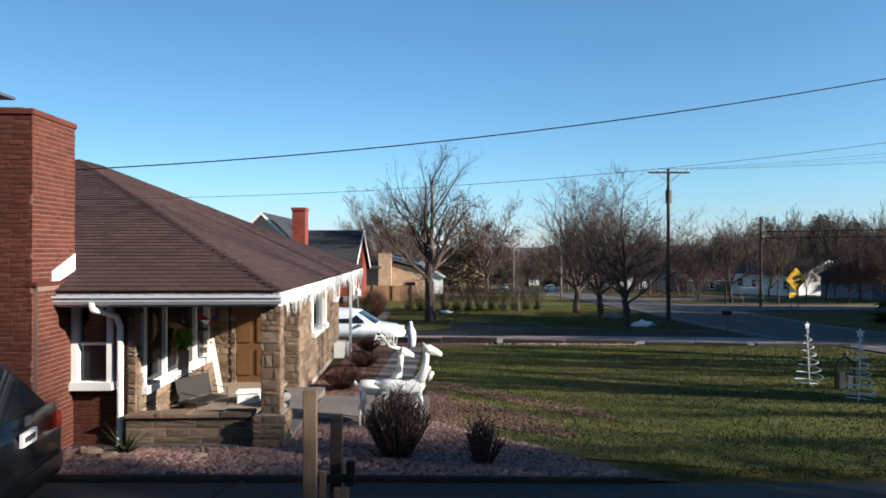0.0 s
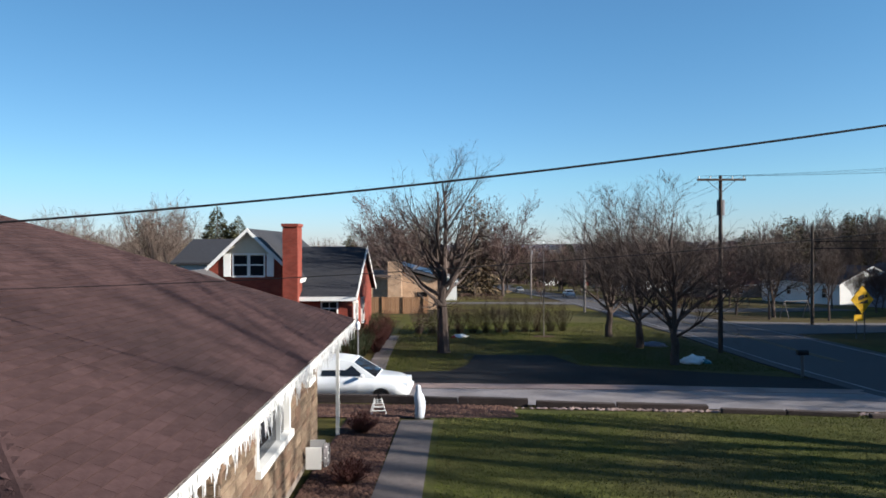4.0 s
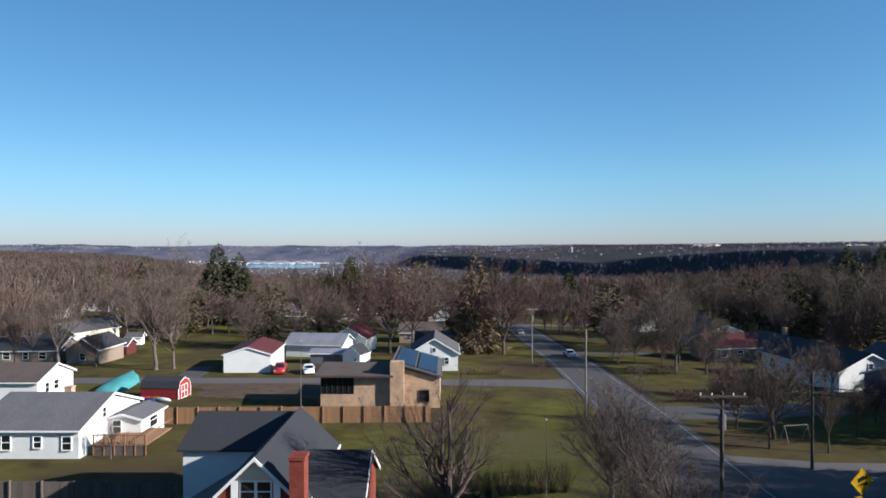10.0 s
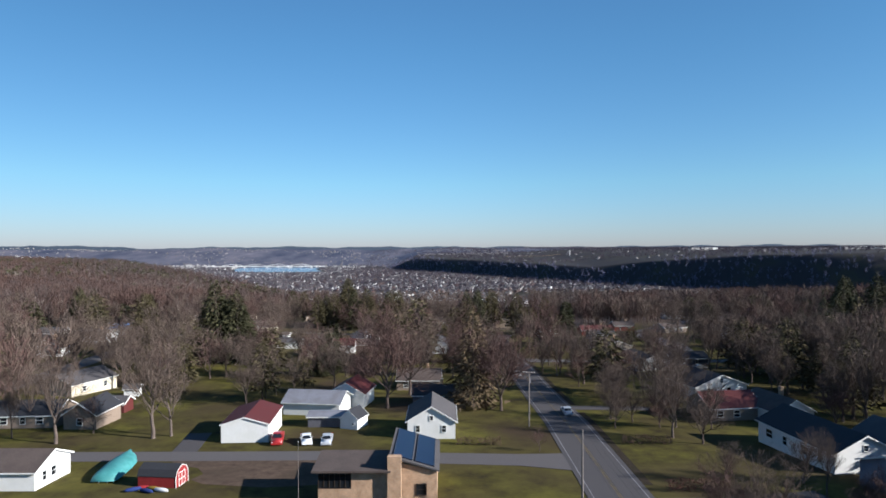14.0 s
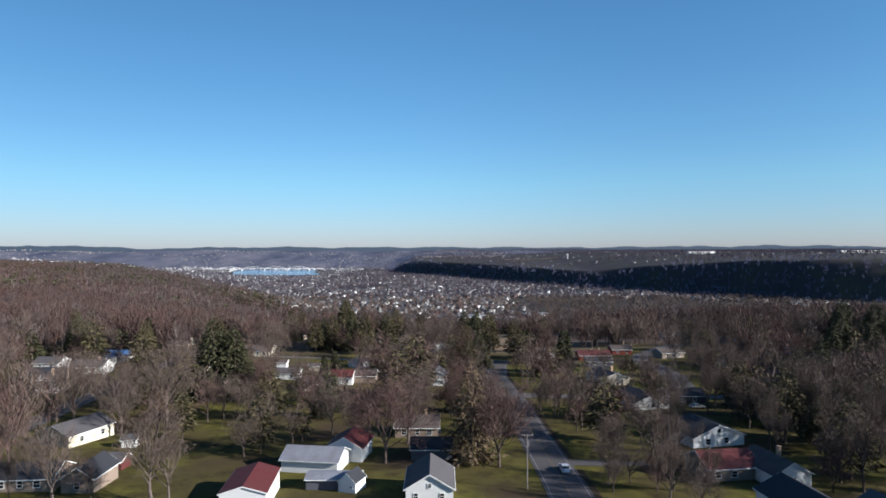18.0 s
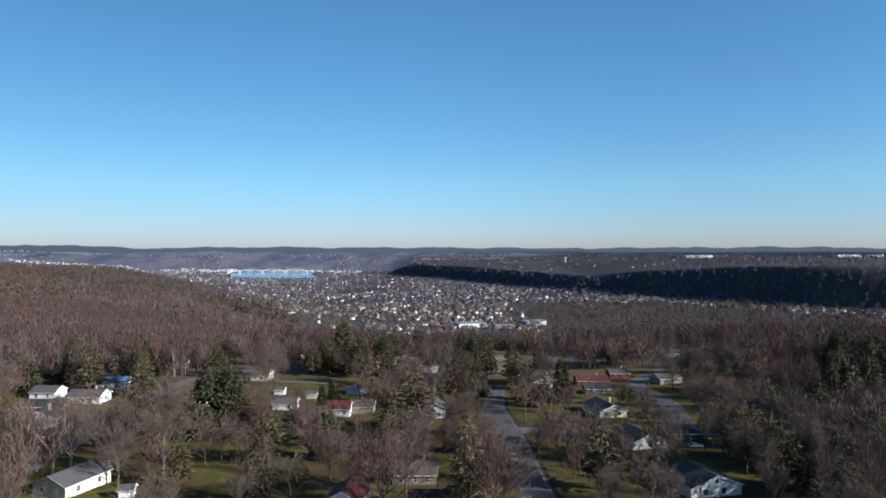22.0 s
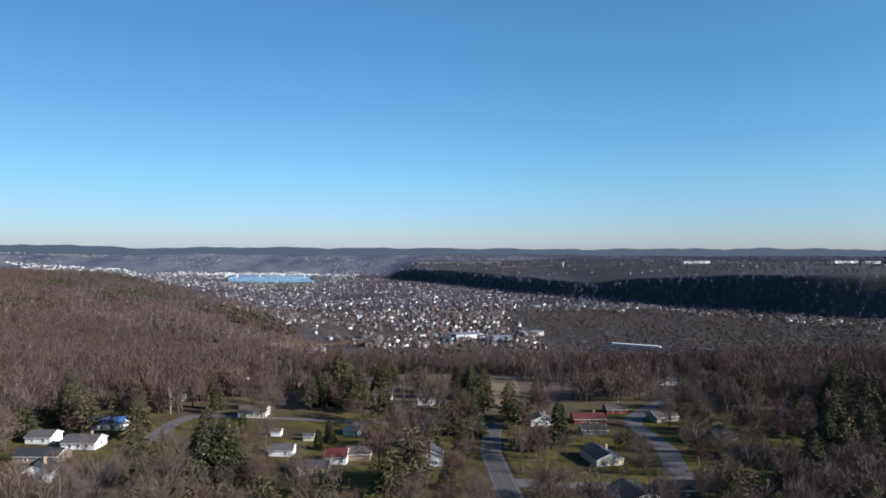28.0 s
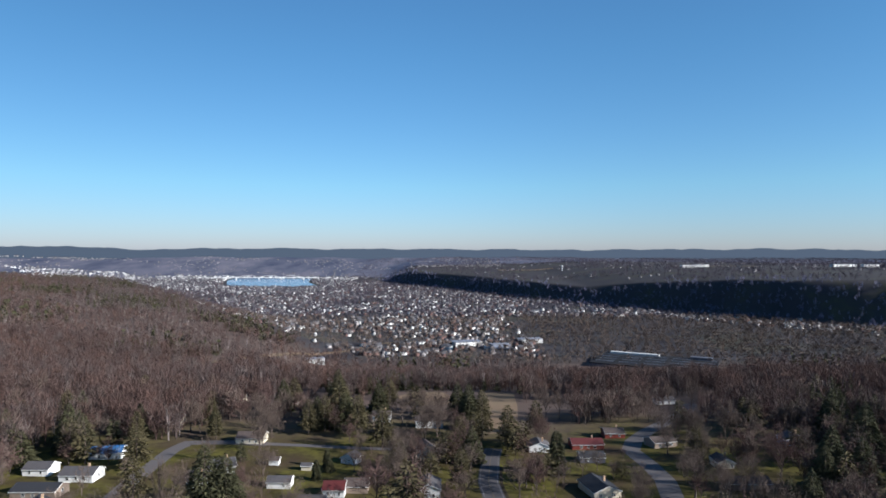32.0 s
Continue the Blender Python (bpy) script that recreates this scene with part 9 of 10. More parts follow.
# taller stands on both sides of the first houses
for i in range(54):
    x, y = spot_rng.uniform(88, 150), spot_rng.uniform(95, 205)
    if x < 0.86 * y and clear_of_things(x, y):
        (tree if y < 160 else far_tree)(spot_rng.choice(["slim", "pale", "maple", "rust", "slim", "pine"]), x, y, spot_rng.uniform(14, 21))
for i in range(12):
    x, y = spot_rng.uniform(-150, -88), spot_rng.uniform(122, 230)
    if -x < 0.8 * y and clear_of_things(x, y):
        (tree if y < 170 else far_tree)(spot_rng.choice(["pale", "maple", "rust", "maple", "slim"]), x, y, spot_rng.uniform(13, 20))
for i in range(6):
    x, y = spot_rng.uniform(-24, 12), spot_rng.uniform(165, 225)
    if clear_of_things(x, y):
        (tree if y < 190 else far_tree)(spot_rng.choice(["rust", "maple", "rust", "pale", "pine"]), x, y, spot_rng.uniform(15, 23), wide=1.1)
# single trees and evergreens on the open lawns between the houses
open_rng = random.Random(23)
open_spots = []
while len(open_spots) < 110:
    y = open_rng.uniform(136, 350)
    x = open_rng.uniform(-150, 125)
    if abs(x) < 0.75 * y and clear_of_things(x, y) and min((math.hypot(x - a, y - b) for a, b in open_spots), default=9) > 4:
        open_spots.append((x, y))
for i, (x, y) in enumerate(open_spots[:26]):
    far_tree("small" if i % 3 == 0 else "maple", x, y, open_rng.uniform(5, 8) if i % 3 == 0 else open_rng.uniform(8, 13))
for x, y, h in ((38, 296, 15), (20, 309, 16), (43, 302, 13), (41, 286, 12)):
    far_tree(open_rng.choice(("maple", "pine", "rust")), x, y, h, wide=1.2)
for x, y in open_spots[26:36]:
    far_tree(open_rng.choice(("cedar", "spruce", "pine")), x, y, open_rng.uniform(7, 13), wide=1.4)
# brush and trees that crowd the road and the first houses of the lower streets
for kind, x, y, h in (("spruce", -163.5, 279, 18), ("spruce", -160, 285, 16), ("spruce", -157, 277, 14), ("spruce", -193, 281, 17), ("spruce", -196, 286, 17), ("spruce", -187, 276, 15), ("spruce", -171, 259, 15), ("spruce", -178, 264, 16), ("spruce", -182, 252, 13), ("rust", 10, 237, 11), ("rust", 9, 246, 10), ("maple", 12, 228, 12), ("rust", -8.6, 220, 9), ("rust", -13, 214, 10), ("maple", -4, 212, 11), ("pine", 5.6, 274, 15), ("pine", 9, 279, 13), ("maple", 2, 268, 14), ("pine", 38, 287, 13), ("cedar", 37.8, 251, 5), ("pale", -4.6, 316, 16), ("cedar", -112, 316, 11), ("pine", -123, 258, 16), ("maple", -81, 290, 14), ("maple", 16, 262, 13), ("rust", 15, 288, 15)):
    far_tree(kind, x, y, h, wide=1.35 if kind in ("pine", "cedar", "spruce") else 1.1)
crowd_rng = random.Random(41)
for x0, x1, y0, y1, n in ((-205, -150, 196, 262, 26), (-125, -62, 168, 235, 10), (-62, 14, 140, 212, 9), (104, 200, 205, 330, 44), (-175, -100, 285, 400, 26), (-60, 10, 305, 400, 16), (-110, -60, 118, 165, 8), (60, 120, 140, 230, 12), (31, 52, 137, 203, 15), (28, 46, 216, 262, 6)):
    for i in range(n):
        x, y = crowd_rng.uniform(x0, x1), crowd_rng.uniform(y0, y1)
        if clear_of_things(x, y):
            far_tree(crowd_rng.choice(("maple", "rust", "pale", "slim", "maple", "rust", "pine")), x, y, crowd_rng.uniform(9, 17), wide=crowd_rng.uniform(0.9, 1.3))
join_trees()

# ---- woods, valley town and far hills ----
nrng = np.random.default_rng(9)


def scatter(n, x0, x1, y0, y1, keep):
    x, y = nrng.uniform(x0, x1, n), nrng.uniform(y0, y1, n)
    k = keep(x, y)
    return np.stack([x[k], y[k]], -1)


def crest(x):
    return np.interp(x, [-5000, -1570, -1095, -690, -390, -230, -150], [2300, 2200, 2060, 1560, 1180, 990, 900])


def in_view(x, y):
    return np.abs(x) < 0.8 * y + 25


M["stem_pale"] = mat("stem_pale", (0.3, 0.26, 0.23), (0.5, 0.45, 0.4), 0.3, 0.95, 0, spec=0.05, spread=0.4)
mid_t = [shard_template(s, 150, 0.0135) for s in (1, 2, 3)]
far_t = [shard_template(s, 26, 0.034) for s in (4, 5, 6)]
tohouse_windowt = shard_template(9, 15, 0.075)
stem_t = stem_template(3)
ever_t = shard_template(7, 70, 0.07, "needles")
ever_far = shard_template(8, 14, 0.14, "needles")


def off_street(x, y):
    line = np.array([(86, 205), (89, 228), (94, 250), (94.5, 272), (93.5, 293), (100, 309), (113.5, 328), (134, 351), (152, 373), (166, 400), (180, 425)], float)
    return (y < 200) | (y > 425) | (np.abs(x - np.interp(y, line[:, 1], line[:, 0])) > 17)


def near_wood(x, y):
    side = (x < -118) | (x > 128) | (y > 405)
    return side & in_view(x, y) & off_street(x, y) & ~((y < 420) & (np.abs(x) < 118)) & ~((x > 75) & (x < 190) & (y < 330)) & ~((x < -118) & (x > -175) & (y < 300)) & ~((x > -28) & (x < 18) & (y > 405) & (y < 462)) & ~((x > 24) & (x < 62) & (y > 318) & (y < 462)) & ~((np.abs(x - np.interp(y, [560, 690, 760], [-250, -238, -226])) < 16) & (y > 560))


spots = scatter(12000, -560, 560, 150, 720, near_wood)
keep_r = nrng.random(len(spots))
keep_r = np.where(keep_r > 0.89, 0.45, keep_r)
stands = np.sin(spots[:, 0] / 47.0 + 2) + np.sin(spots[:, 1] / 61.0 + spots[:, 0] / 90.0) + np.sin(spots[:, 0] / 19.0 - spots[:, 1] / 33.0)
keep_r = np.where((stands > 1.4) & (nrng.random(len(spots)) < 0.5), 0.99, keep_r)
for i, mname in enumerate(("wood_brown", "wood_rust", "wood_grey")):
    sp = spots[(keep_r > i * 0.3) & (keep_r <= i * 0.3 + 0.3)]
    woods("woods", "leafless brown woods on the slope", sp, nrng.uniform(12, 21, len(sp)), mid_t[i], M[mname], 100 + i)
sp = spots[keep_r > 0.9]
pale_sp = spots[::4]
woods("woods", "pale trunks among the leafless woods", pale_sp, nrng.uniform(15, 22, len(pale_sp)), stem_t, M["stem_pale"], 111)
woods("woods", "scattered dark evergreens in the woods", sp, nrng.uniform(10, 17, len(sp)), ever_t, M["needles"], 110)

def grove(x, y):
    patch = np.sin(x / 17.0 + 1.3) + np.sin(y / 13.0) + np.sin((x + y) / 23.0) + np.sin((x - 2 * y) / 31.0 + 2) > 1.0
    rows = np.array([[hx[1], hx[2], hx[4] * 0.5 + 3, hx[5] * 0.5 + 5] for hx in HOUSES])
    free = np.ones(len(x), bool)
    for hx, hy, hw, hd in rows:
        free &= ~((np.abs(x - hx) < hw) & (y > hy - hd - 8) & (y < hy + hd))
    road_x = np.interp(y, [p[1] for p in ROAD], [p[0] for p in ROAD])
    free &= np.abs(x - road_x) > 9
    free &= ~((np.abs(y - 209) < 7) & (x > 15)) & ~((np.abs(y - 299) < 6) & (x < 24)) & ~((x > 80) & (x < 104) & (y < 300)) & ~((np.abs(x + 110) < 7) & (y < 270))
    lawns = ((x > 27) & (x < 52) & (y < 250)) | ((x > -75) & (x < -28) & (y < 300) & (y > 222)) | ((y < 150) & (x > -62) & (x < 20))
    open_land = ((x > -150) & (x < -25) & (y > 190) & (y < 312)) | ((x > 24) & (x < 118) & (y > 190) & (y < 345)) | ((x > -60) & (x < 20) & (y > 285) & (y < 330))
    wooded = (x > 0.46 * y) | (x < -0.62 * y) | ((y > 345) & (np.abs(x + 10) > 45))
    return patch & free & ~((x > 24) & (x < 62) & (y > 318)) & ~((x > -28) & (x < 18) & (y > 400)) & ~lawns & ~open_land & wooded & off_street(x, y) & in_view(x, y) & (np.abs(x) < 190)


spots = scatter(6000, -200, 200, 112, 415, grove)
half = len(spots) // 2
woods("woods", "clumps of bare trees between the houses", spots[:half], nrng.uniform(10, 18, half), mid_t[0], M["twig"], 150)
woods("woods", "clumps of reddish bare trees between the houses", spots[half:], nrng.uniform(9, 17, len(spots) - half), mid_t[1], M["twig_red"], 151)

sp = np.array(open_spots[36:70])
woods("woods", "bare yard trees on the lawns", sp, nrng.uniform(7, 14, len(sp)), mid_t[2], M["twig"], 152, (0.9, 1.3))
spots = scatter(60000, -2000, 900, 700, 2300, lambda x, y: in_view(x, y) & (((x < -140) & (y < crest(x) + 60) & (np.abs(x - np.interp(y, [690, 760, 916, 990], [-238, -226, -199, -166])) > 15)) | ((y < 900) & (x > -300) & ~((x > 165) & (x < 440) & (y > 720)))))
keep_r = np.clip(0.42 + 0.2 * np.sin(spots[:, 0] / 83.0 + spots[:, 1] / 140.0) + 0.16 * np.sin(spots[:, 1] / 47.0 - spots[:, 0] / 61.0) + np.where(spots[:, 1] > 1050, 0.22, 0.0) + nrng.normal(0, 0.2, len(spots)), 0.01, 0.885)
thin = nrng.random(len(spots)) < 0.62 + 0.3 * np.sin(spots[:, 0] / 31.0 + 1) * np.sin(spots[:, 1] / 43.0)
spots, keep_r = spots[thin], keep_r[thin]
stands = np.sin(spots[:, 0] / 47.0 + 2) + np.sin(spots[:, 1] / 61.0 + spots[:, 0] / 90.0) + np.sin(spots[:, 0] / 19.0 - spots[:, 1] / 33.0)
keep_r = np.where((stands > np.where(spots[:, 1] > 1000, 0.55, 1.3)) & (nrng.random(len(spots)) < 0.55), 0.99, keep_r)
for i, mname in enumerate(("wood_brown", "wood_rust", "wood_grey")):
    sp = spots[(keep_r > i * 0.31) & (keep_r <= i * 0.31 + 0.31)]
    woods("woods", "distant leafless brown woods", sp, nrng.uniform(9, 22, len(sp)), far_t[i], M[mname], 120 + i)
sp = spots[keep_r > 0.89]
woods("woods", "distant dark evergreens", sp, nrng.uniform(13, 24, len(sp)), ever_far, M["needles"], 130)
pale_sp = spots[(spots[:, 1] < 1400)][::5]
woods("woods", "pale trunks among the distant woods", pale_sp, nrng.uniform(13, 20, len(pale_sp)), stem_t, M["stem_pale"], 131, (1.2, 1.6))


def along_streets(spots, a=0.35, gap=34.0, side=9.5):
    """Spots drawn up on both sides of parallel lines."""
    ca, sa = math.cos(a), math.sin(a)
    u, v = spots[:, 0] * ca + spots[:, 1] * sa, -spots[:, 0] * sa + spots[:, 1] * ca
    v = np.round(v / gap) * gap + nrng.choice([-side, side], len(v)) + nrng.normal(0, 1.8, len(v))
    return np.stack([u * ca - v * sa, u * sa + v * ca], -1)


def bluff_front(x):
    return np.interp(x, [-300, -138, 150, 472, 963, 1500, 2600], [3300, 2930, 2420, 1860, 1332, 960, 700])


def in_river(x, y):
    west = np.interp(y, [2690, 2750, 2950, 3250, 3500], [-640, -935, -1010, -1110, -1150])
    east = np.interp(y, [2690, 2735, 2900, 3160, 3480], [-640, -500, -540, -630, -670])
    return (y > 2690) & (y < 3545) & (x > west) & (x < east)


def valley(x, y):
    return in_view(x, y) & (y < bluff_front(x) - 20) & ((x > -150) | (y > crest(x) + 80)) & ~in_river(x, y)


spots = scatter(40000, -2200, 1200, 900, 3400, valley)
sp = spots[:26000]
near_sp, sp = sp[sp[:, 1] < 1500], sp[sp[:, 1] >= 1500]
near_sp = np.concatenate([near_sp, scatter(9000, 60, 1100, 880, 1560, lambda x, y: in_view(x, y) & (y < bluff_front(x) - 30) & (np.hypot(x - 300, y - 865) > 110) & ((x > 200) | (y < 960)))[:2300]])
east_sp = (near_sp[:, 0] > 150) & (nrng.random(len(near_sp)) < 0.8)
near_sp[east_sp] = along_streets(near_sp[east_sp], -0.12, 58, 1.0)
woods("woods", "brown woods on the valley floor", near_sp, nrng.uniform(9, 15, len(near_sp)), tohouse_windowt, M["twig"], 142, (0.9, 1.5))
woods("woods", "bare trees between the houses of the town", sp, nrng.uniform(9, 15, len(sp)), tohouse_windowt, M["twig_far_hazed"], 140, (0.9, 1.5))
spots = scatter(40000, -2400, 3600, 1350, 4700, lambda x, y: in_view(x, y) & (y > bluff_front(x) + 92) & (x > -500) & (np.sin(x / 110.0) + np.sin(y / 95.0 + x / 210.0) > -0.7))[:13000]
woods("woods", "wooded bluff and plateau across the valley", spots, nrng.uniform(9, 15, len(spots)), tohouse_windowt, M["twig_far_hazed"], 141, (0.9, 1.5))

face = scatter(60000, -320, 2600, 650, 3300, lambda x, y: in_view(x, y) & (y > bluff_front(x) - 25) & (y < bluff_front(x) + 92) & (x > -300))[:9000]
# the blue haze across the valley is put into these trees' base colour
M["bluff_wood_hazed"] = mat("bluff_wood_hazed", (0.26, 0.265, 0.39), (0.36, 0.36, 0.5), 2, 0.95, 0, spec=0.05, spread=0.35)
woods("woods", "steep shaded bluff covered with bare trees, blue haze in their colour", face, nrng.uniform(8, 17, len(face)), tohouse_windowt, M["bluff_wood_hazed"], 143, (0.9, 1.5))

M["tohouse_windowwhite"] = mat("tohouse_windowwhite", (0.66, 0.66, 0.65), (0.8, 0.79, 0.77), 0.1, 0.7, 0, spread=0.35)
M["tohouse_windowbrick"] = mat("tohouse_windowbrick", (0.2, 0.11, 0.09), (0.28, 0.18, 0.15), 0.1, 0.8, 0, spread=0.35)
M["tohouse_windowcream"] = mat("tohouse_windowcream", (0.42, 0.4, 0.37), (0.59, 0.57, 0.53), 0.1, 0.7, 0, spread=0.35)
unit_wall = (np.array([(-.5, -.5, -.3), (.5, -.5, -.3), (.5, .5, -.3), (-.5, .5, -.3), (-.5, -.5, 1), (.5, -.5, 1), (.5, .5, 1), (-.5, .5, 1), (-.5, 0, 1.55), (.5, 0, 1.55)]),
             np.array([(0, 1, 5), (0, 5, 4), (1, 2, 6), (1, 6, 5), (2, 3, 7), (2, 7, 6), (3, 0, 4), (3, 4, 7), (4, 8, 7), (5, 6, 9)]))
unit_roof = (np.array([(-.55, -.58, .95), (.55, -.58, .95), (.55, 0, 1.6), (-.55, 0, 1.6), (.55, .58, .95), (-.55, .58, .95)]), np.array([(0, 1, 2), (0, 2, 3), (3, 2, 4), (3, 4, 5)]))


def town(name, label, spots, size, wall, roof, seed):
    rng = np.random.default_rng(seed)
    n = len(spots)
    w, d, h = size[0] * rng.uniform(0.7, 1.4, n), size[1] * rng.uniform(0.7, 1.3, n), size[2] * rng.uniform(0.8, 1.3, n)
    a = rng.choice([0.35, 0.35 + math.pi / 2], n) + rng.normal(0, 0.06, n)
    z = ground(spots[:, 0], spots[:, 1])
    for nm, (tv, tf), m in ((name, unit_wall, wall), (name.replace("houses", "roofs"), unit_roof, roof)):
        x, y = tv[None, :, 0] * w[:, None], tv[None, :, 1] * d[:, None]
        ca, sa = np.cos(a)[:, None], np.sin(a)[:, None]
        verts = np.stack([x * ca - y * sa + spots[:, 0:1], x * sa + y * ca + spots[:, 1:2], tv[None, :, 2] * h[:, None] + z[:, None]], -1).reshape(-1, 3)
        loops = (tf[None] + (np.arange(n) * len(tv))[:, None, None]).ravel()
        tagged(new(nm, quick_mesh(nm, verts, loops, np.full(n * len(tf), 3), m)), label, "town", kind="stuff")


spots = scatter(60000, -2200, 1250, 960, 3300, lambda x, y: valley(x, y) & ~((x > 170) & (y < 1560) & (y < bluff_front(x) - 230)) & (y > 960 + 60 * np.sin(x / 37.0)) & (np.sin(x / 90.0 + 1) + np.sin(y / 70.0 - x / 160.0) + nrng.normal(0, 0.8, len(x)) > -0.9))
spots[:8000] = along_streets(spots[:8000])
for k, (n0, n1, wall, roof, words) in enumerate(((0, 1500, "tohouse_windowwhite", RG, "white houses"), (1500, 3600, "tohouse_windowcream", M["roof_pale"], "cream houses with grey roofs"), (3600, 5200, "tohouse_windowcream", RD, "cream houses with dark roofs"), (5200, 6600, "tohouse_windowbrick", RB, "brick houses"), (6600, 7600, "tohouse_windowbrick", RG, "brown houses"))):
    town("tohouse_windowhouses", words + " of the valley town", spots[n0:n1], (7.4, 6.2, 4.0), M[wall], roof, 1 + k)
town("tohouse_windowhouses", "large pale buildings of the valley town", spots[7700:7760], (24, 12, 4.5), M["tohouse_windowwhite"], M["roof_pale"], 14)
sp = scatter(12000, -2500, -450, 2300, 3640, lambda x, y: in_view(x, y) & ~in_river(x, y) & (np.sin(x / 120.0) + np.sin(y / 85.0 + x / 230.0) > -0.9))[:3900]
town("tohouse_windowhouses", "far pale houses of the valley town", sp[:1500], (8, 7, 4.5), M["tohouse_windowcream"], RG, 5)
town("tohouse_windowhouses", "far white houses of the valley town", sp[1500:], (10, 8, 5.5), M["tohouse_windowwhite"], M["roof_pale"], 15)
sp = scatter(3000, -300, 3000, 1900, 4500, lambda x, y: in_view(x, y) & (y > bluff_front(x) + 260))[:420]
far_sp = scatter(5000, -3200, 400, 3400, 4600, lambda x, y: in_view(x, y) & (np.sin(x / 140.0) + np.sin(y / 90.0 + x / 300.0) > 0.0))[:800]
town("tohouse_windowhouses", "tiny pale houses at the valley's end", far_sp, (8, 7, 4), M["tohouse_windowcream"], RG, 7)
town("tohouse_windowhouses", "scattered pale houses on the plateau", sp, (6.5, 5.5, 3.0), M["tohouse_windowcream"], RG, 6)
FAC = thing("factory", 316, 888, gz(316, 888), -27, "long low factory with a dark flat roof and thin skylights", "factory")
part("hall", boxm((-82, 82, -52, 52, -12, 5)), M["siding_grey"], FAC)
for i in range(5):
    part("roof_bay", boxm((-82.5, 82.5, -52.5 + i * 21, -32.5 + i * 21, 5, 6.2)), M["black_asphalt"], FAC)
for i in range(4):
    for q in range(5):
        part("skylight", boxm((-78 + q * 33, -52 + q * 33, -33 + i * 21, -31.8 + i * 21, 6, 7.0)), M["roof_metal"], FAC)
part("roof_house", boxm((-72, 0, 40, 48, 6.2, 8.6)), M["tohouse_windowwhite"], FAC)
part("roof_house", boxm((44, 74, 38, 48, 6.2, 9.5)), M["siding_grey"], FAC)
for x, y, w, d, t, m in ((54, 1088, 50, 26, 20, "tohouse_windowwhite"), (171, 1122, 42, 20, 12, "tohouse_windowwhite"), (-169, 872, 26, 12, 25, "tohouse_windowwhite"), (110, 1060, 34, 16, 20, "siding_blue")):
    WH = thing("warehouse", x, y, gz(x, y), t, "large pale flat-roofed warehouse in the valley", "warehouse", "valley warehouses")
    part("hall", boxm((-w / 2, w / 2, -d / 2, d / 2, -8, 7)), M[m], WH)
    part("roof", boxm((-w / 2 - 0.5, w / 2 + 0.5, -d / 2 - 0.5, d / 2 + 0.5, 7, 7.6)), M["roof_metal"], WH)
sheet("river", [(-915, 2745), (-790, 2715), (-640, 2700), (-520, 2730), (-560, 2900), (-650, 3160), (-690, 3480), (-900, 3540), (-1130, 3500), (-1090, 3250), (-990, 2950)], M["water"], 1.2, "pale blue river reach in the valley", "water", 60.0)

M["straw"] = mat("straw", (0.3, 0.215, 0.13), (0.43, 0.325, 0.2), 0.02, 0.95, 0, (0.2, 0.19, 0.11), 0.01, 0.6, spec=0.05)
sheet("clearing", [(-22, 412), (-4, 408), (14, 414), (13, 440), (6, 462), (-14, 464), (-26, 445)], M["straw"], 0.1, "straw-brown clearing among bare woods", "field", 6.0)
sheet("clearing", [(29, 326), (44, 332), (50, 370), (55, 410), (58, 455), (34, 460), (31, 400)], M["straw"], 0.1, "straw-brown clearing beside the road", "field", 6.0)
strip("valley_road", [(-262, 560), (-238, 690), (-226, 760), (-199, 916), (-166, 990), (-95, 1106), (20, 1150)], 9, M["straw"], 0.5, "pale tan road down into the valley", "road", step=12)
for pts, wd in (([(980, 2560), (1300, 2500)], 50), ([(300, 3000), (560, 2960)], 60)):
    strip("field", pts, wd, M["straw"], 1.2, "straw-coloured field on the plateau", "field", step=30)

BRG = thing("bridge", -960, 3380, -84, 4, "long pale arched bridge across the river", "bridge")
part("deck", boxm((-320, 320, -5, 5, 11, 12.6)), M["tohouse_windowwhite"], BRG)
for i in range(5):
    part("pier", boxm((-243 + i * 120, -237 + i * 120, -4, 4, -2, 11)), M["tohouse_windowwhite"], BRG)
for i in range(4):
    part("arch", tubem([(-240 + i * 120 + 120 * u, 0, 12 + 44 * u * (1 - u)) for u in np.linspace(0, 1, 12)], 0.9, 6), M["tohouse_windowwhite"], BRG)
for x, y, w, t in ((1010, 2440, 90, 10), (1060, 2470, 60, 10), (1600, 2420, 110, 12), (1690, 2400, 70, 12)):
    PW2 = thing("warehouse", x, y, gz(x, y), t, "long pale warehouse on the plateau across the valley", "warehouse", "plateau warehouses")
    part("hall", boxm((-w / 2, w / 2, -9, 9, -3, 9)), M["tohouse_windowwhite"], PW2)
    part("roof", boxm((-w / 2 - 0.5, w / 2 + 0.5, -9.5, 9.5, 9, 9.8)), M["roof_metal"], PW2)
WT = thing("water_tower", 560, 2750, gz(560, 2750), 0, "pale water tower on the far plateau", "tower")
WT.scale = (0.6, 0.6, 0.62)
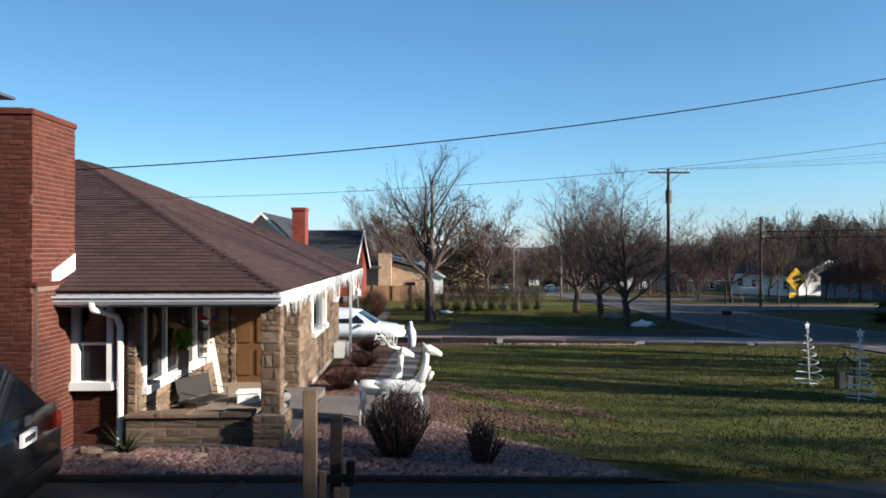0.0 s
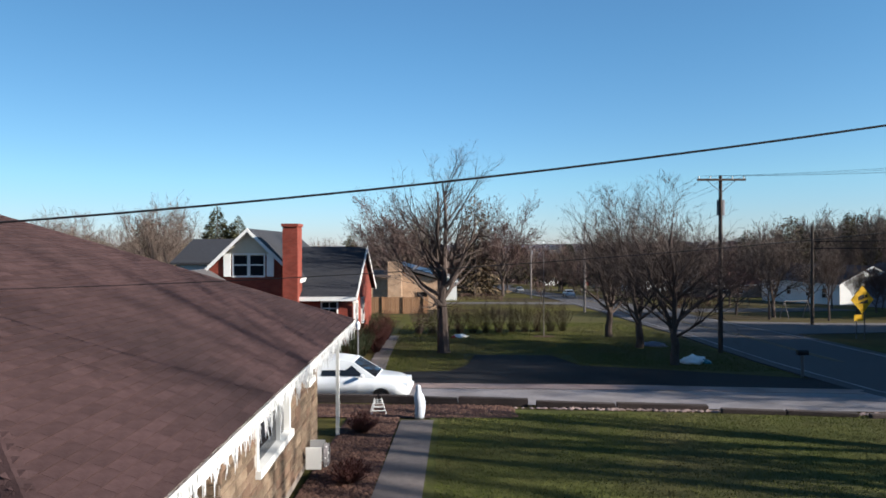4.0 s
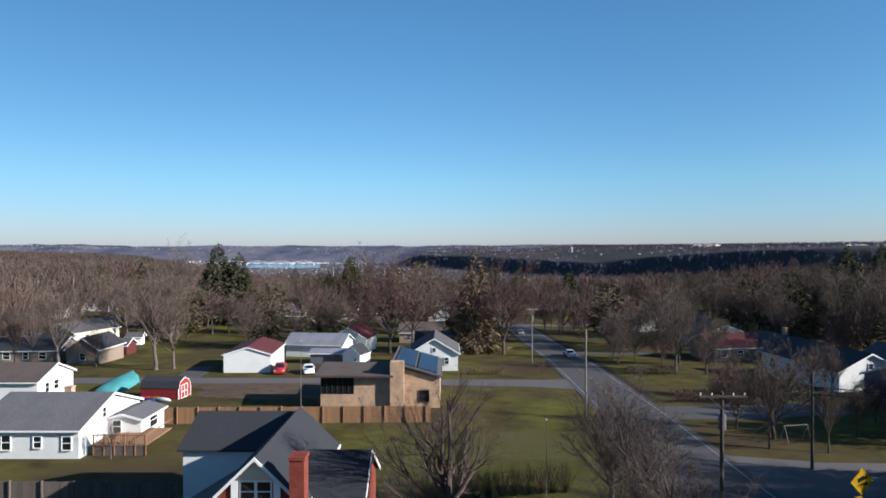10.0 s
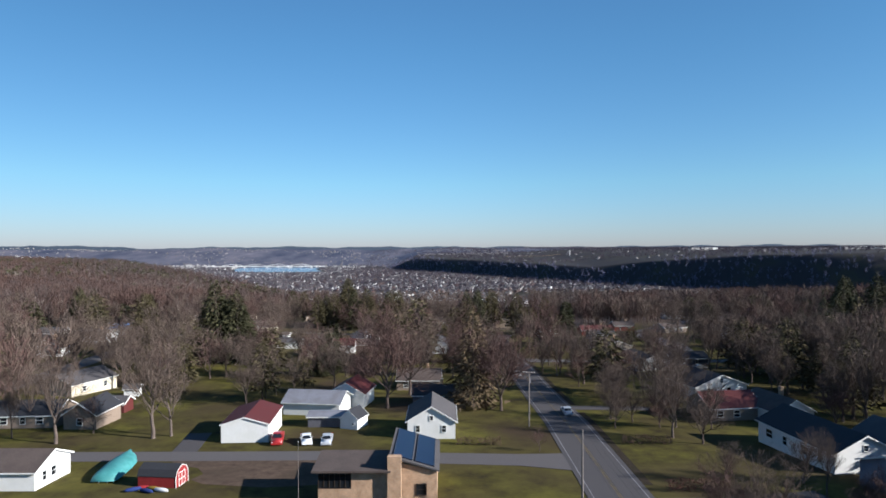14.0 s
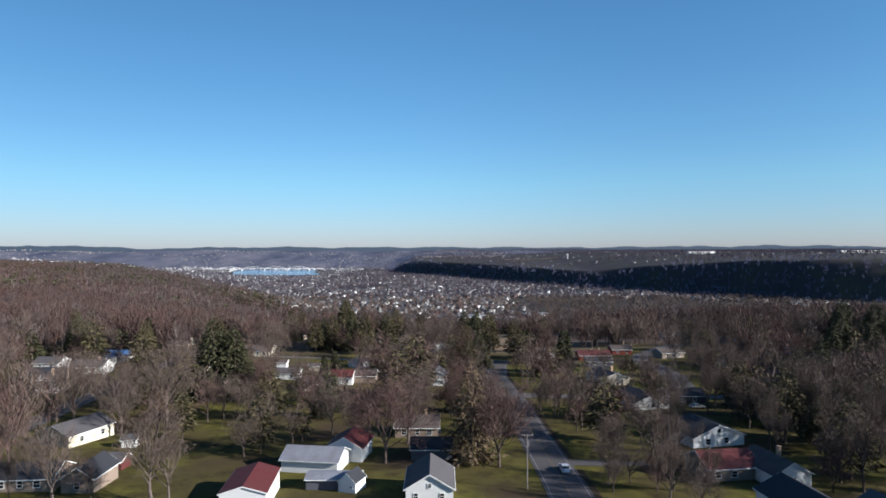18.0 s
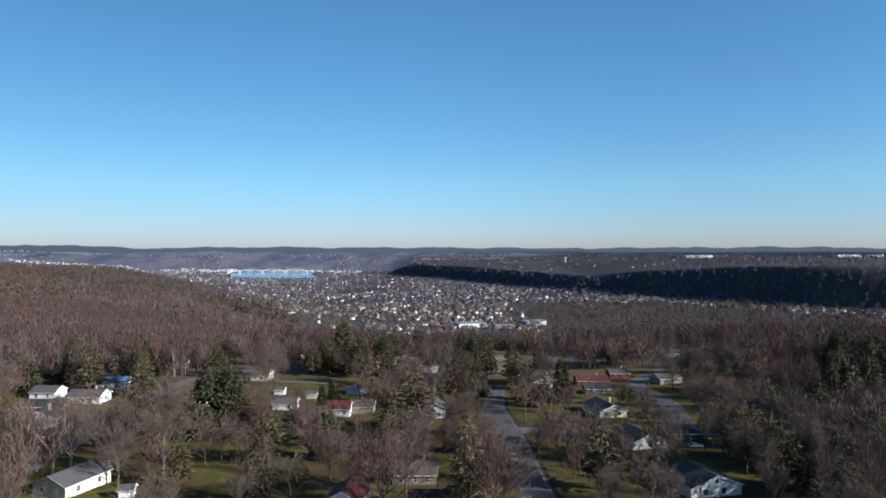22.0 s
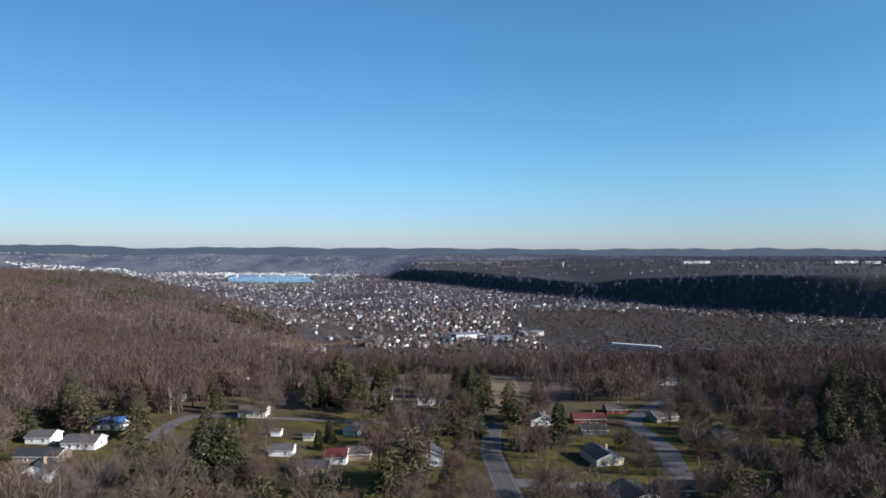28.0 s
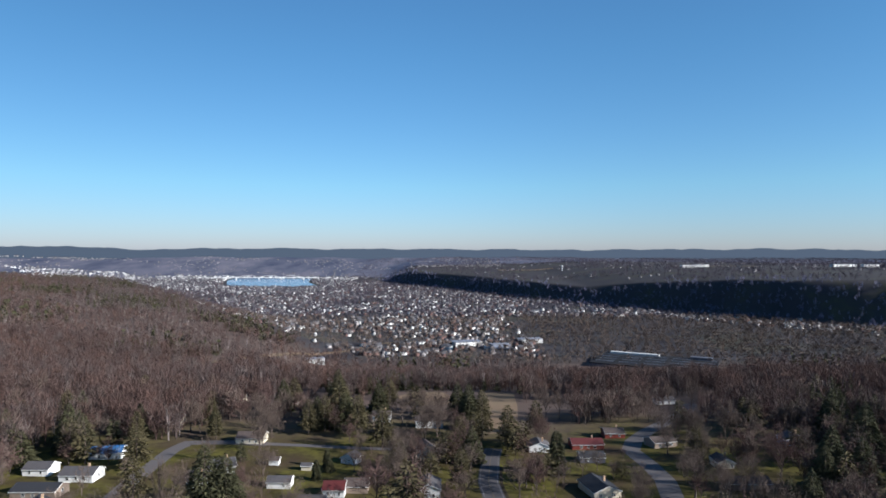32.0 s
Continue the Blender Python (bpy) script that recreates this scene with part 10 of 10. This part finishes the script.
part("stem", tubem([(0, 0, -2), (0, 0, 24)], [3.0, 2.4], 10), M["tohouse_windowwhite"], WT)
part("tank", lathe([(0.5, 22), (7, 26), (8.5, 31), (7, 36), (0.5, 38)], 14), M["tohouse_windowwhite"], WT)

# yard trees on the east side of the road, thick enough to hide most of the houses, and the row past the street that shades the road
east_rng = random.Random(77)
built = [(ob.location.x, ob.location.y) for ob in bpy.data.objects if ob.parent is None and ob.name.split(".")[0] in ("house", "garage", "shed", "barn")]
placed = []
for x0, x1, y0, y1, count, low, high in ((30, 50, 57, 70, 8, 6, 8.5), (32, 50, 84, 90, 2, 6, 8), (31, 56, 104, 128, 6, 7, 9), (66, 100, 60, 125, 16, 8, 13), (29, 60, 132, 200, 9, 7, 10)):
    for i in range(count * 4):
        x, y = east_rng.uniform(x0, x1), east_rng.uniform(y0, y1)
        if min(math.hypot(x - a, y - b) for a, b in built) < 7.5 or min((math.hypot(x - a, y - b) for a, b in placed), default=9) < 3.6:
            continue
        placed.append((x, y))
        tree(east_rng.choice(("maple", "rust", "slim", "maple", "slim")), x, y, east_rng.uniform(low, high), group="trees east of the road", wide=1.1)
        count -= 1
        if not count:
            break
for kind, x, y, h in (("maple", 34, 20, 14), ("spruce", 49, 38, 15), ("maple", 54, 41, 16), ("spruce", 60, 43, 16), ("maple", 45, 33, 15), ("pine", 41, 31, 13), ("maple", 42, 20, 19), ("pine", 42, 28, 18), ("maple", 51, 26, 21), ("pine", 47, 23, 20)):
    tree(kind, x, y, h, group="trees east of the road", wide=1.2)
tree("small", -30.6, 56.0, 4.6)
# unseen woods behind the drive, added to close the south, dim skylight and reflections
south = scatter(420, -90, 70, -75, -26, lambda x, y: np.abs(x) < 200)
woods("woods", "unseen bare woods added south of the drive", south, nrng.uniform(12, 19, len(south)), mid_t[0], M["twig"], 160, (0.8, 1.1))
for i in range(16):
    tree("spruce" if i % 3 else "maple", -62 + i * 7.0, -24 - (i * 5) % 9, 13 + (i * 7) % 6, group="trees south of the drive", wide=1.5)
